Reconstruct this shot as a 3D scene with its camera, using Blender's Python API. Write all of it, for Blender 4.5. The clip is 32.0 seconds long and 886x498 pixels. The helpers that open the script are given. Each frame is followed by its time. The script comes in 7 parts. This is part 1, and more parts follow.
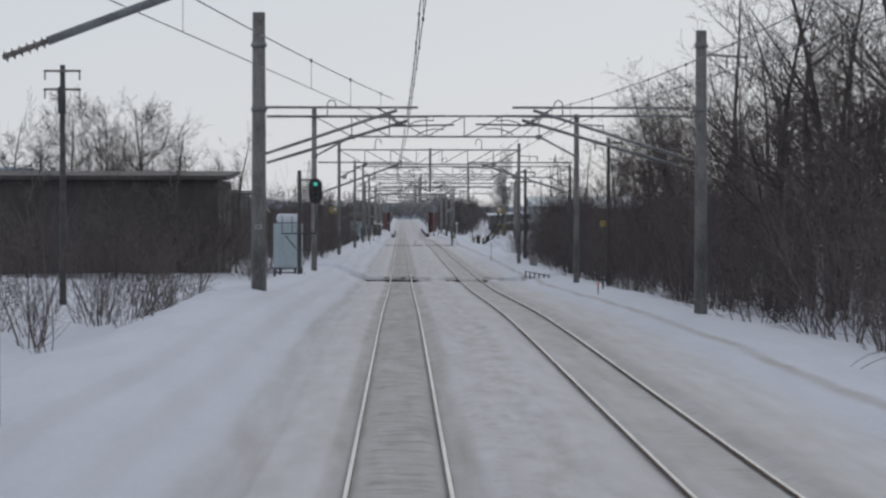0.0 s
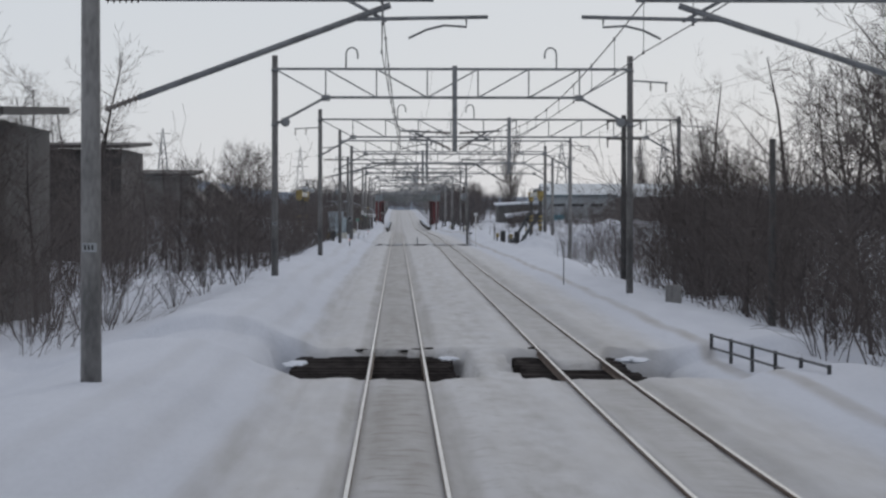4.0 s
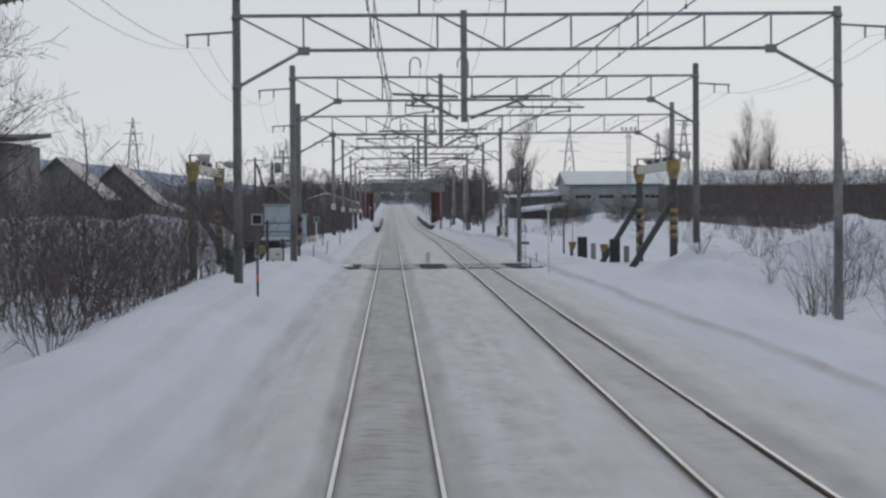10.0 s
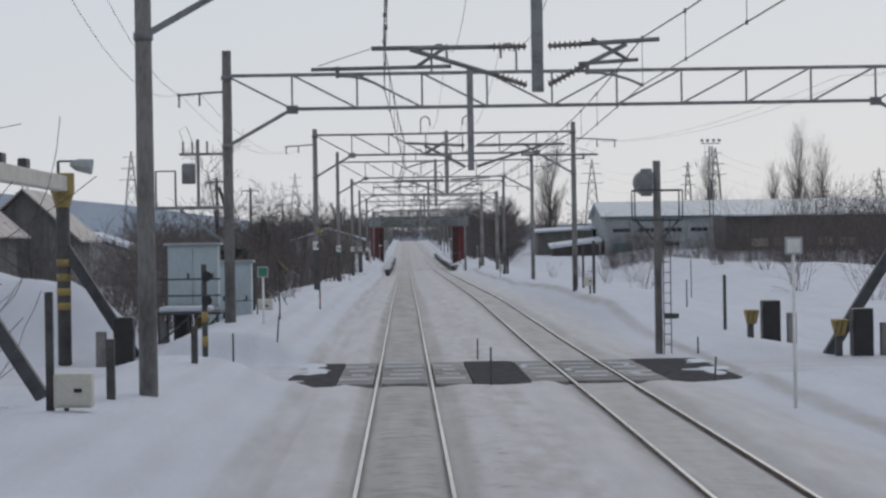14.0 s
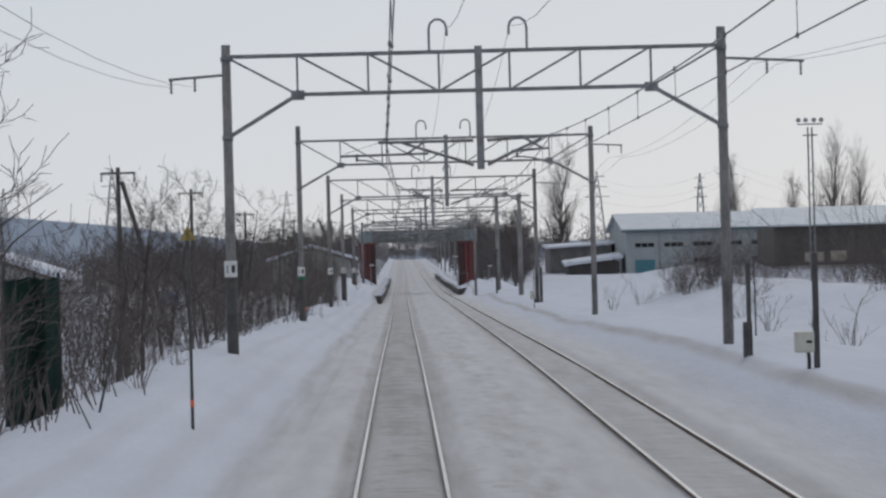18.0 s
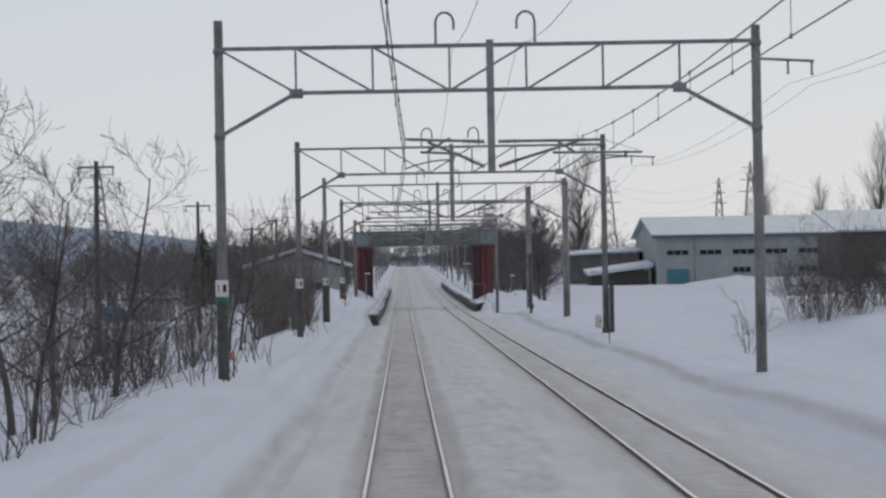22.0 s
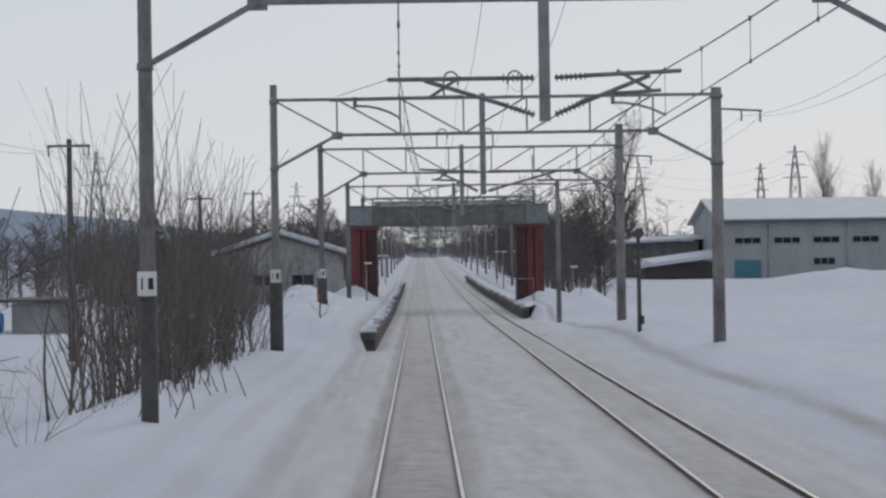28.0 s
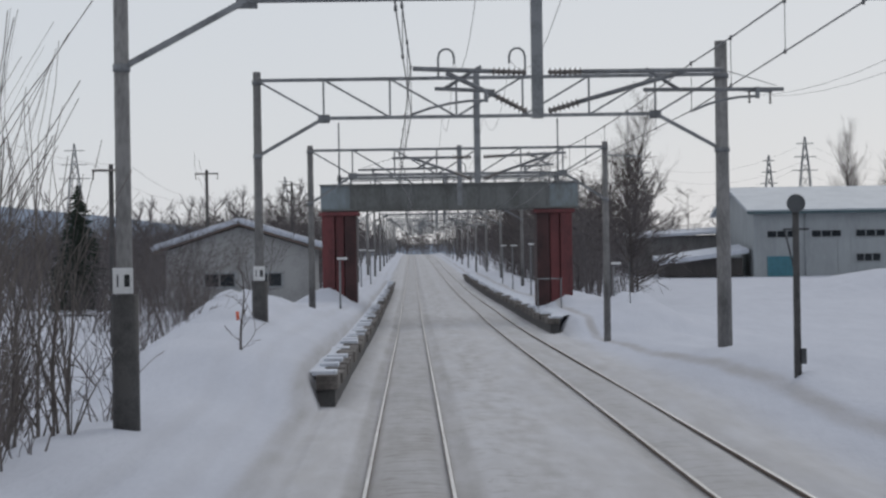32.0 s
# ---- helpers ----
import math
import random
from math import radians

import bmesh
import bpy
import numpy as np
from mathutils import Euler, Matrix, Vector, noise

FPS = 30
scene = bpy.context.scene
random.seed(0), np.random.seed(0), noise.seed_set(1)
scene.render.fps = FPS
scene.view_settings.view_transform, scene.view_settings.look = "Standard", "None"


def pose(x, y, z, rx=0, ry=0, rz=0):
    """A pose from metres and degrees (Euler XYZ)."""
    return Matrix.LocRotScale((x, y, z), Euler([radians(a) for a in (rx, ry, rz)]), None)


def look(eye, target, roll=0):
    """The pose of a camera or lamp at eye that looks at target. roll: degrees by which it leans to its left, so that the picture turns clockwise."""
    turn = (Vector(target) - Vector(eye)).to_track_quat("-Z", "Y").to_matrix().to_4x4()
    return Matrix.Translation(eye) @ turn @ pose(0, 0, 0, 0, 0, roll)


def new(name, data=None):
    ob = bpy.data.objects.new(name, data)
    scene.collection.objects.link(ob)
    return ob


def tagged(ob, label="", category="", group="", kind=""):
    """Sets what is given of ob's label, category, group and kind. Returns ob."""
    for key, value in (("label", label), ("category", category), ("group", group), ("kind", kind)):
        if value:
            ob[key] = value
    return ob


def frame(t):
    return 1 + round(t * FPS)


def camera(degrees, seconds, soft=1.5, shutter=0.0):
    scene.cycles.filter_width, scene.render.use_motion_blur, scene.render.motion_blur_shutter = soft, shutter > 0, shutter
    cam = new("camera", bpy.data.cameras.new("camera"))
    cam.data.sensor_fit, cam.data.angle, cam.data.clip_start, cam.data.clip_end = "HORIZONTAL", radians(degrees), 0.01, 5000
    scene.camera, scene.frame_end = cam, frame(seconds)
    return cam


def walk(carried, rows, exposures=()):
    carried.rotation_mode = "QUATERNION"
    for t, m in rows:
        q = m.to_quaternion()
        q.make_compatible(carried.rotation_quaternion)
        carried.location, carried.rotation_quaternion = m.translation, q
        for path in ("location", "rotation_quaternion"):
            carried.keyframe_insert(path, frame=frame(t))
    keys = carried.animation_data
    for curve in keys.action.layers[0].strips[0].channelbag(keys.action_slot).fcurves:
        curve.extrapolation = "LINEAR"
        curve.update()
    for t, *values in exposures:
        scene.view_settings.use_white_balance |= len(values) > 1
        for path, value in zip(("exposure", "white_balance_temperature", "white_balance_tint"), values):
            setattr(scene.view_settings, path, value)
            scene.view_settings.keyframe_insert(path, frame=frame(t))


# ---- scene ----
# ---- camera and its ride ----
cam = camera(20.0, 32.0, soft=2.5)
PATH = [
    (0.0, pose(0.029, -21.96, 2.801, 89.422, -0.039, -0.944)),
    (0.5, pose(0.034, -10.72, 2.801, 89.324, 0.001, -0.984)),
    (1.0, pose(0.040, 0.36, 2.802, 89.314, -0.065, -1.043)),
    (1.5, pose(0.054, 11.25, 2.832, 89.248, -0.135, -1.024)),
    (2.0, pose(0.081, 21.97, 2.861, 89.172, -0.155, -1.049)),
    (2.5, pose(0.079, 32.60, 2.889, 89.167, -0.153, -1.035)),
    (4.5, pose(-0.013, 76.39, 2.755, 89.222, -0.031, -1.039)),
    (5.0, pose(0.015, 86.00, 2.688, 89.222, -0.073, -1.007)),
    (5.5, pose(0.000, 95.43, 2.623, 89.295, -0.049, -1.033)),
    (6.0, pose(0.054, 104.78, 2.602, 89.363, 0.088, -1.007)),
    (6.5, pose(0.071, 113.87, 2.621, 89.353, -0.039, -0.988)),
    (7.0, pose(0.033, 122.75, 2.639, 89.438, -0.291, -1.056)),
    (7.5, pose(0.017, 131.65, 2.657, 89.459, -0.164, -1.018)),
    (8.0, pose(-0.017, 140.28, 2.675, 89.373, -0.226, -1.029)),
    (8.5, pose(-0.000, 148.87, 2.692, 89.369, -0.590, -1.102)),
    (9.0, pose(0.028, 157.19, 2.715, 89.555, -0.010, -1.134)),
    (9.5, pose(0.038, 165.36, 2.739, 89.368, 0.555, -1.247)),
    (10.0, pose(0.062, 173.57, 2.762, 89.094, 0.410, -1.188)),
    (10.5, pose(0.078, 181.88, 2.786, 89.216, 0.614, -1.226)),
    (11.0, pose(0.070, 190.04, 2.810, 89.271, 0.873, -1.015)),
    (11.5, pose(0.053, 198.18, 2.833, 89.186, 0.692, -1.047)),
    (12.0, pose(0.039, 206.01, 2.852, 89.275, 0.817, -1.128)),
    (12.5, pose(0.048, 213.55, 2.868, 89.499, 1.016, -1.103)),
    (13.0, pose(0.052, 220.87, 2.885, 89.656, 1.060, -1.131)),
    (13.5, pose(0.048, 228.13, 2.901, 89.779, 1.048, -0.993)),
    (14.0, pose(0.044, 235.50, 2.917, 89.920, 0.909, -0.877)),
    (14.5, pose(0.060, 242.74, 2.933, 89.995, 1.101, -0.868)),
    (16.5, pose(0.029, 270.14, 2.971, 90.222, 1.618, -0.933)),
    (17.0, pose(0.071, 276.78, 2.979, 90.230, 1.572, -0.956)),
    (17.5, pose(0.064, 283.23, 2.986, 90.293, 1.200, -0.971)),
    (18.0, pose(0.060, 289.71, 2.993, 90.336, 1.503, -0.959)),
    (18.5, pose(0.009, 295.90, 3.000, 90.374, 1.338, -0.963)),
    (19.0, pose(-0.012, 301.97, 3.010, 90.391, 1.484, -0.876)),
    (19.5, pose(0.049, 308.07, 3.030, 90.406, 1.239, -0.933)),
    (20.0, pose(0.011, 314.25, 3.050, 90.437, 1.256, -0.966)),
    (20.5, pose(-0.017, 320.42, 3.070, 90.395, 0.940, -0.975)),
    (21.0, pose(0.018, 326.72, 3.090, 90.378, 1.217, -0.943)),
    (21.5, pose(-0.012, 332.76, 3.110, 90.453, 0.925, -0.952)),
    (22.0, pose(-0.016, 338.53, 3.128, 90.504, 1.055, -0.926)),
    (22.5, pose(-0.030, 344.18, 3.147, 90.532, 1.314, -0.906)),
    (23.0, pose(0.006, 349.77, 3.165, 90.513, 1.106, -0.870)),
    (23.5, pose(-0.011, 355.06, 3.146, 90.535, 1.307, -0.840)),
    (24.0, pose(0.047, 360.26, 3.127, 90.500, 1.229, -0.810)),
    (24.5, pose(0.042, 365.72, 3.106, 90.465, 0.890, -0.777)),
    (26.5, pose(0.044, 386.01, 3.029, 90.382, 0.832, -0.605)),
    (27.0, pose(0.020, 391.00, 3.010, 90.396, 0.942, -0.561)),
    (27.5, pose(0.035, 395.89, 2.992, 90.327, 0.833, -0.548)),
    (28.0, pose(0.058, 400.74, 2.975, 90.326, 0.870, -0.536)),
    (28.5, pose(0.058, 405.79, 2.965, 90.318, 1.029, -0.536)),
    (29.0, pose(0.042, 410.68, 2.955, 90.293, 1.112, -0.602)),
    (29.5, pose(0.081, 415.41, 2.946, 90.260, 1.136, -0.591)),
    (30.0, pose(0.056, 420.25, 2.937, 90.249, 1.127, -0.589)),
    (30.5, pose(0.036, 424.95, 2.927, 90.257, 1.089, -0.613)),
    (31.0, pose(0.035, 429.48, 2.918, 90.261, 1.059, -0.606)),
    (31.5, pose(0.068, 433.77, 2.910, 90.263, 1.045, -0.600)),
    (32.0, pose(0.071, 437.55, 2.903, 90.258, 0.875, -0.715)),
]
walk(cam, PATH)

# heights of the rail tops every 50 m along the line
GRADE = [-0.08, 0.06, -0.29, -0.18, -0.04, 0.07, 0.13, 0.29, 0.10, -0.00, -0.07, -0.15, 0.04]

# ---- sky and light: an even winter overcast ----
world = bpy.data.worlds.new("overcast_sky")
scene.world = world
world.use_nodes = True
wn, wl = world.node_tree.nodes, world.node_tree.links
wn.clear()
w_out, w_bg = wn.new("ShaderNodeOutputWorld"), wn.new("ShaderNodeBackground")
w_sky, w_mix, w_ramp = wn.new("ShaderNodeTexSky"), wn.new("ShaderNodeMix"), wn.new("ShaderNodeValToRGB")
w_geo, w_sep, w_noise = wn.new("ShaderNodeTexCoord"), wn.new("ShaderNodeSeparateXYZ"), wn.new("ShaderNodeTexNoise")
w_add = wn.new("ShaderNodeMath")
w_sky.sky_type = "NISHITA"
w_sky.sun_disc = False
w_sky.sun_elevation, w_sky.sun_rotation = radians(28), radians(20)
w_mix.data_type = "RGBA"
w_mix.inputs[0].default_value = 0.93
w_ramp.color_ramp.elements[0].position, w_ramp.color_ramp.elements[0].color = 0.05, (6.12, 6.5, 7.1, 1)
w_ramp.color_ramp.elements[1].position, w_ramp.color_ramp.elements[1].color = 0.5, (5.25, 5.55, 6.15, 1)
w_noise.inputs["Scale"].default_value, w_noise.inputs["Detail"].default_value = 2.2, 4.0
w_add.operation = "MULTIPLY_ADD"
w_add.inputs[1].default_value = 0.12
wl.new(w_geo.outputs["Generated"], w_sep.inputs[0])
wl.new(w_geo.outputs["Generated"], w_noise.inputs["Vector"])
wl.new(w_noise.outputs["Fac"], w_add.inputs[0])
wl.new(w_sep.outputs["Z"], w_add.inputs[2])
wl.new(w_add.outputs[0], w_ramp.inputs[0])
wl.new(w_sky.outputs[0], w_mix.inputs[6])
wl.new(w_ramp.outputs[0], w_mix.inputs[7])
wl.new(w_mix.outputs[2], w_bg.inputs["Color"])
w_bg.inputs["Strength"].default_value = 0.1
wl.new(w_bg.outputs[0], w_out.inputs[0])
sun = new("sun", bpy.data.lights.new("sun", "SUN"))
sun.data.energy, sun.data.angle, sun.data.color = 0.5, radians(25), (1.0, 0.97, 0.93)
sun.matrix_world = look((0, 0, 60), (-30, -80, 0))

# ---- materials ----
def material(name, base, second=None, scale=3.0, rough=0.7, metal=0.0, bump=0.15, bump_scale=None, detail=5.0, split=0.55, vary=0.0, stretch=(1, 1, 1), fine=8.0):
    """Two colours mixed by two scales of noise, with a fine relief. vary: how far each object's own chance shifts the brightness."""
    m = bpy.data.materials.new(name)
    m.use_nodes = True
    n, l = m.node_tree.nodes, m.node_tree.links
    b = n["Principled BSDF"]
    b.inputs["Roughness"].default_value, b.inputs["Metallic"].default_value = rough, metal
    second = second or tuple(c * 0.7 for c in base)
    co, mp = n.new("ShaderNodeTexCoord"), n.new("ShaderNodeMapping")
    mp.inputs["Scale"].default_value = stretch
    l.new(co.outputs["Object"], mp.inputs[0])
    big, small = n.new("ShaderNodeTexNoise"), n.new("ShaderNodeTexNoise")
    big.inputs["Scale"].default_value, big.inputs["Detail"].default_value = scale, detail
    small.inputs["Scale"].default_value, small.inputs["Detail"].default_value = scale * fine, 3.0
    l.new(mp.outputs[0], big.inputs["Vector"])
    l.new(mp.outputs[0], small.inputs["Vector"])
    both = n.new("ShaderNodeMath")
    both.operation = "MULTIPLY_ADD"
    both.inputs[1].default_value = 0.45
    l.new(small.outputs["Fac"], both.inputs[0])
    l.new(big.outputs["Fac"], both.inputs[2])
    ramp = n.new("ShaderNodeValToRGB")
    ramp.color_ramp.elements[0].position, ramp.color_ramp.elements[0].color = split - 0.05, (*second, 1)
    ramp.color_ramp.elements[1].position, ramp.color_ramp.elements[1].color = split + 0.3, (*base, 1)
    l.new(both.outputs[0], ramp.inputs[0])
    last = ramp.outputs[0]
    if vary:
        info, hsv, rng = n.new("ShaderNodeObjectInfo"), n.new("ShaderNodeHueSaturation"), n.new("ShaderNodeMapRange")
        rng.inputs["To Min"].default_value, rng.inputs["To Max"].default_value = 1 - vary, 1 + vary
        l.new(info.outputs["Random"], rng.inputs["Value"])
        l.new(rng.outputs[0], hsv.inputs["Value"])
        l.new(last, hsv.inputs["Color"])
        last = hsv.outputs[0]
    l.new(last, b.inputs["Base Color"])
    if bump:
        bp = n.new("ShaderNodeBump")
        bp.inputs["Strength"].default_value, bp.inputs["Distance"].default_value = bump, 0.02
        l.new(both.outputs[0], bp.inputs["Height"])
        l.new(bp.outputs[0], b.inputs["Normal"])
    return m


def snow_material():
    """Old snow: wind relief, soot and brake dust along the rails and the service path, and darker lines beside the
    track.
    """
    m = bpy.data.materials.new("snow_field")
    m.use_nodes = True
    n, l = m.node_tree.nodes, m.node_tree.links
    b = n["Principled BSDF"]
    b.inputs["Roughness"].default_value = 0.85
    co, sep = n.new("ShaderNodeTexCoord"), n.new("ShaderNodeSeparateXYZ")
    l.new(co.outputs["Object"], sep.inputs[0])

    def noise_tex(scale, stretch, detail=4.0):
        mp, t = n.new("ShaderNodeMapping"), n.new("ShaderNodeTexNoise")
        mp.inputs["Scale"].default_value = stretch
        t.inputs["Scale"].default_value, t.inputs["Detail"].default_value = scale, detail
        l.new(co.outputs["Object"], mp.inputs[0])
        l.new(mp.outputs[0], t.inputs["Vector"])
        return t.outputs["Fac"]

    def maths(op, a, c=None, d=None, clamp=False):
        k = n.new("ShaderNodeMath")
        k.operation, k.use_clamp = op, clamp
        for i, v in enumerate((a, c, d)):
            if v is None:
                continue
            if isinstance(v, (int, float)):
                k.inputs[i].default_value = v
            else:
                l.new(v, k.inputs[i])
        return k.outputs[0]

    wide, mid, grain = noise_tex(0.12, (1, 0.35, 1)), noise_tex(1.3, (1, 0.16, 1)), noise_tex(12.0, (1, 0.2, 1))
    streak = noise_tex(2.6, (1, 0.06, 1), 5.0)
    tread = noise_tex(2.8, (1.0, 0.22, 1), 4.0)
    wander = maths("MULTIPLY_ADD", wide, 1.2, -0.6)

    def band(centre, inner, outer, wobble=0.25):
        off = maths("ABSOLUTE", maths("SUBTRACT", maths("MULTIPLY_ADD", wander, wobble, sep.outputs["X"]), centre))
        rng = n.new("ShaderNodeMapRange")
        rng.interpolation_type = "SMOOTHSTEP"
        for i, v in enumerate((inner, outer, 1.0, 0.0)):
            rng.inputs[1 + i].default_value = v
        l.new(off, rng.inputs[0])
        return rng.outputs[0]

    dust = maths("ADD", maths("MULTIPLY", band(0.0, 0.5, 1.0, 0.1), 0.62), maths("MULTIPLY", band(4.1, 0.55, 1.3, 0.1), 0.4))
    fresh = n.new("ShaderNodeMapRange")
    for i, v in enumerate((430.0, 540.0, 1.0, 0.3)):
        fresh.inputs[1 + i].default_value = v
    l.new(sep.outputs["Y"], fresh.inputs[0])
    dust = maths("MULTIPLY", dust, fresh.outputs[0])
    wider = maths("MULTIPLY", band(2.1, 3.7, 4.9, 0.5), 0.44)
    blotch = maths("MULTIPLY_ADD", mid, 1.3, -0.25, True)
    grime_and_lines = maths("MULTIPLY", maths("ADD", maths("MULTIPLY", dust, maths("MULTIPLY_ADD", blotch, 0.4, 0.55)), maths("MULTIPLY", wider, maths("MULTIPLY_ADD", blotch, 0.45, maths("MULTIPLY_ADD", streak, 1.5, maths("MULTIPLY_ADD", tread, 1.1, -0.95), True)))), 1.0, None, True)
    # darker line along the step of the left bank
    groove = maths("MULTIPLY", band(-2.1, 0.05, 0.3, 0.4), maths("MULTIPLY_ADD", streak, 1.2, -0.15, True))
    flange = maths("MULTIPLY", maths("ADD", band(0.86, 0.04, 0.2, 0.1), band(-0.8, 0.03, 0.15, 0.1)), maths("MULTIPLY_ADD", streak, 0.9, 0.0, True))
    rut = maths("MULTIPLY", band(1.9, 0.2, 0.6, 0.7), maths("MULTIPLY_ADD", tread, 2.2, -0.85, True))
    ties = noise_tex(2.3, (0.7, 1.5, 1), 4.0)
    print_through = maths("MULTIPLY", maths("MULTIPLY_ADD", ties, 6.0, -3.0, True), maths("ADD", band(0.0, 0.3, 0.52, 0.05), maths("MULTIPLY", band(4.1, 0.35, 0.6, 0.05), 0.6)))
    rough = maths("MULTIPLY", band(1.3, 0.15, 0.55, 0.3), maths("MULTIPLY_ADD", noise_tex(3.4, (1, 0.6, 1), 5.0), 4.0, -2.1, True))
    ridge = maths("MULTIPLY", maths("ADD", band(-1.75, 0.03, 0.16, 0.25), maths("ADD", band(-2.9, 0.04, 0.25, 0.5), band(-3.7, 0.05, 0.3, 0.6))), maths("MULTIPLY_ADD", noise_tex(0.5, (1, 0.12, 1), 2.0), 2.2, -0.6, True))
    clot = noise_tex(5.5, (1, 0.45, 1), 2.0)
    spot = maths("MULTIPLY", maths("MULTIPLY_ADD", clot, 14.0, -9.9, True), band(0.6, 1.4, 2.8, 0.2))
    grime_and_lines = maths("ADD", grime_and_lines, maths("ADD", maths("MULTIPLY", groove, 0.6), maths("ADD", maths("MULTIPLY", flange, 0.5), maths("ADD", maths("MULTIPLY", rut, 0.4), maths("MULTIPLY_ADD", spot, 0.5, maths("MULTIPLY_ADD", print_through, 0.36, maths("MULTIPLY_ADD", rough, 0.5, maths("MULTIPLY", ridge, 0.22))))))), None, True)
    slush = n.new("ShaderNodeMapRange")
    slush.interpolation_type = "SMOOTHSTEP"
    for i, v in enumerate((2.6, 4.4, 1.0, 0.0)):
        slush.inputs[1 + i].default_value = v
    l.new(maths("ABSOLUTE", maths("SUBTRACT", maths("MULTIPLY_ADD", wander, 1.6, sep.outputs["Y"]), 291.4)), slush.inputs[0])
    grime_and_lines = maths("MULTIPLY_ADD", maths("MULTIPLY", slush.outputs[0], maths("MULTIPLY_ADD", noise_tex(0.9, (0.25, 1.4, 1), 5.0), 1.6, -0.45, True)), 0.5, grime_and_lines, True)
    path = maths("MULTIPLY", band(7.15, 0.03, 0.27, 0.7), maths("MULTIPLY_ADD", mid, 1.2, -0.1, True))
    clean = n.new("ShaderNodeValToRGB")
    clean.color_ramp.elements[0].position, clean.color_ramp.elements[0].color = 0.3, (0.482, 0.504, 0.563, 1)
    clean.color_ramp.elements[1].position, clean.color_ramp.elements[1].color = 0.75, (0.588, 0.61, 0.672, 1)
    l.new(maths("MULTIPLY_ADD", grain, 0.25, maths("MULTIPLY_ADD", mid, 0.45, maths("MULTIPLY", wide, 0.3))), clean.inputs[0])
    m1, m2 = n.new("ShaderNodeMix"), n.new("ShaderNodeMix")
    m1.data_type = m2.data_type = "RGBA"
    m1.inputs[7].default_value, m2.inputs[7].default_value = (0.285, 0.270, 0.254, 1), (0.30, 0.275, 0.255, 1)
    m0 = n.new("ShaderNodeMix")
    m0.data_type = "RGBA"
    m0.inputs[7].default_value = (0.56, 0.55, 0.545, 1)
    l.new(maths("MULTIPLY", band(2.1, 3.6, 4.6, 0.5), maths("MULTIPLY_ADD", mid, 0.5, 0.42, True)), m0.inputs[0])
    l.new(clean.outputs[0], m0.inputs[6])
    l.new(grime_and_lines, m1.inputs[0])
    l.new(m0.outputs[2], m1.inputs[6])
    l.new(path, m2.inputs[0])
    l.new(m1.outputs[2], m2.inputs[6])
    l.new(m2.outputs[2], b.inputs["Base Color"])
    bp = n.new("ShaderNodeBump")
    bp.inputs["Strength"].default_value, bp.inputs["Distance"].default_value = 0.5, 0.12
    l.new(maths("MULTIPLY_ADD", print_through, -0.3, maths("MULTIPLY_ADD", rough, 0.35, maths("MULTIPLY_ADD", ridge, -0.6, maths("MULTIPLY_ADD", grain, 0.15, maths("MULTIPLY_ADD", tread, 0.5, maths("MULTIPLY_ADD", mid, 0.7, maths("MULTIPLY", wide, 0.8))))))), bp.inputs["Height"])
    l.new(bp.outputs[0], b.inputs["Normal"])
    return m


SNOW = snow_material()
SNOW_CAP = material("snow_cap", (0.62, 0.65, 0.71), (0.52, 0.55, 0.61), 2.0, 0.85, bump=0.4)
CONCRETE = material("pole_concrete", (0.22, 0.215, 0.21), (0.10, 0.098, 0.096), 2.2, 0.85, bump=0.3, vary=0.22, stretch=(1, 1, 0.35))
STEEL = material("galvanised_steel", (0.24, 0.25, 0.26), (0.13, 0.135, 0.14), 3.0, 0.55, 0.25, 0.1, vary=0.12)
DARK_STEEL = material("dark_painted_steel", (0.075, 0.08, 0.085), (0.04, 0.042, 0.045), 4.0, 0.55, 0.2, 0.1, vary=0.15)
PALE_STEEL = material("pale_steel", (0.36, 0.38, 0.39), (0.26, 0.27, 0.28), 2.0, 0.5, 0.2, 0.1, vary=0.1)
RAIL_TOP = material("polished_rail_steel", (0.64, 0.625, 0.60), (0.44, 0.42, 0.40), 2.0, 0.32, 0.75, 0.03, stretch=(1, 0.05, 1))
RAIL_SIDE = material("rusty_rail_web", (0.15, 0.11, 0.085), (0.08, 0.06, 0.05), 5.0, 0.85, 0.1, 0.25)
WIRE = material("weathered_wire", (0.16, 0.165, 0.17), (0.10, 0.10, 0.105), 4.0, 0.5, 0.4, 0.0)
PORCELAIN = material("brown_grey_porcelain", (0.20, 0.18, 0.17), (0.12, 0.11, 0.105), 6.0, 0.25, 0.0, 0.02)
TIMBER = material("creosoted_timber", (0.058, 0.052, 0.05), (0.028, 0.025, 0.025), 3.5, 0.9, 0.0, 0.4, vary=0.25, stretch=(1, 0.2, 1))
OLD_TIMBER = material("weathered_grey_timber", (0.19, 0.18, 0.17), (0.095, 0.088, 0.082), 3.5, 0.9, 0.0, 0.4, vary=0.2, stretch=(1, 1, 0.2))
BALLAST = material("near_black_ballast", (0.03, 0.027, 0.025), (0.012, 0.011, 0.011), 6.0, 0.9, 0.0, 0.6)
PANEL = material("worn_crossing_concrete", (0.27, 0.265, 0.26), (0.15, 0.147, 0.145), 1.6, 0.9, 0.0, 0.3, vary=0.2)
ASPHALT = material("wet_asphalt", (0.105, 0.105, 0.11), (0.055, 0.055, 0.058), 4.0, 0.6, 0.0, 0.2)
BARK = material("dark_bare_bark", (0.112, 0.099, 0.094), (0.062, 0.055, 0.053), 4.0, 0.9, 0.0, 0.3, vary=0.25, stretch=(1, 1, 0.3))
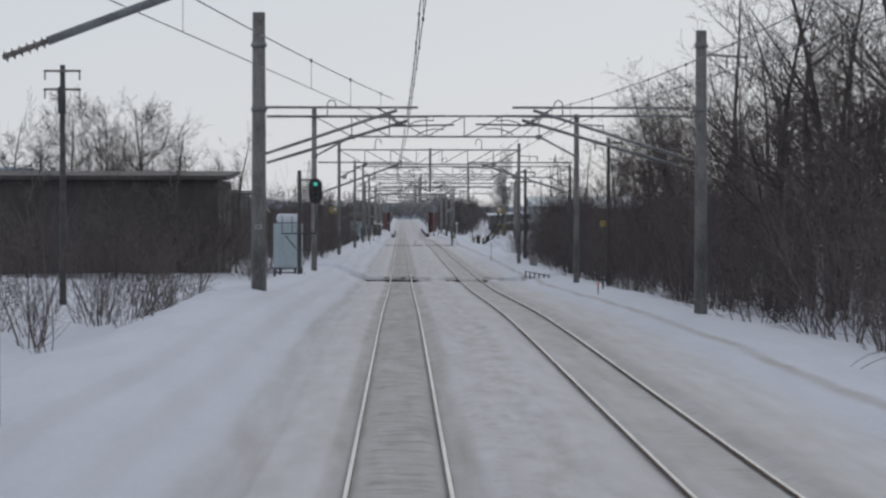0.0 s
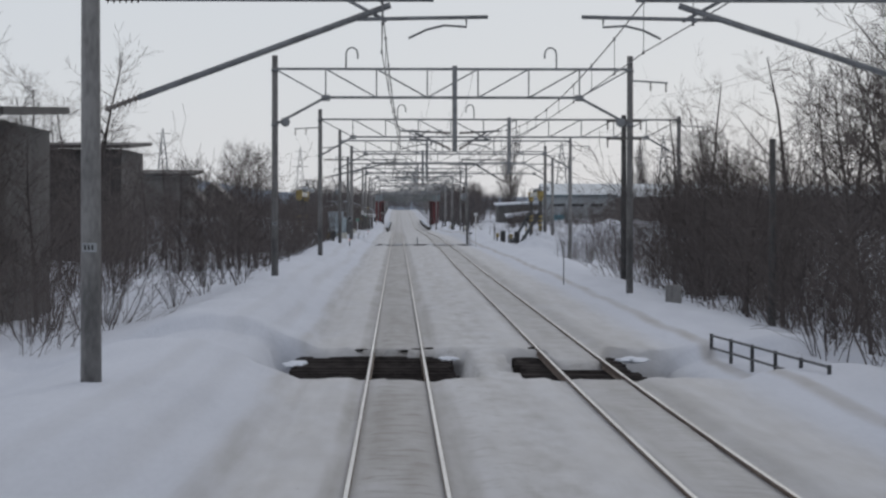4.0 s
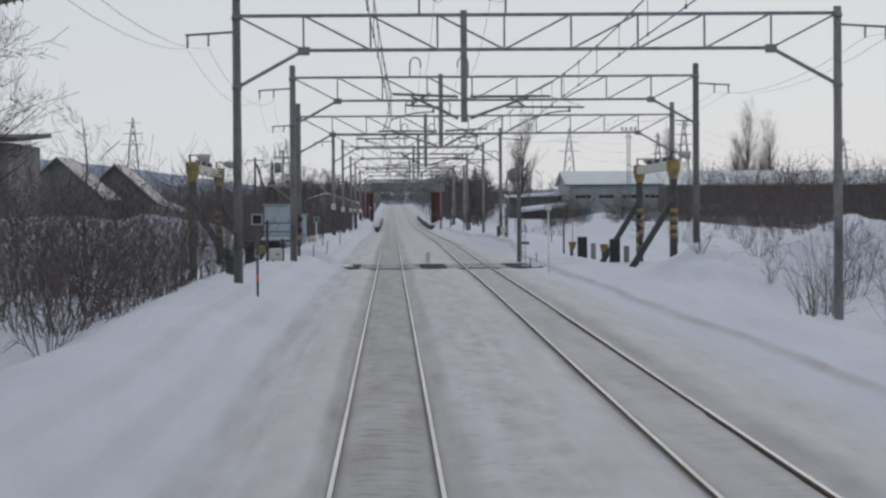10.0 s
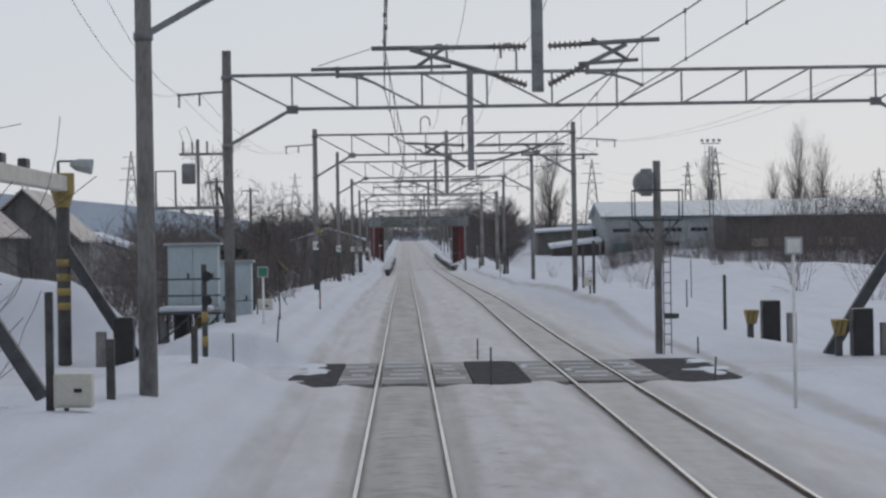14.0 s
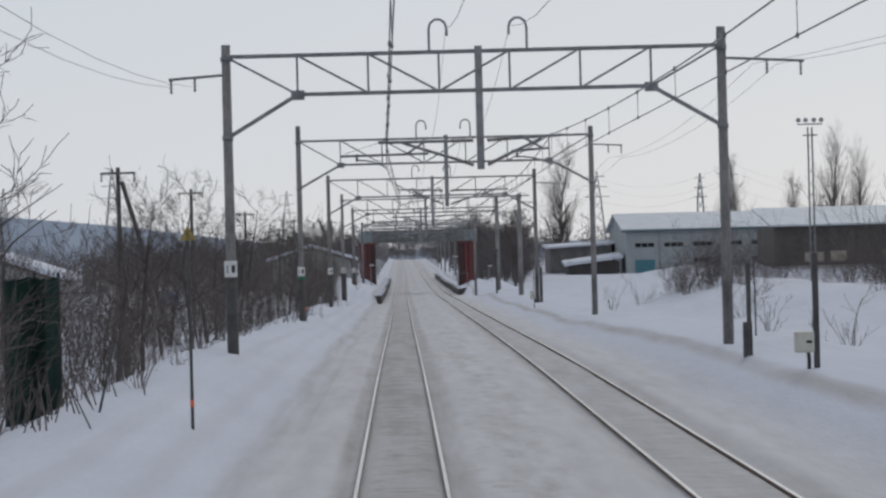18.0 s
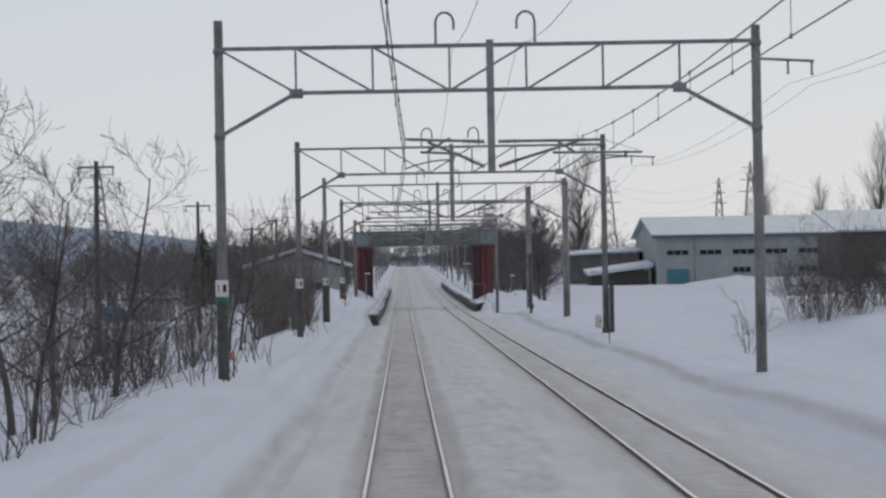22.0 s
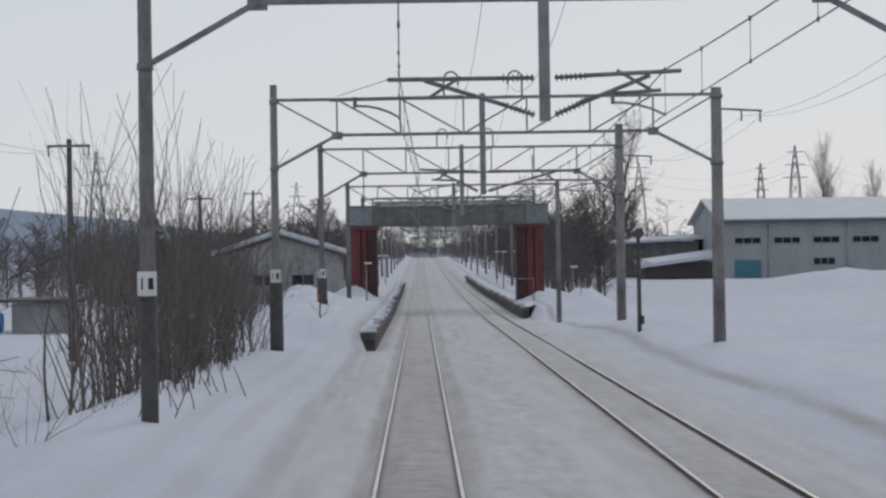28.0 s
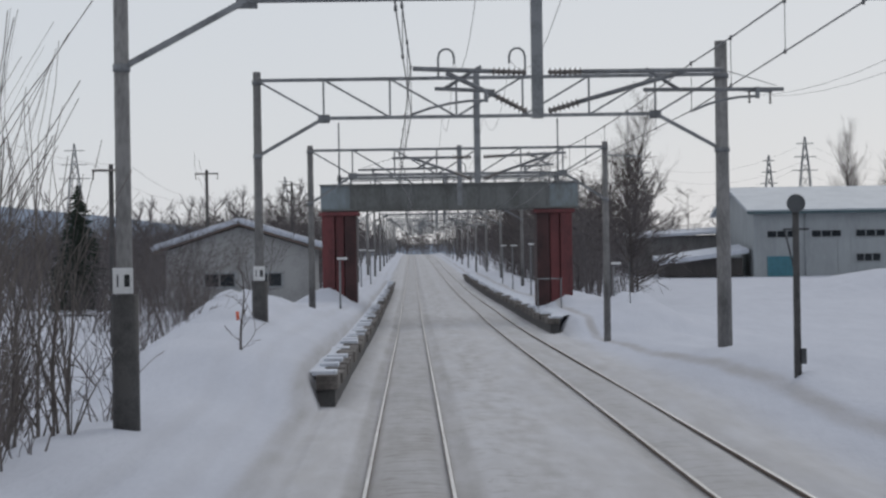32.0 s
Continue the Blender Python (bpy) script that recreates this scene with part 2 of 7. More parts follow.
TWIG = material("bare_twigs", (0.140, 0.122, 0.116), (0.085, 0.074, 0.072), 3.0, 0.9, 0.0, 0.0, vary=0.28)
CONIFER = material("dark_conifer_needles", (0.035, 0.05, 0.035), (0.018, 0.026, 0.02), 5.0, 0.9, 0.0, 0.2, vary=0.2)
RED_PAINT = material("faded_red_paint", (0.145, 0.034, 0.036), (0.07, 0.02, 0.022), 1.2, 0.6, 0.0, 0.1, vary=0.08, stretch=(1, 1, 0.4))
RED_DARK = material("dark_red_brown_pier", (0.06, 0.024, 0.024), (0.03, 0.014, 0.014), 1.2, 0.7, 0.0, 0.1, vary=0.08)
GIRDER_BLUE = material("weathered_blue_grey_girder", (0.22, 0.26, 0.28), (0.15, 0.16, 0.155), 0.8, 0.6, 0.1, 0.1, stretch=(1, 1, 0.5))
GIRDER_BROWN = material("rust_stained_grey_girder", (0.165, 0.172, 0.168), (0.10, 0.102, 0.095), 1.0, 0.65, 0.1, 0.1, stretch=(1, 1, 0.5))
CABINET = material("pale_blue_grey_cabinet_paint", (0.40, 0.47, 0.50), (0.32, 0.38, 0.41), 1.5, 0.5, 0.05, 0.05, stretch=(1, 1, 0.4))
CREAM = material("cream_box_enamel", (0.56, 0.55, 0.49), (0.45, 0.43, 0.38), 2.0, 0.5, 0.0, 0.05)
YELLOW = material("safety_yellow_paint", (0.33, 0.245, 0.075), (0.16, 0.12, 0.05), 2.5, 0.5, 0.0, 0.05)
BLACK = material("black_enamel", (0.02, 0.02, 0.021), (0.012, 0.012, 0.013), 4.0, 0.45, 0.0, 0.02)
WHITE = material("white_enamel", (0.72, 0.72, 0.71), (0.58, 0.58, 0.57), 2.5, 0.5, 0.0, 0.02)
GREEN = material("green_enamel", (0.045, 0.20, 0.12), (0.03, 0.14, 0.085), 2.5, 0.5, 0.0, 0.02)
ORANGE = material("orange_marker_paint", (0.75, 0.14, 0.06), (0.6, 0.1, 0.05), 4.0, 0.5, 0.0, 0.02)
BLUE = material("teal_blue_shutter", (0.07, 0.24, 0.30), (0.05, 0.18, 0.23), 2.0, 0.5, 0.0, 0.05)
TARP = material("blue_tarpaulin", (0.06, 0.20, 0.42), (0.045, 0.15, 0.32), 2.0, 0.6, 0.0, 0.2)
WALL_PALE = material("pale_factory_cladding", (0.36, 0.385, 0.395), (0.29, 0.31, 0.32), 0.35, 0.7, 0.0, 0.08, stretch=(1, 1, 0.3))
ROOF_PALE = material("snow_dusted_metal_roof", (0.50, 0.535, 0.57), (0.42, 0.455, 0.49), 0.4, 0.6, 0.0, 0.08)
WALL_DARK = material("dark_brown_cladding", (0.075, 0.067, 0.064), (0.045, 0.041, 0.04), 0.6, 0.75, 0.0, 0.1, stretch=(1, 1, 0.3))
WALL_GREY = material("weathered_grey_stucco", (0.37, 0.37, 0.365), (0.28, 0.28, 0.275), 0.7, 0.85, 0.0, 0.15)
ROOF_BROWN = material("brown_metal_roof", (0.16, 0.12, 0.10), (0.10, 0.078, 0.066), 0.9, 0.6, 0.0, 0.1)
FENCE_GREEN = material("dark_green_net", (0.015, 0.055, 0.042), (0.01, 0.034, 0.028), 1.5, 0.8, 0.0, 0.1)
# pale blue-grey of the woods here is air haze painted into the colour
HILL = material("hazed_far_hill", (0.34, 0.39, 0.46), (0.29, 0.335, 0.41), 0.01, 1.0, 0.0, 0.0)
TAR = material("tarred_pole_foot", (0.085, 0.082, 0.08), (0.045, 0.044, 0.044), 3.0, 0.8, 0.0, 0.25)
BEIGE = material("faded_beige_panel", (0.40, 0.35, 0.29), (0.31, 0.27, 0.22), 0.8, 0.8, 0.0, 0.1)
GLASS = material("dark_window_glass", (0.03, 0.035, 0.04), (0.02, 0.024, 0.028), 1.0, 0.08, 0.0, 0.0)


# paler, greyer copy of the twig colour: distance haze is put into it
TWIG_FAR = material("haze_paled_far_twigs", (0.155, 0.14, 0.14), (0.10, 0.09, 0.09), 3.0, 0.9, 0.0, 0.0, vary=0.2)
SAPLING = material("grey_brown_sapling_bark", (0.175, 0.155, 0.143), (0.10, 0.088, 0.081), 3.0, 0.9, 0.0, 0.0, vary=0.22)
for m in (ASPHALT, TIMBER, BALLAST):
    m.node_tree.nodes["Principled BSDF"].inputs["Roughness"].default_value = 0.95
    m.node_tree.nodes["Principled BSDF"].inputs["Specular IOR Level"].default_value = 0.0
for m in (OLD_TIMBER, BARK, TWIG, TWIG_FAR, SAPLING):
    m.node_tree.nodes["Principled BSDF"].inputs["Specular IOR Level"].default_value = 0.08


def lamp_material(name, colour, strength):
    m = bpy.data.materials.new(name)
    m.use_nodes = True
    b = m.node_tree.nodes["Principled BSDF"]
    b.inputs["Base Color"].default_value = (*colour, 1)
    b.inputs["Emission Color"].default_value, b.inputs["Emission Strength"].default_value = (*colour, 1), strength
    return m


GREEN_LIGHT = lamp_material("lit_green_lens", (0.06, 0.45, 0.36), 0.8)

# ---- tools ----
def prism(bm, a, b, r0, r1=None, n=6, cap=True):
    """A tapered round bar from a to b."""
    a, b = Vector(a), Vector(b)
    r1 = r0 if r1 is None else r1
    axis = b - a
    if axis.length < 1e-6:
        return
    u = axis.orthogonal().normalized()
    v = axis.normalized().cross(u)
    ring0, ring1 = [], []
    for i in range(n):
        t = 2 * math.pi * i / n
        d = u * math.cos(t) + v * math.sin(t)
        ring0.append(bm.verts.new(a + d * r0))
        ring1.append(bm.verts.new(b + d * r1))
    for i in range(n):
        j = (i + 1) % n
        f = bm.faces.new((ring0[i], ring0[j], ring1[j], ring1[i]))
        f.smooth = n > 4
    if cap and n > 2:
        bm.faces.new(ring0[::-1])
        bm.faces.new(ring1)


def bar(bm, a, b, w, h, up=(0, 0, 1)):
    """A rectangular bar from a to b, w wide and h high."""
    a, b = Vector(a), Vector(b)
    d = (b - a).normalized()
    side = d.cross(Vector(up))
    if side.length < 1e-4:
        side = d.cross(Vector((0, 1, 0)))
    side.normalize()
    top = side.cross(d).normalized()
    vs = []
    for p in (a, b):
        for sx, sz in ((-1, -1), (1, -1), (1, 1), (-1, 1)):
            vs.append(bm.verts.new(p + side * (sx * w / 2) + top * (sz * h / 2)))
    for q in ((3, 2, 1, 0), (4, 5, 6, 7), (0, 1, 5, 4), (1, 2, 6, 5), (2, 3, 7, 6), (3, 0, 4, 7)):
        bm.faces.new([vs[i] for i in q])


def block(bm, x0, y0, z0, x1, y1, z1, bevel=0.0):
    vs = [bm.verts.new((x, y, z)) for x in (x0, x1) for y in (y0, y1) for z in (z0, z1)]
    fs = [bm.faces.new([vs[i] for i in q]) for q in ((0, 1, 3, 2), (4, 6, 7, 5), (0, 4, 5, 1), (2, 3, 7, 6), (0, 2, 6, 4), (1, 5, 7, 3))]
    if bevel:
        es = {e for f in fs for e in f.edges}
        bmesh.ops.bevel(bm, geom=list(es), offset=bevel, segments=2, affect="EDGES", profile=0.6)


def mesh_of(bm, name, mat):
    bmesh.ops.recalc_face_normals(bm, faces=bm.faces)
    me = bpy.data.meshes.new(name)
    bm.to_mesh(me)
    bm.free()
    me.materials.append(mat)
    return me


def part(name, bm, mat, parent, label=""):
    """Links a bmesh (or a ready mesh) as one mesh object under its thing."""
    me = mesh_of(bm, name, mat) if isinstance(bm, bmesh.types.BMesh) else bm
    ob = new(name, me)
    ob.parent = parent
    return tagged(ob, label) if label else ob


def thing(name, label, category, group="", kind="", at=None):
    ob = tagged(new(name), label, category, group, kind)
    ob.empty_display_size = 0.2
    if at is not None:
        ob.matrix_world = at
    return ob


def solid(name, bm, mat, label, category="", group="", kind="", at=None):
    ob = tagged(new(name, mesh_of(bm, name, mat)), label, category, group, kind)
    if at is not None:
        ob.matrix_world = at
    return ob


def tube(bm, pts, r, n=4):
    """A bent round bar through the points, in one skin."""
    pts = [Vector(p) for p in pts]
    loops, u = [], None
    for i, p in enumerate(pts):
        d = (pts[min(i + 1, len(pts) - 1)] - pts[max(i - 1, 0)])
        d = d.normalized() if d.length > 1e-6 else (pts[min(i + 1, len(pts) - 1)] - p).normalized()
        u = d.orthogonal().normalized() if u is None else (u - d * u.dot(d)).normalized()
        v = d.cross(u)
        loops.append([bm.verts.new(p + (u * math.cos(2 * math.pi * k / n) + v * math.sin(2 * math.pi * k / n)) * r) for k in range(n)])
    for a, b in zip(loops, loops[1:]):
        for k in range(n):
            j = (k + 1) % n
            bm.faces.new((a[k], a[j], b[j], b[k]))
    bm.faces.new(loops[0][::-1])
    bm.faces.new(loops[-1])


def hook_points(x, z, sign, r=0.28, rise=0.55):
    pts = [(x, 0, z), (x, 0, z + rise)]
    for i in range(1, 6):
        t = math.pi * i / 5
        pts.append((x + sign * r * (1 - math.cos(t)) * 0.75, 0, z + rise + r * 0.8 * math.sin(t)))
    pts.append((pts[-1][0], 0, pts[-1][2] - 0.18))
    return pts


def lathe(bm, a, b, rings, n=8):
    """A turned body along a to b; rings: (share of the way, radius)."""
    a, b = Vector(a), Vector(b)
    axis = b - a
    u = axis.orthogonal().normalized()
    v = axis.normalized().cross(u)
    loops = []
    for t, r in rings:
        c = a + axis * t
        loops.append([bm.verts.new(c + (u * math.cos(2 * math.pi * i / n) + v * math.sin(2 * math.pi * i / n)) * r) for i in range(n)])
    for p, q in zip(loops, loops[1:]):
        for i in range(n):
            bm.faces.new((p[i], p[(i + 1) % n], q[(i + 1) % n], q[i]))
    bm.faces.new(loops[0][::-1])
    bm.faces.new(loops[-1])


def insulator(bm, a, b, r=0.07, sheds=6):
    """A string of porcelain sheds between two points, turned in one piece."""
    rings = [(0.0, r * 0.35)]
    for i in range(sheds):
        t = (i + 0.2) / sheds
        rings += [(t, r * 0.4), (t + 0.25 / sheds, r), (t + 0.45 / sheds, r * 0.45)]
    lathe(bm, a, b, rings + [(1.0, r * 0.35)])
# ---- the line, its snow and the land ----
def smooth(a, b, v):
    t = max(0.0, min(1.0, (v - a) / (b - a)))
    return t * t * (3 - 2 * t)


def track_gap(y):
    """Distance between the two track centres: it widens towards the station."""
    return 3.68 + 0.12 * smooth(20, 100, y) + 0.22 * smooth(190, 285, y) + 0.3 * smooth(330, 410, y)



def rail_z(y):
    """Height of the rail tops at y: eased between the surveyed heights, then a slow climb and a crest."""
    if y <= 0:
        return GRADE[0]
    last = 50.0 * (len(GRADE) - 1)
    if y < last:
        i = int(y // 50)
        p0, p1, p2, p3 = (GRADE[max(0, min(len(GRADE) - 1, i + k))] for k in (-1, 0, 1, 2))
        t = y / 50 - i
        return 0.5 * (2 * p1 + (p2 - p0) * t + (2 * p0 - 5 * p1 + 4 * p2 - p3) * t * t + (3 * p1 - p0 - 3 * p2 + p3) * t ** 3)
    return GRADE[-1] + 5.8 * (1 - math.exp(-((y - last) / 420.0) ** 1.5)) - max(0, y - 1250) * 0.004


CREEK_Y, ROAD_Y = 119.0, 291.4


def snow_rel(x, y):
    """Snow surface above the rail tops."""
    gap = track_gap(y)
    d = min(abs(x), abs(x - gap))
    z = -0.05
    if d < 0.5:
        z = -0.035 + 0.015 * noise.noise((x * 1.5, y * 0.5, 3))
    elif d < 0.66:
        z = -0.07
    else:
        z = -0.08 + 0.085 * smooth(0.72, 1.05, d) - 0.03 * smooth(1.1, 1.5, d) + 0.03 * noise.noise((x * 2.5, y * 0.8, 7)) * smooth(0.8, 1.1, d)
    out = max(-x, x - gap, 0)
    if out > 1.0:
        z += 0.05 * noise.noise((x * 0.6, y * 0.15, 0)) * smooth(1.0, 2.0, out)
        left = x < 0
        bank = (0.2 * smooth(1.95, 2.25, out + 0.14 * noise.noise((0.1, y * 0.2, 5))) + 0.3 * smooth(2.25, 3.3, out + 0.2 * noise.noise((1.1, y * 0.3, 5))) + 0.14 * smooth(3.2, 4.4, out)) if left else (0.30 * smooth(2.6, 5.0, out) + 0.1 * smooth(2.9, 3.2, out) * (1 - smooth(3.4, 3.9, out)))
        z += bank * (0.85 + 0.3 * noise.noise((0.3 if left else 7.0, y * 0.03, 0)))
        if not left:
            z += (0.54 - 0.18 * smooth(365, 410, y)) * smooth(1.9, 3.2, out) * smooth(305, 325, y) * (1 - smooth(500, 540, y))
        if left:
            z += 0.26 * smooth(2.6, 3.6, out) * (1 - smooth(4.9, 6.6, out)) * (1 - smooth(355, 385, y))
        z += 0.02 * noise.noise((x * 2.2, y * 0.9, 14)) + 0.018 * abs(noise.noise((x * 1.1, y * 0.5, 31)))
        fall = smooth(4.6, 8.5, out) * (0.75 if left else 0.55)
        z -= fall * (1 + 0.5 * noise.noise((5.0 if left else 1.0, y * 0.02, 4)))
        z += 0.22 * smooth(4, 9, out) * noise.noise((x * 0.12, y * 0.1, 8)) + 0.10 * smooth(3, 6, out) * noise.noise((x * 0.5, y * 0.35, 2))
    # ploughed heap between the factory and the line
    heap = (1.4 * smooth(8.9, 11.2, x) + 0.85 * smooth(12.5, 16.2, x)) * (1 - smooth(20.5, 26, x)) * math.exp(-((y - 263) / 7.5) ** 2)
    z += heap * (1 + 0.34 * noise.noise((x * 0.5, y * 0.4, 6)) + 0.2 * noise.noise((x * 1.7, y * 0.9, 6)))
    z += 1.3 * smooth(14, 20, x) * smooth(330, 400, y) * (1 - smooth(470, 540, y)) * (1 - 0.7 * smooth(24, 34, x))
    z += (2.0 + 0.55 * smooth(8.5, 10.5, -x) + 0.6 * noise.noise((x * 0.45, y * 0.3, 16)) + 0.25 * noise.noise((x * 1.3, y, 6))) * smooth(6.4, 8.9, -x) * (1 - smooth(26, 34, -x)) * math.exp(-((y - 303.5) / 3.4) ** 2)
    z += (1.9 + 0.7 * noise.noise((x * 0.12, y * 0.1, 21))) * smooth(27, 40, x - 0.04 * (y - 634)) * (1 - smooth(75, 95, x)) * math.exp(-((y - 634) / 26) ** 2)
    z += (0.5 + 0.3 * noise.noise((x, y * 0.8, 3))) * (math.exp(-((x + 4.0) / 0.9) ** 2 - ((y - 559.5) / 1.6) ** 2) + math.exp(-((x - 7.6) / 0.9) ** 2 - ((y - 559.5) / 1.6) ** 2) + (1.5 + 0.35 * noise.noise((x * 0.6, y * 0.15, 11))) * math.exp(-((x + 5.8) / 2.2) ** 2 - ((y - 516) / 17) ** 2) + 1.2 * math.exp(-((x - 9.8) / 1.6) ** 2 - ((y - 546) / 6) ** 2))
    z += 0.38 * math.exp(-((x - 9.0) / 2.6) ** 2 - ((y - 492) / 11) ** 2)
    # snow piled on the platform ground
    z += 0.75 * smooth(1.88, 2.3, -x) * (1 - smooth(5.0, 8.0, -x)) * smooth(483.5, 488.8, y) * (1 - smooth(665, 680, y))
    z += 0.70 * smooth(6.1, 6.6, x) * (1 - smooth(10, 16, x)) * smooth(533, 539, y) * (1 - smooth(710, 730, y))
    # the road over the line, worn down to its surface
    on = 1 - smooth(3.9, 4.8, abs(y - ROAD_Y) + 0.9 * noise.noise((x * 0.55, y * 0.4, 12)) + 0.4 * noise.noise((x * 1.7, y, 2)))
    if -2.3 + 0.9 * noise.noise((y * 0.8, 1, 1)) < x < 7.2 + 0.9 * noise.noise((y * 0.8, 5, 1)):
        z += (-0.09 - z) * on
    else:
        z += (0.02 - z) * (1 - smooth(4.0, 5.8, abs(y - ROAD_Y))) * (1 - smooth(40, 60, abs(x - 2)))
    # the creek under the open deck
    deep = 1 - smooth(4.1, 5.0, abs(y - CREEK_Y + 0.6 * noise.noise((x * 0.8, 0, 0)) + 0.35 * noise.noise((x * 2.3, 4, 0))))
    rag = 0.22 * noise.noise((3.0, y * 0.9, x))
    cover = smooth(2.95, 3.4, x + rag) * (1 - smooth(4.5, 5.0, x + 2 * rag)) * smooth(-1.6, 0.2, y - CREEK_Y + 1.2 * noise.noise((x * 1.3, y * 0.4, 17)))
    z -= 1.7 * deep * (1 - cover) * ((smooth(2.3, 2.75, x + rag) * (1.0 - smooth(5.6, 6.4, x + rag))) if x > 1.9 else ((1.0 - smooth(2.3, 2.8, rag - x)) * (1 - smooth(1.2, 1.5, x + rag))))
    z += 0.1 * deep * noise.noise((x * 2, y, 9)) * (1 if 1.3 < x < 2.5 else 0)
    z -= 0.35 * deep * smooth(2.5, 3.5, abs(x - 1.9)) * (1 - smooth(9, 14, abs(x - 2)))
    return z


def snow_z(x, y):
    return rail_z(min(y, 1600)) + snow_rel(x, y)


def grid_sheet(name, xs, ys, height, mat, label, category="ground", kind="structure"):
    verts = [(x, y, height(x, y)) for y in ys for x in xs]
    w = len(xs)
    faces = [(j * w + i, j * w + i + 1, (j + 1) * w + i + 1, (j + 1) * w + i) for j in range(len(ys) - 1) for i in range(w - 1)]
    me = bpy.data.meshes.new(name)
    me.from_pydata(verts, [], faces)
    for p in me.polygons:
        p.use_smooth = True
    me.materials.append(mat)
    return tagged(new(name, me), label, category, "", kind)


near_x = [-0.9, -0.72, -0.62, -0.52, -0.25, 0, 0.25, 0.52, 0.62, 0.72, 0.9]
xs = sorted({*near_x, *(round(v + g, 3) for v in near_x for g in (3.8, 4.05, 4.3)), 1.2, 1.6, 2.0, 2.4, 2.8, -1.2, 5.2,
             *(-1.5 - 0.35 * i for i in range(28)), *(5.5 + 0.35 * i for i in range(34)),
             *(-11.5 - 1.1 * 1.09 ** i * i for i in range(1, 40)), *(17.5 + 1.1 * 1.09 ** i * i for i in range(1, 40))})
ys = [-60.0]
while ys[-1] < 2600:
    y = ys[-1]
    step = 0.45 if abs(y - CREEK_Y) < 8 or abs(y - ROAD_Y) < 8 else 0.9 if y < 660 else 6 + (y - 660) * 0.05
    ys.append(y + step)
grid_sheet("ground", xs, ys, snow_z, SNOW, "old grey-white snow over level ground", "snow")

# rails
def rail_profile():
    return [(-0.025, 0.0), (0.025, 0.0), (0.033, -0.006), (0.033, -0.035), (0.009, -0.05), (0.009, -0.13), (0.05, -0.153), (-0.05, -0.153), (-0.009, -0.13), (-0.009, -0.05), (-0.033, -0.035), (-0.033, -0.006)]


def rail(far, s, y0, y1, step=6.0):
    pr = rail_profile()
    n = int((y1 - y0) / step)
    verts, faces = [], []
    for j in range(n + 1):
        y = y0 + (y1 - y0) * j / n
        z = rail_z(y)
        x0 = s + (track_gap(y) if far else 0.0)
        verts += [(x0 + px, y, z + pz) for px, pz in pr]
    k = len(pr)
    for j in range(n):
        for i in range(k):
            a, b = j * k + i, j * k + (i + 1) % k
            faces.append((a, b, b + k, a + k))
    me = bpy.data.meshes.new("rail")
    me.from_pydata(verts, [], faces)
    me.materials.append(RAIL_SIDE)
    me.materials.append(RAIL_TOP)
    for i, p in enumerate(me.polygons):
        p.material_index = 1 if i % k == 0 else 0
    me.update()
    return me


for name, off in (("track_near", False), ("track_far", True)):
    tr = thing(name, "snow-bedded railway track with two polished steel rails", "railway track", "parallel tracks", "structure")
    for s in (-0.566, 0.566):
        part("rail", rail(off, s, -40, 1300), None, tr)


# the open deck over the creek: abutments, girders and bridge timbers
deck = thing("creek_bridge", "short open-deck railway bridge with dark timbers over a creek", "bridge", "", "structure", pose(0, CREEK_Y, rail_z(CREEK_Y)))
for far in (False, True):
    c = track_gap(CREEK_Y) if far else 0.0
    for s in (-0.55, 0.55):
        bm = bmesh.new()
        block(bm, c + s - 0.14, -5.2, -1.0, c + s + 0.14, 5.2, -0.38, 0.02)
        part("girder", bm, DARK_STEEL, deck)
    for i in range(24):
        bm = bmesh.new()
        w = 1.15 + random.uniform(-0.08, 0.12)
        block(bm, c - w - (0 if far else 1.05 + random.uniform(-0.12, 0.12)), -4.95 + i * 0.42, -0.40 + random.uniform(-0.03, 0.02), c + w, -4.73 + i * 0.42, -0.19 + random.uniform(-0.02, 0.01), 0.015)
        part("bridge_timber", bm, TIMBER, deck)
for s in (-1, 1):
    bm = bmesh.new()
    block(bm, -2.2, s * 4.75 - 0.35, -2.2, 5.4, s * 4.75 + 0.35, -0.62, 0.04)
    part("abutment", bm, TAR, deck)
def ragged(bm, x, y, z, sx, sy, sz, seed):
    """An uneven pad of snow or stones with a torn edge."""
    bmesh.ops.create_icosphere(bm, subdivisions=3, radius=1.0)
    for v in bm.verts:
        w = 1 + 0.55 * noise.noise((v.co.x * 1.6 + seed, v.co.y * 1.6, 0.3)) + 0.3 * noise.noise((v.co.x * 4.5, v.co.y * 4.5 + seed, 2))
        v.co = Vector((v.co.x * sx * w + x, v.co.y * sy * w + y, v.co.z * sz * (1 + 0.4 * noise.noise((v.co.x * 3, v.co.y * 3, seed))) + z))


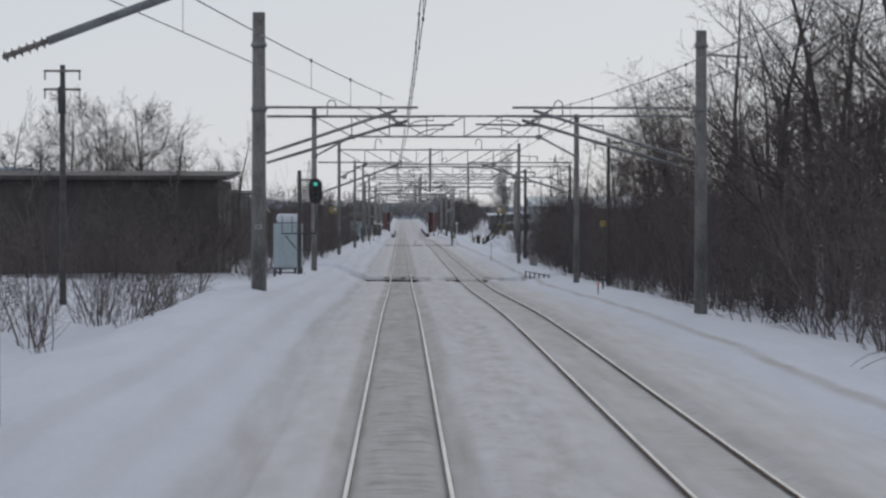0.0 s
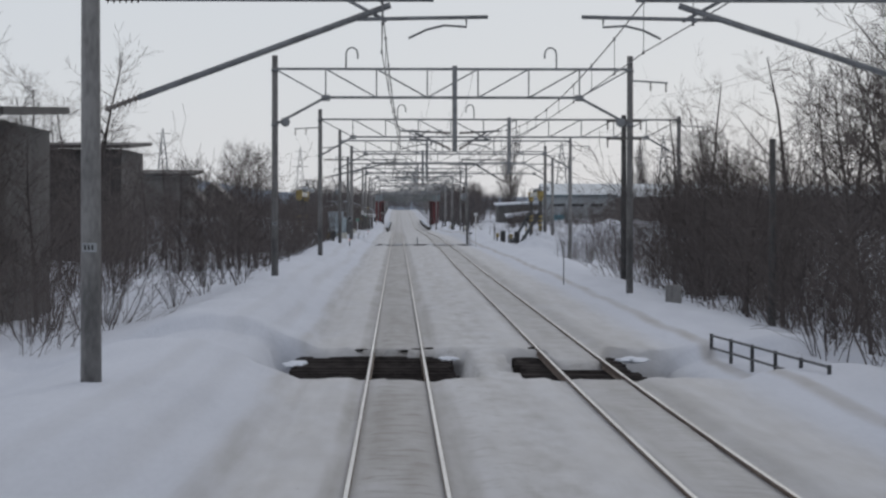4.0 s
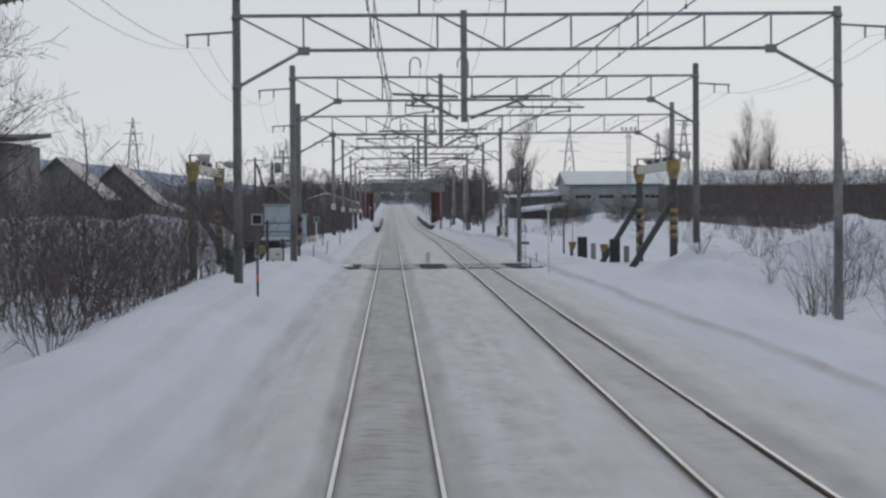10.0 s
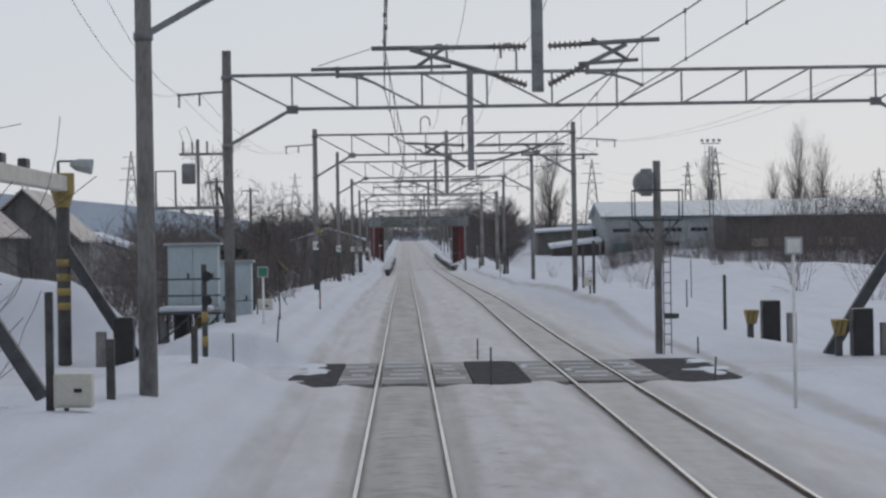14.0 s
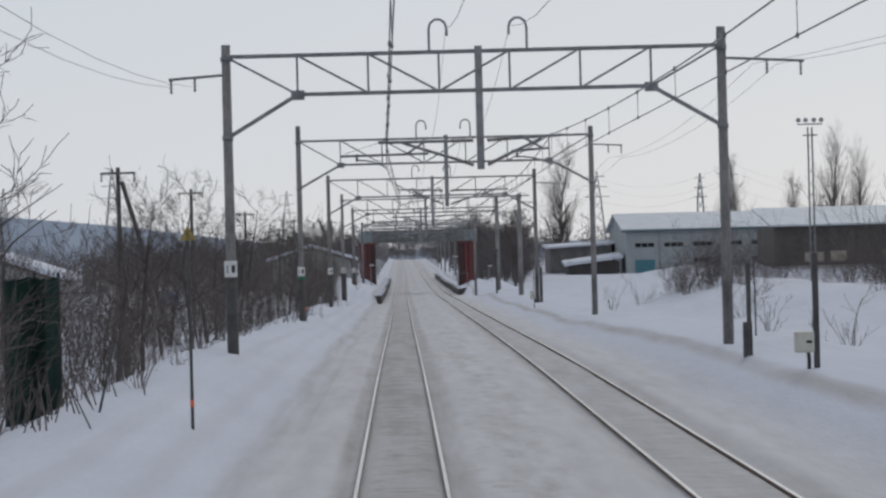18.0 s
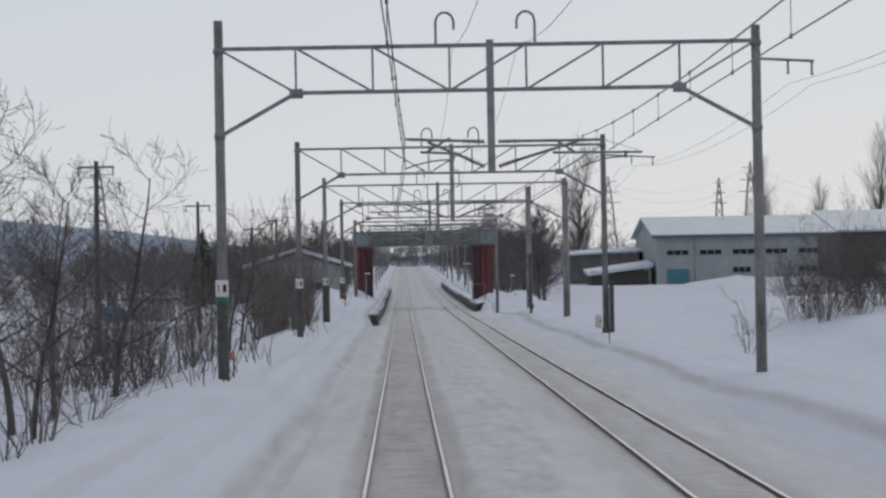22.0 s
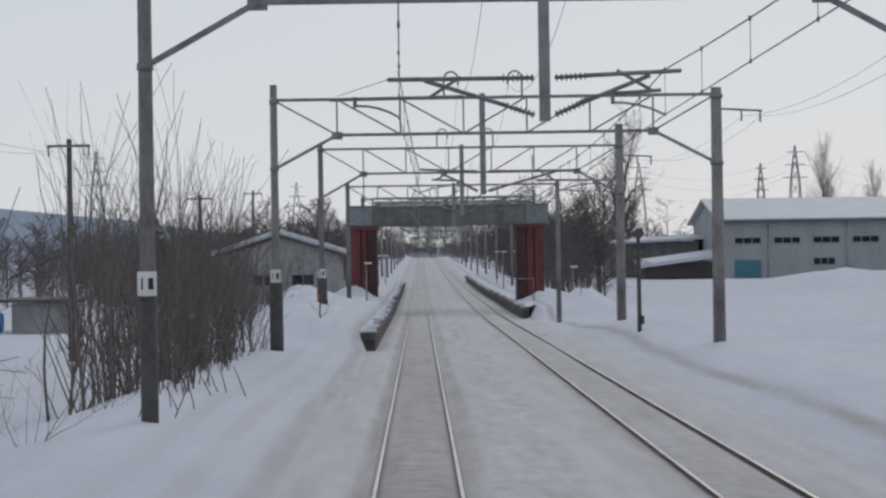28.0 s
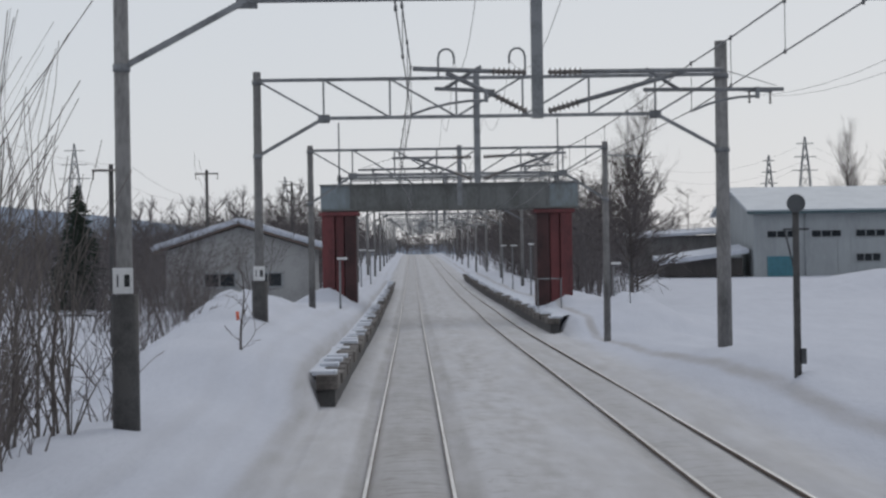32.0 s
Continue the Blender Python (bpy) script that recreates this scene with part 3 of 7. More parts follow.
# snow left on the decks: a few scraps by the near track, a wide cover on the far part of the other one
for k, (x, y, sx, sy) in enumerate(((-2.2, 2.2, 0.25, 0.9), (1.15, 4.2, 0.2, 0.7), (-0.2, -4.8, 0.9, 0.35), (1.1, -4.4, 0.4, 0.5), (-1.9, -4.6, 0.6, 0.4),
                                    (5.3, 3.8, 0.35, 0.8), (3.0, -4.5, 0.6, 0.4), (4.6, -4.7, 0.7, 0.35))):
    bm = bmesh.new()
    ragged(bm, x, y, -0.2, sx, sy, 0.06, k * 3.7)
    part("snow_scrap", bm, SNOW_CAP, deck)
for k, (x, y, sx, sy) in enumerate(((-1.2, 5.6, 0.5, 0.35), (0.2, 5.5, 0.4, 0.5), (0.9, 5.9, 0.3, 0.4), (-0.1, 7.6, 0.28, 0.5), (-1.0, 8.2, 0.2, 0.3), (3.4, 6.2, 0.3, 0.6))):
    bm = bmesh.new()
    ragged(bm, x, y, -0.06, sx, sy, 0.035, 40 + k * 2.3)
    part("ballast_patch", bm, BALLAST, deck)
# bed coloured near black: the shade of the hollow is painted in
bm = bmesh.new()
block(bm, -3.0, -4.4, -1.85, 6.4, 4.4, -1.62)
part("creek_bed", bm, BALLAST, deck, "wet creek bed, near black for the shade below the decks")

# the road over the line
road = thing("level_crossing", "wet level crossing of asphalt and worn concrete panels", "level crossing", "", "structure", pose(0, ROAD_Y, rail_z(ROAD_Y)))
gap = track_gap(ROAD_Y)
for x0, x1 in ((-2.5, -1.42), (1.42, gap - 1.42), (gap + 1.42, gap + 3.0)):
    bm = bmesh.new()
    block(bm, x0, -4.9, -0.3, x1, 4.9, -0.012, 0.02)
    part("asphalt", bm, ASPHALT, road)
for c in (0.0, gap):
    for x0, x1 in ((-1.4, -0.64), (-0.47, 0.47), (0.64, 1.4)):
        for k in range(5):
            bm = bmesh.new()
            block(bm, c + x0, -4.55 + k * 1.83, -0.2, c + x1, -2.77 + k * 1.83, -0.008 + random.uniform(-0.006, 0.006), 0.015)
            part("crossing_panel", bm, PANEL, road)
            bm = bmesh.new()
            a, e = sorted((random.uniform(x0, x0 + 0.25), random.uniform(x1 - 0.3, x1)))
            block(bm, c + a, -2.79 + k * 1.83 - random.uniform(0.02, 0.1), -0.1, c + e, -2.70 + k * 1.83 + random.uniform(0.0, 0.06), 0.004, 0.01)
            part("joint_snow", bm, SNOW_CAP, road)
            if random.random() < 0.25:
                bm = bmesh.new()
                ragged(bm, c + random.uniform(x0 + 0.1, x1 - 0.1), -3.6 + k * 1.83, -0.012, random.uniform(0.06, 0.2), random.uniform(0.15, 0.6), 0.02, random.uniform(0, 90))
                part("packed_snow", bm, SNOW_CAP, road)
    for x in (-0.66, -0.46, 0.46, 0.66):
        bm = bmesh.new()
        block(bm, c + x - 0.02, -4.5, -0.1, c + x + 0.02, 4.5, -0.03, 0.005)
        part("flangeway_snow", bm, SNOW_CAP, road)
for x0, x1, n in ((-2.5, -2.0, 5), (gap + 2.2, gap + 3.1, 5)):
    for k in range(n):
        bm = bmesh.new()
        ragged(bm, random.uniform(x0, x1), random.uniform(-4.2, 4.2), -0.014, random.uniform(0.2, 0.5), random.uniform(0.3, 1.2), 0.024, random.uniform(0, 90))
        part("packed_snow", bm, SNOW_CAP, road)
# ---- portals that carry the overhead line ----
POLE_TOP = 8.1


def pole_mesh(h, r0=0.17, r1=0.125, below=1.2):
    bm = bmesh.new()
    prism(bm, (0, 0, -below), (0, 0, h), r0, r1, 12)
    return mesh_of(bm, "pole", CONCRETE)


def member(name, a, b, w, h, mat, parent):
    bm = bmesh.new()
    bar(bm, a, b, w, h, (0, 1, 0))
    return part(name, bm, mat, parent)


def cantilever(parent, x0, sign, reach, z_up, z_low, low_end, dy=0.0):
    """A long bracket from a pole at x0 towards sign: a top tube and a sloping tube, each with its insulator, and a steady arm."""
    tip = x0 + sign * reach
    bm = bmesh.new()
    insulator(bm, (x0 + sign * 0.2, dy, z_up), (x0 + sign * 0.7, dy, z_up))
    part("insulator", bm, PORCELAIN, parent)
    bm = bmesh.new()
    prism(bm, (x0 + sign * 0.7, dy, z_up), (tip, dy, z_up), 0.035, n=6)
    part("top_tube", bm, STEEL, parent)
    d = (low_end - z_low) / (reach - 0.75)
    bm = bmesh.new()
    insulator(bm, (x0 + sign * 0.2, dy, z_low), (x0 + sign * 0.65, dy, z_low + d * 0.45))
    part("insulator", bm, PORCELAIN, parent)
    bm = bmesh.new()
    prism(bm, (x0 + sign * 0.65, dy, z_low + d * 0.45), (x0 + sign * (reach - 0.6), dy, low_end), 0.045, n=8)
    part("stay_tube", bm, STEEL, parent)
    bm = bmesh.new()
    prism(bm, (x0 + sign * (reach - 1.25), dy, z_up + 0.02), (x0 + sign * (reach - 0.65), dy, z_up - 0.3), 0.026, n=5)
    part("strut", bm, STEEL, parent)
    bm = bmesh.new()
    prism(bm, (x0 + sign * (reach - 1.2), dy, z_up - 0.28), (x0 + sign * (reach + 0.75), dy, z_up - 0.24), 0.028, n=6)
    part("steady_tube", bm, STEEL, parent)
    bm = bmesh.new()
    e = x0 + sign * (reach + 0.45)
    tube(bm, [(e, dy, z_up - 0.24), (e, dy, z_up - 0.38), (e - sign * 0.3, dy, z_up - 0.36), (e - sign * 0.55, dy, z_up - 0.42), (e - sign * 0.8, dy, z_up - 0.54)], 0.018, 5)
    part("steady_arm", bm, STEEL, parent)


def post_bracket(parent, x0, sign, span, z_up, z_low, outward):
    """A short bracket on a drop post. Outward ones hold the wire from beyond the track, the others from inside it."""
    def at(d, z):
        return (x0 + sign * d, 0, z)

    def rod(name, a, b, r, n=6):
        bm = bmesh.new()
        prism(bm, a, b, r, n=n)
        part(name, bm, STEEL, parent)

    rise = 0.0 if outward else 0.08
    end = span + (0.4 if outward else -0.13)
    bm = bmesh.new()
    insulator(bm, at(0.16, z_up), at(0.68, z_up + rise * 0.3), 0.075, 7)
    part("insulator", bm, PORCELAIN, parent)
    rod("top_tube", at(0.66, z_up + rise * 0.3), at(end, z_up + rise), 0.036)
    foot = span - (0.17 if outward else 0.62)
    z_end = z_up - 0.02 + rise * 0.4
    k = (z_end - z_low) / (foot - 0.12)
    bm = bmesh.new()
    insulator(bm, at(0.16, z_low), at(0.62, z_low + k * 0.5), 0.075, 7)
    part("insulator", bm, PORCELAIN, parent)
    rod("stay_tube", at(0.6, z_low + k * 0.48), at(foot, z_end), 0.036)
    if outward:
        rod("strut", at(span - 0.23, z_up - 0.3), at(span - 0.74, z_up + 0.03), 0.028)
        a, b = span - 0.78, span + 1.3
        rod("steady_tube", at(a, z_up - 0.28), at(b, z_up - 0.3), 0.03)
        rod("link_wire", at(end, z_up), at(b - 0.1, z_up - 0.25), 0.008, 4)
        hang, wire = span + 0.88, span + (0.2 if sign < 0 else -0.05)
    else:
        rod("strut", at(span - 1.14, z_up + 0.1), at(span - 0.6, z_up - 0.22), 0.028)
        a, b = span - 1.34, span - 0.45
        rod("steady_tube", at(a, z_up - 0.27), at(b, z_up - 0.22), 0.03)
        hang, wire = span - 1.24, span - (0.1 if sign < 0 else 0.4)
    bm = bmesh.new()
    block(bm, min(x0 + sign * hang, x0 + sign * (hang + 0.06)), -0.04, z_up - 0.43, max(x0 + sign * hang, x0 + sign * (hang + 0.06)), 0.04, z_up - 0.26, 0.01)
    part("arm_clamp", bm, STEEL, parent)
    bm = bmesh.new()
    tube(bm, [at(hang + (wire - hang) * t, z_up - 0.40 - 0.2 * t ** 2.2) for t in (0, 0.25, 0.5, 0.75, 1.0)], 0.02, 5)
    part("steady_arm", bm, STEEL, parent)


def side_arm(parent, x0, sign, z, reach=1.35):
    bm = bmesh.new()
    bar(bm, (x0, 0, z), (x0 + sign * reach, 0, z - 0.06 * reach), 0.06, 0.06, (0, 1, 0))
    part("feeder_arm", bm, STEEL, parent)
    for k in (0.55, 0.96):
        bm = bmesh.new()
        insulator(bm, (x0 + sign * reach * k, 0, z - 0.06 * reach * k), (x0 + sign * reach * k, 0, z - 0.06 * reach * k - 0.34), 0.05, 4)
        part("hanging_insulator", bm, PORCELAIN, parent)


def gantry(y, xl, xr, top_l=POLE_TOP, top_r=POLE_TOP, beam=True, drop=None, brackets="", arms="r", hooks=(), dz=0.0, r=0.135, r_right=None, coat=False, plate=False, band=False, bz=0.0, lz=0.0, ct=0.0, pull="", arm_r=1.35, double=False):
    """brackets: d hangs them on the drop post, l and r on the poles; pull: l or r, the side to which the wires are drawn."""
    z0, gap = rail_z(y), track_gap(y)
    CHORD_TOP, CHORD_LOW, KNEE = 7.92 + dz + ct, 7.0 + dz, 6.02 + dz
    g = thing("catenary_gantry" if beam else "catenary_pole_pair", "steel lattice portal on two grey concrete poles over both tracks" if beam else
              "pair of tall concrete poles holding the overhead wire brackets", "gantry", "overhead line portals", at=pose(0, y, z0))
    for x, top, r in ((xl, top_l + dz, r), (xr, top_r + dz, r_right or r)):
        p = part("pole", pole_mesh(top, r, r * 0.78, 1.6), None, g)
        p.location = (x, 0, 0)
        for zc in (KNEE, CHORD_TOP - 0.05):
            bm = bmesh.new()
            prism(bm, (x, 0, zc - 0.06), (x, 0, zc + 0.06), r * 0.98, n=12)
            part("pole_band", bm, STEEL, g)
    w = xr - xl
    if beam:
        n = max(5, round(w / 1.8))
        if n % 2 == 0:
            n += 1
        bay = w / n
        nodes = [xl + bay * i for i in range(n + 1)]
        member("top_chord", (xl, 0, CHORD_TOP), (xr, 0, CHORD_TOP), 0.09, 0.09, STEEL, g)
        member("bottom_chord", (nodes[1], 0, CHORD_LOW), (nodes[-2], 0, CHORD_LOW), 0.09, 0.09, STEEL, g)
        for i in range(1, n):
            member("upright", (nodes[i], 0, CHORD_LOW), (nodes[i], 0, CHORD_TOP), 0.05, 0.05, STEEL, g)
        for i in range(n):
            a, b = (nodes[i], nodes[i + 1]) if i < n // 2 else (nodes[i + 1], nodes[i])
            member("diagonal", (a, 0, CHORD_TOP), (b, 0, CHORD_LOW), 0.05, 0.05, STEEL, g)
        for a, b in ((xl, nodes[1]), (xr, nodes[-2])):
            member("knee_brace", (a, 0, KNEE), (b, 0, CHORD_LOW), 0.09, 0.09, STEEL, g)
            bm = bmesh.new()
            s = 1 if b > a else -1
            block(bm, b - 0.16, -0.02, CHORD_LOW - 0.13, b + 0.16, 0.02, CHORD_LOW + 0.1, 0.015)
            part("gusset", bm, STEEL, g)
    if drop is not None:
        bm = bmesh.new()
        bar(bm, (drop, 0, 5.02 + bz), (drop, 0, CHORD_TOP + 0.12), 0.17, 0.17, (0, 1, 0))
        part("drop_post", bm, STEEL, g)
    z_up, z_low = 5.70 + bz, 5.12 + bz
    if "d" in brackets and drop is not None:
        post_bracket(g, drop, -1, drop, z_up, z_low, pull == "l")
        post_bracket(g, drop, 1, gap - drop, z_up, z_low, pull == "r")
    if "m" in brackets and drop is not None:
        cantilever(g, drop, -1, drop - gap + 0.5, 6.08 + lz, 4.9 + lz, 5.95 + lz)
    if "l" in brackets:
        cantilever(g, xl, 1, -xl + 0.5, 6.08 + lz, (4.75 if double else 4.55) - 0.6 * lz, 6.0 + lz)
    if "r" in brackets:
        cantilever(g, xr, -1, xr - gap + 0.5, 6.08 + lz, 4.55 + lz, 6.0 + lz)
    if double:
        cantilever(g, xl, 1, -xl + 0.8, 5.84 + lz, 4.5 + lz, 5.72 + lz, 0.5)
        cantilever(g, xr, -1, xr - gap + 0.8, 5.86 + lz, 4.3 + lz, 5.74 + lz, 0.5)
    for hx, s in hooks:
        bm = bmesh.new()
        tube(bm, hook_points(hx, CHORD_TOP, s), 0.03, 6)
        part("wire_hook", bm, STEEL, g)
    if "r" in arms:
        side_arm(g, xr, 1, 7.62 + dz, arm_r)
    if "l" in arms:
        side_arm(g, xl, -1, 7.5 + dz)
    if coat:
        bm = bmesh.new()
        prism(bm, (xl, 0, -0.8), (xl, 0, 2.5), r * 1.03, r * 1.015, 12)
        part("lower_coat", bm, TAR, g, "black protective coat round the foot of the pole")
    if plate:
        bm = bmesh.new()
        block(bm, xl - 0.15, -r - 0.03, 2.52, xl + 0.15, -r - 0.012, 2.9, 0.004)
        pl = part("number_plate", bm, WHITE, g, "white enamel plate with a dark mark")
        bm = bmesh.new()
        block(bm, xl - 0.09, -r - 0.036, 2.62, xl - 0.065, -r - 0.031, 2.8)
        block(bm, xl + 0.02, -r - 0.036, 2.62, xl + 0.1, -r - 0.031, 2.8)
        part("mark", bm, BLACK, pl)
        if band:
            bm = bmesh.new()
            prism(bm, (xl, 0, 2.36), (xl, 0, 2.52), r * 1.06, n=12)
            part("green_band", bm, GREEN, g)
    elif y < 160:
        bm = bmesh.new()
        block(bm, xl - 0.1, -r - 0.03, 2.58, xl + 0.1, -r - 0.002, 2.71, 0.004)
        pl = part("number_plate", bm, PALE_STEEL, g, "small worn pale plate")
        bm = bmesh.new()
        for k in range(3):
            block(bm, xl - 0.07 + k * 0.05, -r - 0.036, 2.61, xl - 0.045 + k * 0.05, -r - 0.031, 2.68)
        part("mark", bm, BLACK, pl)
    return g



HOOKS = ((0.85, 1), (3.15, -1))
gantry(3.5, -4.2, 8.6, beam=False, brackets="lr", r=0.18)
gantry(50.3, -4.07, 8.65, beam=False, brackets="lr", top_l=8.8, top_r=8.3, r=0.235, r_right=0.2, double=True)
gantry(100.8, -4.24, 8.58, brackets="lr", hooks=((-3.6, 1), (7.9, -1)), r=0.155, top_l=8.4, dz=0.34, ct=0.08)
gantry(156.2, -4.4, 8.35, hooks=((-1.85, 1), (5.7, -1)), drop=2.05, brackets="d", dz=0.17, ct=0.1, top_l=8.5, top_r=8.5, bz=0.2)
gantry(197.6, -4.05, 14.75, drop=5.84, arms="lr", brackets="lm", hooks=((0.0, 1), (4.0, -1)), lz=-0.36, dz=-0.09, top_l=8.45)
gantry(240.4, -4.0, 12.0, drop=2.03, brackets="d", arms="lr", hooks=HOOKS, dz=-0.05, top_l=8.7, pull="r")
gantry(272.8, -3.78, 12.15, drop=2.06, brackets="d", arms="lr", hooks=HOOKS, dz=-0.03, r=0.15, top_l=8.4, top_r=8.4, pull="l", bz=0.06)
gantry(303.5, -4.69, 14.65, drop=1.88, brackets="d", arms="lr", hooks=HOOKS, dz=-0.47, r=0.16, top_l=8.6, top_r=8.55, pull="r", bz=-0.22)
gantry(348.7, -3.92, 7.72, drop=2.0, brackets="d", arms="lr", hooks=HOOKS, dz=-0.24, plate=True, coat=True, bz=-0.12, top_l=8.2, top_r=8.35, pull="l", arm_r=1.95)
gantry(396.7, -4.18, 8.28, drop=2.1, brackets="d", hooks=HOOKS, dz=0.2, ct=0.12, plate=True, coat=True, band=True, top_l=8.7, top_r=8.4, bz=0.3, pull="r")
gantry(439.9, -4.17, 8.17, drop=2.05, brackets="d", hooks=HOOKS, dz=0.07, ct=0.13, plate=True, coat=True, bz=0.13, top_l=8.35, top_r=8.45, pull="l", arm_r=2.1)
gantry(474.7, -4.17, 8.87, drop=1.97, brackets="d", hooks=HOOKS, dz=-0.17, ct=0.13, plate=True, coat=True, top_l=8.5, top_r=8.25, r_right=0.2, pull="r")
gantry(504.0, -3.95, 8.34, drop=1.85, brackets="d", hooks=HOOKS, dz=-0.22, ct=0.1, top_r=8.9, top_l=8.25, plate=True, coat=True, r_right=0.21, pull="l")
gantry(528.4, -3.54, 7.12, drop=1.85, dz=-0.85)
GANTRY_YS = [3.5, 50.3, 100.8, 156.2, 197.6, 240.4, 272.8, 303.5, 348.7, 396.7, 439.9, 474.7, 504.0, 528.4]
for i in range(12):
    y = 578 + 44 * i
    GANTRY_YS.append(y)
    gantry(y, -3.9, 8.2, drop=1.95, brackets="d" if i % 2 else "", hooks=HOOKS, dz=-0.3, pull="r" if i % 4 == 1 else "l")


for x, y, z in ((-4.02, 156.0, 6.28), (8.0, 156.0, 6.28)):
    w = thing("tension_wheel", "small round grey tension wheel fixed beside a concrete pole", "wheel", "tension wheels", at=pose(x, y, rail_z(y) + z))
    bm = bmesh.new()
    lathe(bm, (0, -0.07, 0), (0, 0.07, 0), [(0, 0.10), (0.2, 0.17), (0.5, 0.14), (0.8, 0.17), (1, 0.10)], 16)
    part("rim", bm, STEEL, w)
    bm = bmesh.new()
    bar(bm, (0, 0.09, 0), (math.copysign(0.32, x) * (-1 if x > 0 else 1) * (1 if x < 0 else -1), 0.09, 0), 0.06, 0.05, (0, 1, 0))
    part("bracket", bm, STEEL, w)

# ---- wires ----
def line(pts, r):
    bm = bmesh.new()
    tube(bm, pts, r, 4)
    return bm


def catenary(far):
    th = thing("overhead_wires", "contact wire and messenger wire with short droppers", "overhead wire", "wires over the tracks")
    ys_ = [-45.0] + GANTRY_YS
    lift = {50.3: 0.25, 100.8: 0.25, 3.5: 0.25, 156.2: 0.2, 272.8: 0.06, 303.5: -0.22, 348.7: -0.12, 396.7: 0.3, 439.9: 0.13}
    def xz(i):
        aside = {-45.0: 3.4, 3.5: 2.4, 50.3: 0.7}.get(ys_[i], 0.0) if far else {-45.0: 0.2, 3.5: 0.2, 50.3: 0.1}.get(ys_[i], 0.0)
        return aside + (track_gap(ys_[i]) - 0.22 if far else -0.05) + (-0.17 if i % 2 and i > 1 else 0.15)
    mess, cont = [], []
    for i in range(len(ys_) - 1):
        y0, y1 = ys_[i], ys_[i + 1]
        n = max(4, round((y1 - y0) / 5))
        for k in range(n):
            t = k / n
            x, y = xz(i) * (1 - t) + xz(i + 1) * t, y0 + (y1 - y0) * t
            z = rail_z(y)
            sag = 0.34 * 4 * t * (1 - t) * ((y1 - y0) / 48) ** 2
            up = lift.get(y0, 0.0) * (1 - t) + lift.get(y1, 0.0) * t
            mess.append((x, y, z + 5.80 + up - sag))
            cont.append((x, y, z + 5.10 + up))
    part("messenger_wire", line(mess, 0.011), WIRE, th)
    part("contact_wire", line(cont, 0.009), WIRE, th)
    for a, b in zip(mess, cont):
        if -20 < a[1] < 720:
            bm = bmesh.new()
            prism(bm, a, b, 0.006, n=3, cap=False)
            prism(bm, (a[0], a[1], a[2] - 0.03), (a[0], a[1], a[2] + 0.03), 0.018, n=5)
            prism(bm, (b[0], b[1], b[2] - 0.025), (b[0], b[1], b[2] + 0.025), 0.016, n=5)
            part("dropper", bm, WIRE, th)


catenary(False)
catenary(True)

# the next length of wire, led aside to its anchor on the pole
anchor = thing("anchored_wires", "messenger and contact wire led aside to an anchor pole", "overhead wire", "wires over the tracks")
top = [(-0.2 - 4.0 * t, 50.3 - 46.8 * t, rail_z(50) + 6.32 - 0.1 * t - 0.5 * t * (1 - t)) for t in (i / 12 for i in range(13))]
low = [(-0.2 - 4.0 * t, 50.3 - 46.8 * t, rail_z(50) + 5.58 - 0.02 * t) for t in (i / 12 for i in range(13))]
part("messenger_wire", line(top, 0.011), WIRE, anchor)
part("contact_wire", line(low, 0.009), WIRE, anchor)
for a, b in list(zip(top, low))[1:12:2]:
    bm = bmesh.new()
    prism(bm, a, b, 0.006, n=3, cap=False)
    prism(bm, (a[0], a[1], a[2] - 0.04), (a[0], a[1], a[2] + 0.04), 0.025, n=5)
    part("dropper", bm, WIRE, anchor)


def slung(name, label, stops, r=0.0055, sag=0.5):
    """A wire through the given points, hanging between them."""
    pts = []
    for (x0, y0, z0), (x1, y1, z1) in zip(stops, stops[1:]):
        for k in range(8):
            t = k / 8
            pts.append((x0 + (x1 - x0) * t, y0 + (y1 - y0) * t, z0 + (z1 - z0) * t - sag * 4 * t * (1 - t)))
    pts.append(stops[-1])
    return solid(name, line(pts, r), WIRE, label, "wire", "feeder wires")


RIGHT = {3.5: 8.6, 50.3: 8.65, 100.8: 8.58, 156.2: 8.35, 197.6: 9.4, 240.4: 12.0, 272.8: 12.15, 303.5: 11.2, 348.7: 7.72, 396.7: 8.28, 439.9: 8.17, 474.7: 8.87, 504.0: 8.34}
for off, dz in ((0.75, -0.38), (1.3, -0.4)):
    slung("feeder_wire", "thin grey feeder wire slung along the pole arms", [(x + off, y, rail_z(y) + 7.6 + dz) for y, x in RIGHT.items()])
LEFT = {197.6: -4.05, 240.4: -4.0, 272.8: -3.78, 303.5: -4.69, 348.7: -3.92}
for off in (0.74, 1.3):
    slung("feeder_wire", "thin grey feeder wire slung along the pole arms", [(x - off, y, rail_z(y) + 7.0) for y, x in LEFT.items()], sag=0.7)
for hx in (1.25, 2.75):
    slung("feeder_wire", "thin grey wire hung from the hooks on the portals", [(hx, y, rail_z(y) + 8.25) for y in GANTRY_YS[3:20]], r=0.007, sag=1.1)

# ---- lineside things ----
def on_snow(x, y, dz=0.0, rz=0.0):
    return pose(x, y, snow_z(x, y) + dz, 0, 0, rz)


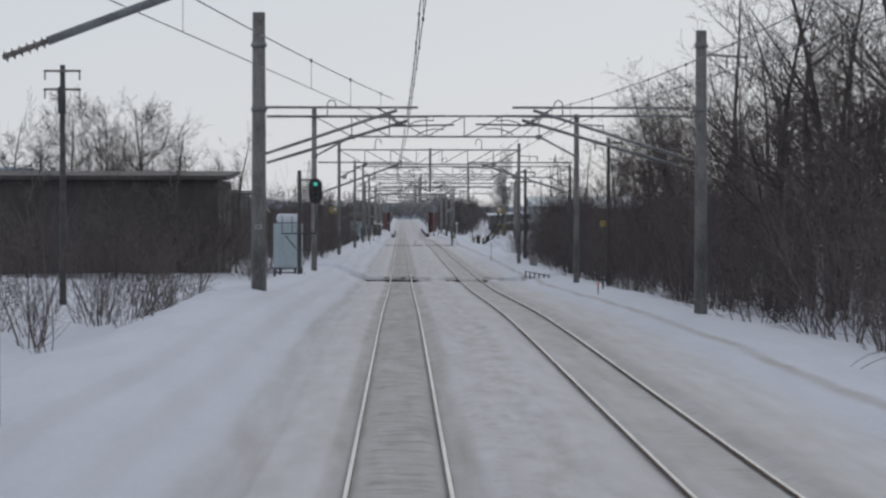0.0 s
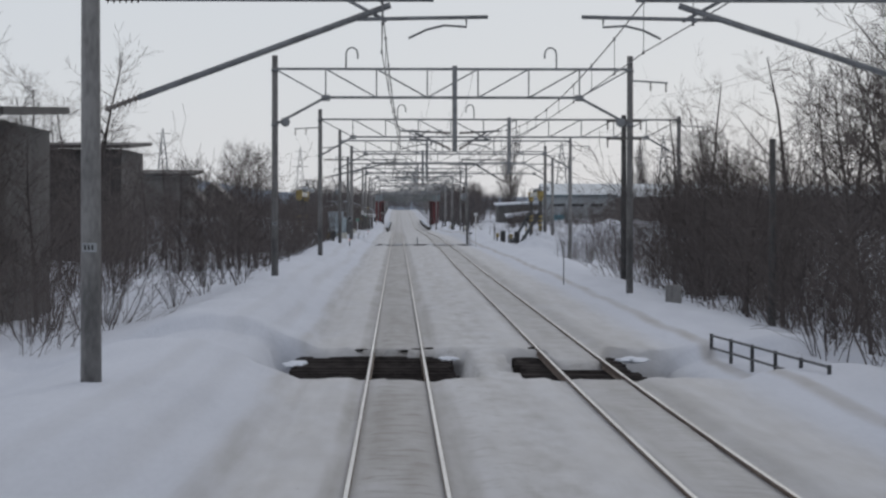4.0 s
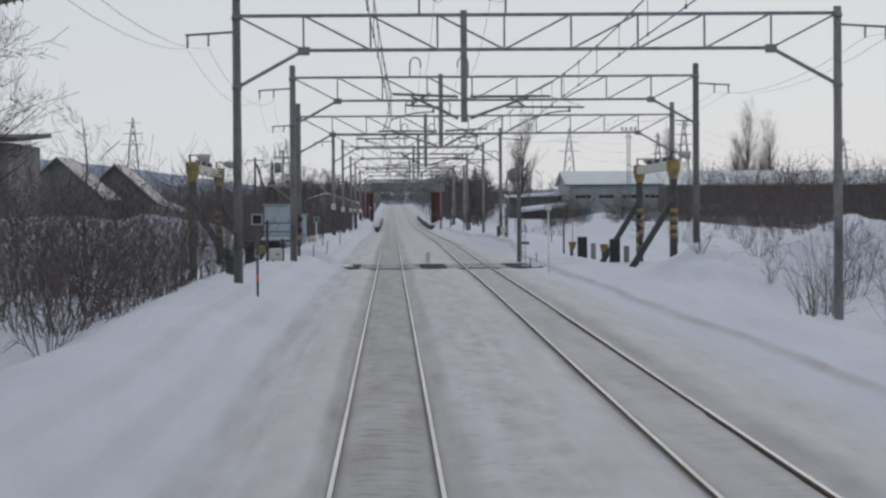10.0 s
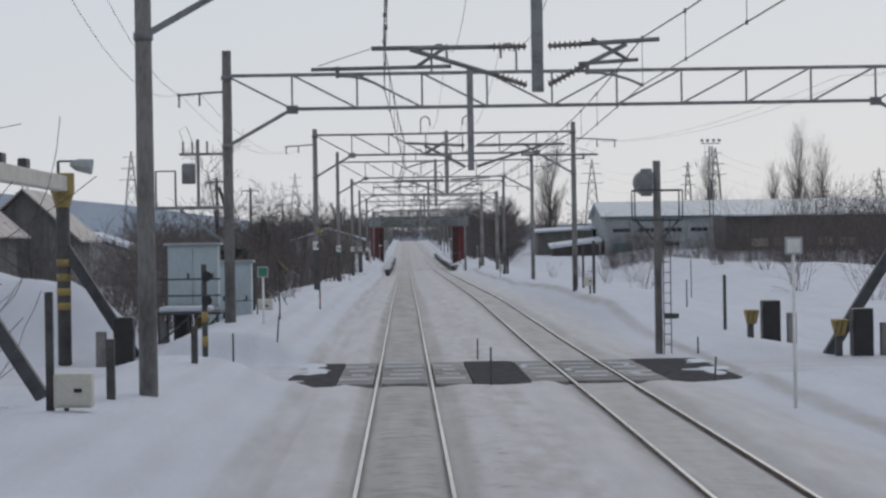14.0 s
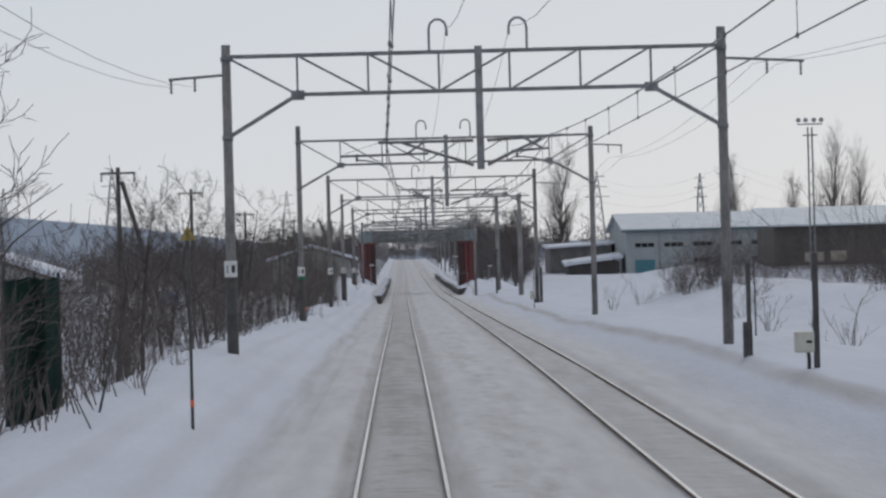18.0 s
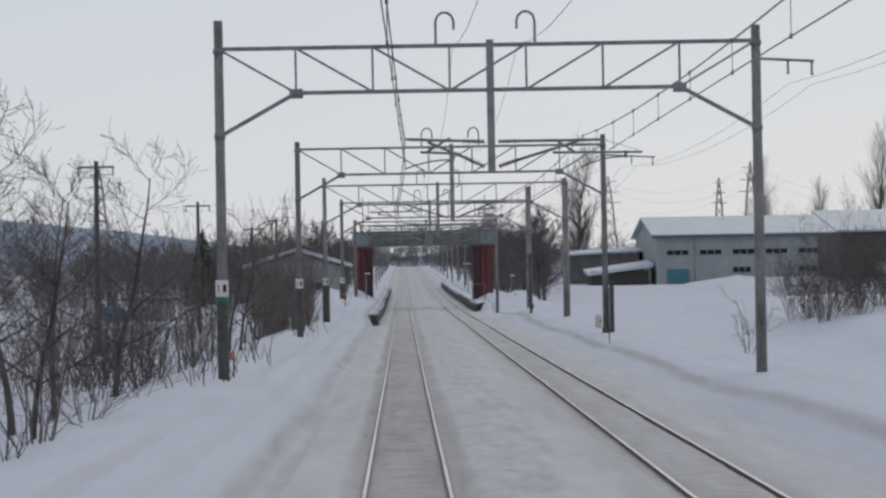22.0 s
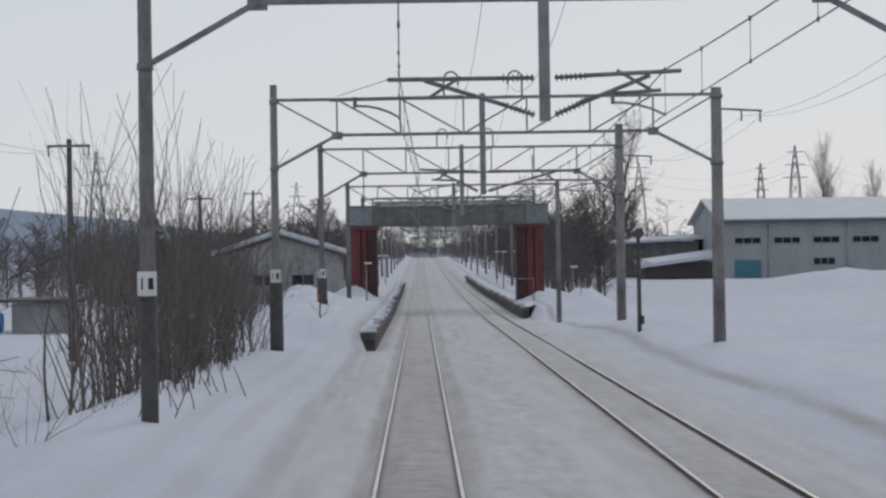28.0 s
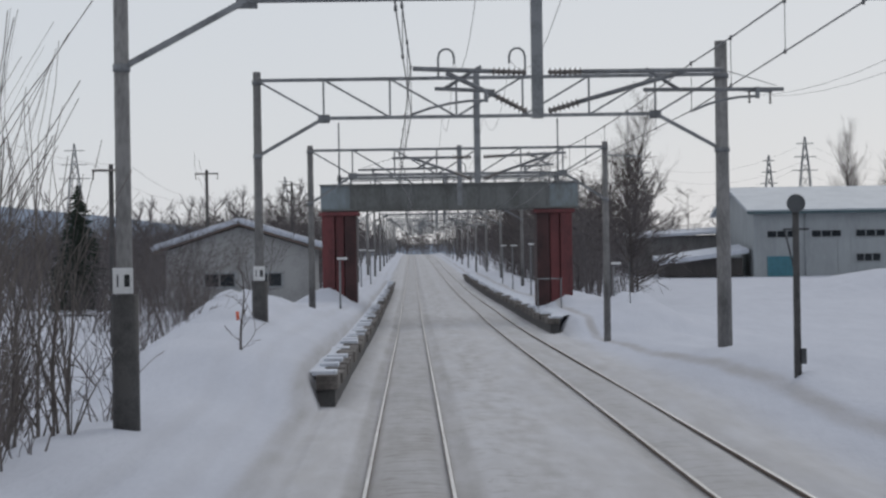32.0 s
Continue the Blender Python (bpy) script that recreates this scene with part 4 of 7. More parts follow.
def relay_cabinet():
    """The tall cabinet on legs with snow on its roof."""
    c = thing("signal_cabinet", "tall pale blue-grey signal cabinet on steel legs, snow on top", "cabinet", at=pose(-4.95, 88.4, rail_z(88) + 0.3))
    bm = bmesh.new()
    block(bm, -0.62, -0.45, 0.8, 0.62, 0.45, 2.74, 0.02)
    body = part("body", bm, CABINET, c)
    bm = bmesh.new()
    block(bm, -0.58, -0.475, 0.88, 0.36, -0.452, 2.66, 0.008)
    part("door", bm, CABINET, body)
    for k in range(4):
        bm = bmesh.new()
        block(bm, 0.42 + k * 0.05, -0.47, 0.86, 0.445 + k * 0.05, -0.452, 2.68)
        part("rib", bm, PALE_STEEL, body)
    bm = bmesh.new()
    block(bm, -0.5, -0.42, 2.74, 0.55, 0.42, 3.16, 0.17)
    part("snow_cap", bm, SNOW_CAP, c, "thick rounded cap of snow")
    for x in (-0.58, -0.34, 0.3, 0.58):
        for y in (-0.4, 0.4):
            bm = bmesh.new()
            bar(bm, (x, y, -0.6), (x, y, 0.8), 0.075, 0.075)
            part("leg", bm, DARK_STEEL, c)
    for a, b in (((-0.5, -0.42, 0.62), (0.4, -0.42, 0.12)), ((-0.66, -0.42, 0.76), (0.66, -0.42, 0.76)), ((-0.66, -0.42, 0.58), (0.66, -0.42, 0.58))):
        bm = bmesh.new()
        bar(bm, a, b, 0.05, 0.05, (0, 1, 0))
        part("brace", bm, DARK_STEEL, c)
    for x, z in ((0.5, 0.5), (0.62, 0.62), (0.74, 0.55), (0.86, 0.45)):
        bm = bmesh.new()
        prism(bm, (x, -0.46, -0.5), (x, -0.44, z), 0.035, n=6)
        part("cable_pipe", bm, DARK_STEEL, c, "black cable pipe")


relay_cabinet()


def colour_light_signal():
    s = thing("railway_signal", "dark oval railway signal head showing green on a bracket post", "railway signal", at=pose(-4.3, 84.6, rail_z(84.6)))
    bm = bmesh.new()
    prism(bm, (0, 0, -1.0), (0, 0, 5.25), 0.085, n=10)
    part("post", bm, TAR, s)
    bm = bmesh.new()
    bar(bm, (0, 0, 4.85), (0.7, 0, 4.85), 0.06, 0.06, (0, 1, 0))
    part("bracket", bm, DARK_STEEL, s)
    bm = bmesh.new()
    for i in range(20):
        pass
    ring_f, ring_b = [], []
    for i in range(24):
        t = 2 * math.pi * i / 24
        x, z = 0.29 * math.cos(t), 0.32 * math.sin(t) + (0.22 if math.sin(t) > 0 else -0.22)
        ring_f.append(bm.verts.new((0.68 + x, -0.06, 4.38 + z)))
        ring_b.append(bm.verts.new((0.68 + x, 0.02, 4.38 + z)))
    bm.faces.new(ring_f)
    bm.faces.new(ring_b[::-1])
    for i in range(24):
        bm.faces.new((ring_f[i], ring_b[i], ring_b[(i + 1) % 24], ring_f[(i + 1) % 24]))
    head = part("backboard", bm, BLACK, s)
    for k, z in enumerate((4.68, 4.46, 4.24, 4.02)):
        bm = bmesh.new()
        lathe(bm, (0.68, -0.065, z), (0.68, -0.075, z), [(0, 0.085), (1, 0.07)], 14)
        part("lens", bm, GREEN_LIGHT if k == 0 else GLASS, head, "lit green lens" if k == 0 else "")
        bm = bmesh.new()
        for i in range(7):
            t0, t1 = math.pi * i / 7, math.pi * (i + 1) / 7
            v = [bm.verts.new((0.68 + 0.1 * math.cos(t), y, z + 0.1 * math.sin(t))) for t in (t0, t1) for y in (-0.06, -0.26)]
            bm.faces.new((v[0], v[1], v[3], v[2]))
        part("hood", bm, BLACK, head)
    bm = bmesh.new()
    bar(bm, (0.68, 0, 2.6), (0.68, 0, 3.9), 0.05, 0.05)
    bar(bm, (0, 0, 2.6), (0.7, 0, 2.62), 0.05, 0.05)
    part("lower_stay", bm, DARK_STEEL, s)
    bm = bmesh.new()
    block(bm, -0.75, -0.35, 2.55, 0.75, 0.35, 2.6)
    part("work_platform", bm, DARK_STEEL, s)
    for x in (-0.72, -0.3, 0.3, 0.72):
        bm = bmesh.new()
        bar(bm, (x, -0.33, 2.6), (x, -0.33, 3.3), 0.035, 0.035)
        part("platform_rail_post", bm, DARK_STEEL, s)
    for x in (-0.6, 0.6):
        bm = bmesh.new()
        bar(bm, (x, 0, 2.5), (0, 0, 1.75), 0.045, 0.045, (0, 1, 0))
        part("platform_strut", bm, DARK_STEEL, s)


colour_light_signal()


def telegraph_pole(x, y, top, arms=1, stay=False, r=0.13):
    z0 = rail_z(y)
    p = thing("telegraph_pole", "dark timber telegraph pole with a short crossarm", "utility pole", "telegraph poles", at=pose(x, y, z0))
    bm = bmesh.new()
    prism(bm, (0, 0, -1.6), (0, 0, top), r, r * 0.7, 10)
    part("pole", bm, TAR, p)
    for k in range(arms):
        z = top - 0.25 - k * 0.75
        bm = bmesh.new()
        bar(bm, (-0.75, -0.12, z), (0.75, -0.12, z), 0.08, 0.09)
        part("crossarm", bm, OLD_TIMBER, p)
        for s in (-0.7, 0.7):
            bm = bmesh.new()
            insulator(bm, (s, -0.12, z), (s, -0.12, z - 0.38), 0.06, 3)
            part("insulator", bm, PORCELAIN, p)
    if stay:
        bm = bmesh.new()
        prism(bm, (0.15, 0, top - 0.6), (2.2, 0.8, -0.6), 0.1, n=8)
        part("prop", bm, TAR, p, "slanting timber prop")
    return p


telegraph_pole(-13.74, 80.4, 9.4, arms=2, r=0.15)
bm = bmesh.new()
prism(bm, (0, 0, -0.2), (0, 0, 0.9), 0.16, n=10)
solid("pole_transformer", bm, DARK_STEEL, "dark round transformer fixed to a telegraph pole", "transformer", at=pose(-13.74, 80.15, rail_z(80) + 7.6))
telegraph_pole(9.6, 172.5, 7.15, arms=2, r=0.15)
telegraph_pole(-12.03, 398.2, 7.4, stay=True)
telegraph_pole(-12.55, 442.2, 7.9)
telegraph_pole(-12.2, 489.2, 7.6)
telegraph_pole(-11.9, 538.2, 7.1)
telegraph_pole(-13.0, 599, 8.9)
telegraph_pole(-9.5, 640, 9.2)
telegraph_pole(10.7, 137.5, 5.2, arms=0)
telegraph_pole(10.7, 107.6, 7.5, arms=1)
for stops in ([(-12.03, 398.2), (-12.55, 442.2), (-12.2, 489.2), (-11.9, 538.2), (-13.0, 599)],):
    for s, top in ((-0.7, 7.1), (0.7, 7.1)):
        slung("telegraph_wire", "thin dark telegraph wire between the poles", [(x + s, y, rail_z(y) + top) for x, y in stops], 0.007, 0.6)


def creek_fence():
    f = thing("creek_railing", "low dark steel railing beside the creek", "railing", at=pose(0, 0, rail_z(118) - 0.14))
    pts = [(7.22 + 0.13 * i, 123.6 - 2.4 * i) for i in range(6)]
    for x, y in pts:
        bm = bmesh.new()
        bar(bm, (x, y, -0.6), (x, y, 0.5), 0.07, 0.07)
        part("post", bm, DARK_STEEL, f)
    for z in (0.18, 0.46):
        bm = bmesh.new()
        tube(bm, [(x, y, z) for x, y in pts], 0.03, 6)
        part("bar", bm, DARK_STEEL, f)


creek_fence()
bm = bmesh.new()
block(bm, -0.24, -0.2, -0.5, 0.24, 0.2, 0.5, 0.02)
solid("cable_pit", bm, CONCRETE, "pale concrete cable box standing in the snow", "concrete box", at=pose(8.87, 146.6, rail_z(146) + 0.25))


def stake(x, y, h, r=0.02, mark=None, lean=0.0):
    p = thing("snow_stake", "thin dark marker stake stuck in the snow", "stake", "snow stakes", at=pose(x, y, snow_z(x, y), lean * 0.5, lean))
    bm = bmesh.new()
    prism(bm, (0, 0, -0.5), (0, 0, h), r, n=6)
    part("rod", bm, DARK_STEEL, p)
    if mark:
        bm = bmesh.new()
        prism(bm, (0, 0, mark - 0.07), (0, 0, mark + 0.07), r * 1.7, n=6)
        part("tape", bm, ORANGE, p, "orange marker tape")


for x, y, h, mark, lean in ((6.84, 169.3, 1.5, None, 0), (7.75, 76.6, 1.2, 0.4, 0), (-3.4, 285.6, 0.55, None, 0), (-3.1, 297, 0.6, None, 4), (1.75, 286.2, 0.75, None, 0), (1.8, 297.3, 0.5, None, 0),
                            (6.3, 286.4, 0.5, None, 3), (7.2, 297.0, 0.4, None, 0), (-4.9, 255, 0.8, None, 12), (-4.3, 365.7 - 40, 1.0, None, 14), (7.4, 429, 1.95, None, 0), (9.05, 541, 1.75, None, 0), (9.45, 556, 1.75, None, 0),
                            (-5.0, 352, 0.9, None, -8), (-4.1, 398.9, 0.7, 0.55, 0), (9.3, 318, 0.9, None, 0), (8.9, 352.5, 1.9, None, 0), (12.3, 343, 1.6, None, 0)):
    stake(x, y, h, mark=mark, lean=lean)


def square_sign(x, y, zc, w, face, frame_mat, post_mat, top=None, tape=None, name="trackside_sign", label=""):
    s = thing(name, label, "sign", at=pose(x, y, rail_z(y)))
    bm = bmesh.new()
    prism(bm, (0, 0, -0.3), (0, 0, zc + w * 0.5), 0.03, n=8)
    part("post", bm, post_mat, s)
    bm = bmesh.new()
    block(bm, -w / 2, -0.07, zc - w / 2, w / 2, -0.035, zc + w / 2, 0.006)
    board = part("board", bm, frame_mat, s)
    bm = bmesh.new()
    block(bm, -w / 2 + 0.035, -0.078, zc - w / 2 + 0.035, w / 2 - 0.035, -0.071, zc + w / 2 - 0.035)
    part("face", bm, face, board)
    if tape:
        bm = bmesh.new()
        prism(bm, (0, 0, tape), (0, 0, tape + 0.14), 0.036, n=8)
        part("tape", bm, ORANGE, s, "orange marker tape")
    return s


square_sign(-3.22, 235.3, 2.5, 0.28, BLACK, PALE_STEEL, DARK_STEEL, tape=1.0, label="square black board in a grey frame on a thin post")
square_sign(-3.79, 303.4, 2.14, 0.3, GREEN, PALE_STEEL, WHITE, label="square green board on a white post in the snow")
square_sign(6.6, 277.8, 2.72, 0.3, WHITE, PALE_STEEL, WHITE, label="square white board on a white post beside the crossing")
square_sign(8.51, 83.7, 3.0, 0.26, YELLOW, YELLOW, TAR, label="small yellow board on a post among bare trees")


def post_and_box(x, y, zc, post_dx, post_top, w=0.5, h=0.45, thick=0.1):
    b = thing("cable_box", "cream enamel cable box on a dark timber post", "junction box", "cable boxes", at=pose(x, y, rail_z(y)))
    bm = bmesh.new()
    block(bm, -w / 2, -0.12, zc - h / 2, w / 2, 0.12, zc + h / 2, 0.03)
    body = part("body", bm, CREAM, b)
    bm = bmesh.new()
    block(bm, -w / 2 + 0.04, -0.135, zc - h / 2 + 0.04, w / 2 - 0.04, -0.121, zc + h / 2 - 0.04, 0.006)
    door = part("door", bm, CREAM, body)
    bm = bmesh.new()
    block(bm, 0.02, -0.15, zc - 0.02, 0.12, -0.136, zc + 0.03)
    part("latch", bm, BLACK, door)
    bm = bmesh.new()
    bar(bm, (post_dx, 0.1, -0.6), (post_dx, 0.1, post_top), thick, thick)
    part("post", bm, TAR, b)
    bm = bmesh.new()
    tube(bm, [(post_dx * 0.3, 0, zc - h / 2), (post_dx * 0.35, 0, zc - h / 2 - 0.15), (post_dx * 0.2, 0, -0.2)], 0.035, 6)
    part("cable_duct", bm, BLACK, b)


post_and_box(-4.28, 268.2, 1.02, -0.32, 2.3)
post_and_box(-4.42, 315.4, 0.9, -0.36, 2.55)
post_and_box(7.29, 334.9, 1.15, 0.24, 2.75, 0.34, 0.38)
post_and_box(7.84, 439.6, 0.98, 0.56, 2.6, 0.24, 0.52, 0.17)


def warning_triangle():
    s = thing("warning_sign", "yellow triangle warning sign on a tall thin post", "sign", at=pose(-3.05, 326.6, rail_z(326.6)))
    bm = bmesh.new()
    prism(bm, (0, 0, 0.3), (0, 0, 3.25), 0.024, n=8)
    part("post", bm, TAR, s)
    bm = bmesh.new()
    prism(bm, (0, 0, 0.76), (0, 0, 0.86), 0.03, n=8)
    part("tape", bm, ORANGE, s, "orange marker tape")
    bm = bmesh.new()
    v = [bm.verts.new((x, y, z)) for y in (-0.06, -0.04) for x, z in ((-0.125, 3.2), (0.125, 3.2), (0.0, 3.42))]
    bm.faces.new(v[:3])
    bm.faces.new(v[5:2:-1])
    for i in range(3):
        j = (i + 1) % 3
        bm.faces.new((v[i], v[i + 3], v[j + 3], v[j]))
    board = part("board", bm, YELLOW, s)
    bm = bmesh.new()
    tube(bm, [(0.01, -0.068, 3.34), (-0.02, -0.068, 3.29), (0.02, -0.068, 3.28), (-0.005, -0.068, 3.22)], 0.007, 4)
    part("bolt_mark", bm, BLACK, board)


warning_triangle()


def height_frame(x, y0, y1, out):
    """A height gauge beside the road: two striped posts, a raking prop to each and a yellow beam with lamps."""
    f = thing("height_frame", "yellow and black height-limit frame with raking steel props", "height frame", "height frames at the crossing", at=pose(0, 0, rail_z(291)))
    for y in (y0, y1):
        bm = bmesh.new()
        prism(bm, (x, y, -0.6), (x, y, 4.55), 0.17, 0.17, 12)
        post = part("post", bm, TAR, f)
        for k in range(4):
            bm = bmesh.new()
            prism(bm, (x, y, 1.35 + k * 0.36), (x, y, 1.53 + k * 0.36), 0.178, n=12)
            part("yellow_stripe", bm, YELLOW, post)
        bm = bmesh.new()
        lathe(bm, (x, y, 3.9), (x, y, 4.75), [(0, 0.18), (0.4, 0.28), (0.5, 0.3), (1, 0.3)], 12)
        part("capital", bm, YELLOW, post)
        bm = bmesh.new()
        bar(bm, (x + out * 0.05, y, 2.9), (x + out * 2.0, y + 0.4, -0.3), 0.26, 0.26, (0, 1, 0))
        part("prop", bm, DARK_STEEL, f)
        bm = bmesh.new()
        prism(bm, (x - 0.1, y, 4.7), (x - 0.1, y, 5.05), 0.04, n=6)
        bar(bm, (x - 0.1, y, 5.05), (x + 0.3, y, 5.05), 0.05, 0.05)
        part("lamp_bracket", bm, DARK_STEEL, f)
        bm = bmesh.new()
        lathe(bm, (x + 0.2, y, 4.98), (x + 0.75, y, 4.9), [(0, 0.06), (0.3, 0.15), (1, 0.2)], 10)
        part("lamp", bm, PALE_STEEL, f)
    bm = bmesh.new()
    block(bm, x - 0.16, y0 + 0.2, 4.3, x + 0.16, y1 - 0.2, 4.68, 0.03)
    part("beam", bm, CREAM, f, "dull yellow beam between the two posts")
    for k in range(3):
        bm = bmesh.new()
        block(bm, x - 0.1, y0 + 3 + k * 3.4, 4.68, x + 0.1, y0 + 3.6 + k * 3.4, 4.9, 0.02)
        part("detector", bm, DARK_STEEL, f)


height_frame(-8.45, 281.8, 298.2, 1)
height_frame(12.3, 282.2, 297.0, -1)


def barrier(x, y, turn):
    b = thing("crossing_barrier", "black crossing barrier machine with a yellow-striped counterweight", "barrier", "crossing barriers", at=pose(x, y, rail_z(y) + 0.1, 0, 0, turn))
    bm = bmesh.new()
    block(bm, -0.24, -0.3, -0.3, 0.24, 0.3, 1.05, 0.04)
    part("machine", bm, BLACK, b)
    bm = bmesh.new()
    block(bm, -0.72, -0.16, 0.4, -0.32, 0.16, 0.8, 0.04)
    for v in bm.verts:
        if v.co.z < 0.6:
            v.co.x = -0.52 + (v.co.x + 0.52) * 0.6
    w = part("counterweight", bm, YELLOW, b)
    for k in range(3):
        bm = bmesh.new()
        bar(bm, (-0.68 + k * 0.13, -0.168, 0.42), (-0.6 + k * 0.13, -0.168, 0.76), 0.012, 0.075, (0, 1, 0))
        part("stripe", bm, BLACK, w)
    bm = bmesh.new()
    bar(bm, (-0.55, 0, -0.3), (-0.55, 0, 0.4), 0.16, 0.16)
    part("stand", bm, DARK_STEEL, b)
    bm = bmesh.new()
    block(bm, 0.45, -0.12, -0.3, 0.7, 0.12, 0.7, 0.02)
    part("side_post", bm, CONCRETE, b)


for x, y, turn in ((10.9, 295.2, 0), (9.98, 303.8, 0), (-6.9, 297.6, 180), (-6.1, 305.0, 180)):
    barrier(x, y, turn)


def crossing_light(x, y):
    c = thing("crossing_light", "striped crossing light post with dark lamp heads", "crossing light", "crossing lights", at=pose(x, y, rail_z(y)))
    bm = bmesh.new()
    prism(bm, (0, 0, -0.5), (0, 0, 2.5), 0.06, n=10)
    part("post", bm, DARK_STEEL, c)
    for k in range(2):
        bm = bmesh.new()
        prism(bm, (0, 0, 0.8 + 0.5 * k), (0, 0, 1.02 + 0.5 * k), 0.066, n=10)
        part("yellow_stripe", bm, YELLOW, c)
    for z in (1.75, 2.25):
        bm = bmesh.new()
        lathe(bm, (0.06, -0.14, z), (0.06, 0.02, z), [(0, 0.11), (0.2, 0.11), (1, 0.07)], 12)
        part("lamp_head", bm, BLACK, c)


crossing_light(11.4, 289.0)
crossing_light(-4.1, 287.4)


def signal_back():
    s = thing("signal_mast", "back of a round signal head on a caged mast", "railway signal", at=pose(6.45, 299.0, rail_z(299)))
    bm = bmesh.new()
    prism(bm, (0, 0, -0.5), (0, 0, 4.85), 0.1, n=10)
    part("mast", bm, CONCRETE, s)
    bm = bmesh.new()
    lathe(bm, (-0.28, -0.05, 4.3), (-0.28, 0.05, 4.3), [(0, 0.3), (1, 0.33)], 20)
    part("backboard", bm, PALE_STEEL, s)
    bm = bmesh.new()
    block(bm, -0.42, -0.25, 3.95, -0.14, -0.06, 4.65, 0.03)
    part("lamp_case", bm, STEEL, s)
    bm = bmesh.new()
    for z in (3.35, 4.1):
        tube(bm, [(-0.6, -0.4, z), (0.6, -0.4, z), (0.6, 0.4, z), (-0.6, 0.4, z), (-0.6, -0.4, z)], 0.022, 4)
    for x in (-0.6, 0.6):
        for y in (-0.4, 0.4):
            prism(bm, (x, y, 3.35), (x, y, 4.1), 0.022, n=4)
    part("cage", bm, DARK_STEEL, s)
    for x in (-0.55, 0.55):
        bm = bmesh.new()
        bar(bm, (x, 0, 3.35), (0, 0, 2.75), 0.05, 0.05, (0, 1, 0))
        part("strut", bm, DARK_STEEL, s)
    bm = bmesh.new()
    for i in range(12):
        bar(bm, (0.12, -0.12, 0.2 + 0.26 * i), (0.3, -0.12, 0.2 + 0.26 * i), 0.02, 0.02)
    for x in (0.12, 0.3):
        bar(bm, (x, -0.12, -0.2), (x, -0.12, 3.4), 0.025, 0.025)
    part("ladder", bm, DARK_STEEL, s)
    bm = bmesh.new()
    block(bm, 0.15, -0.1, 0.85, 0.5, 0.1, 0.98, 0.01)
    part("step", bm, DARK_STEEL, s)


signal_back()


def disc_marker():
    s = thing("disc_signal", "round dark disc on a tall dark post in the snow", "railway signal", at=pose(7.5, 486.0, rail_z(486)))
    bm = bmesh.new()
    prism(bm, (0, 0, -0.3), (0, 0, 4.1), 0.08, 0.065, 10)
    part("post", bm, TAR, s)
    bm = bmesh.new()
    lathe(bm, (0, -0.12, 3.95), (0, -0.06, 3.95), [(0, 0.17), (0.4, 0.18), (1, 0.18)], 20)
    part("disc", bm, DARK_STEEL, s)
    bm = bmesh.new()
    bar(bm, (-0.25, 0, 3.45), (0.25, 0, 3.45), 0.04, 0.04)
    bar(bm, (-0.22, 0, 3.45), (-0.05, 0, 2.7), 0.03, 0.03)
    part("arm", bm, DARK_STEEL, s)
    bm = bmesh.new()
    block(bm, 0.06, -0.1, 0.85, 0.16, 0.1, 1.15, 0.01)
    part("box", bm, DARK_STEEL, s)


disc_marker()


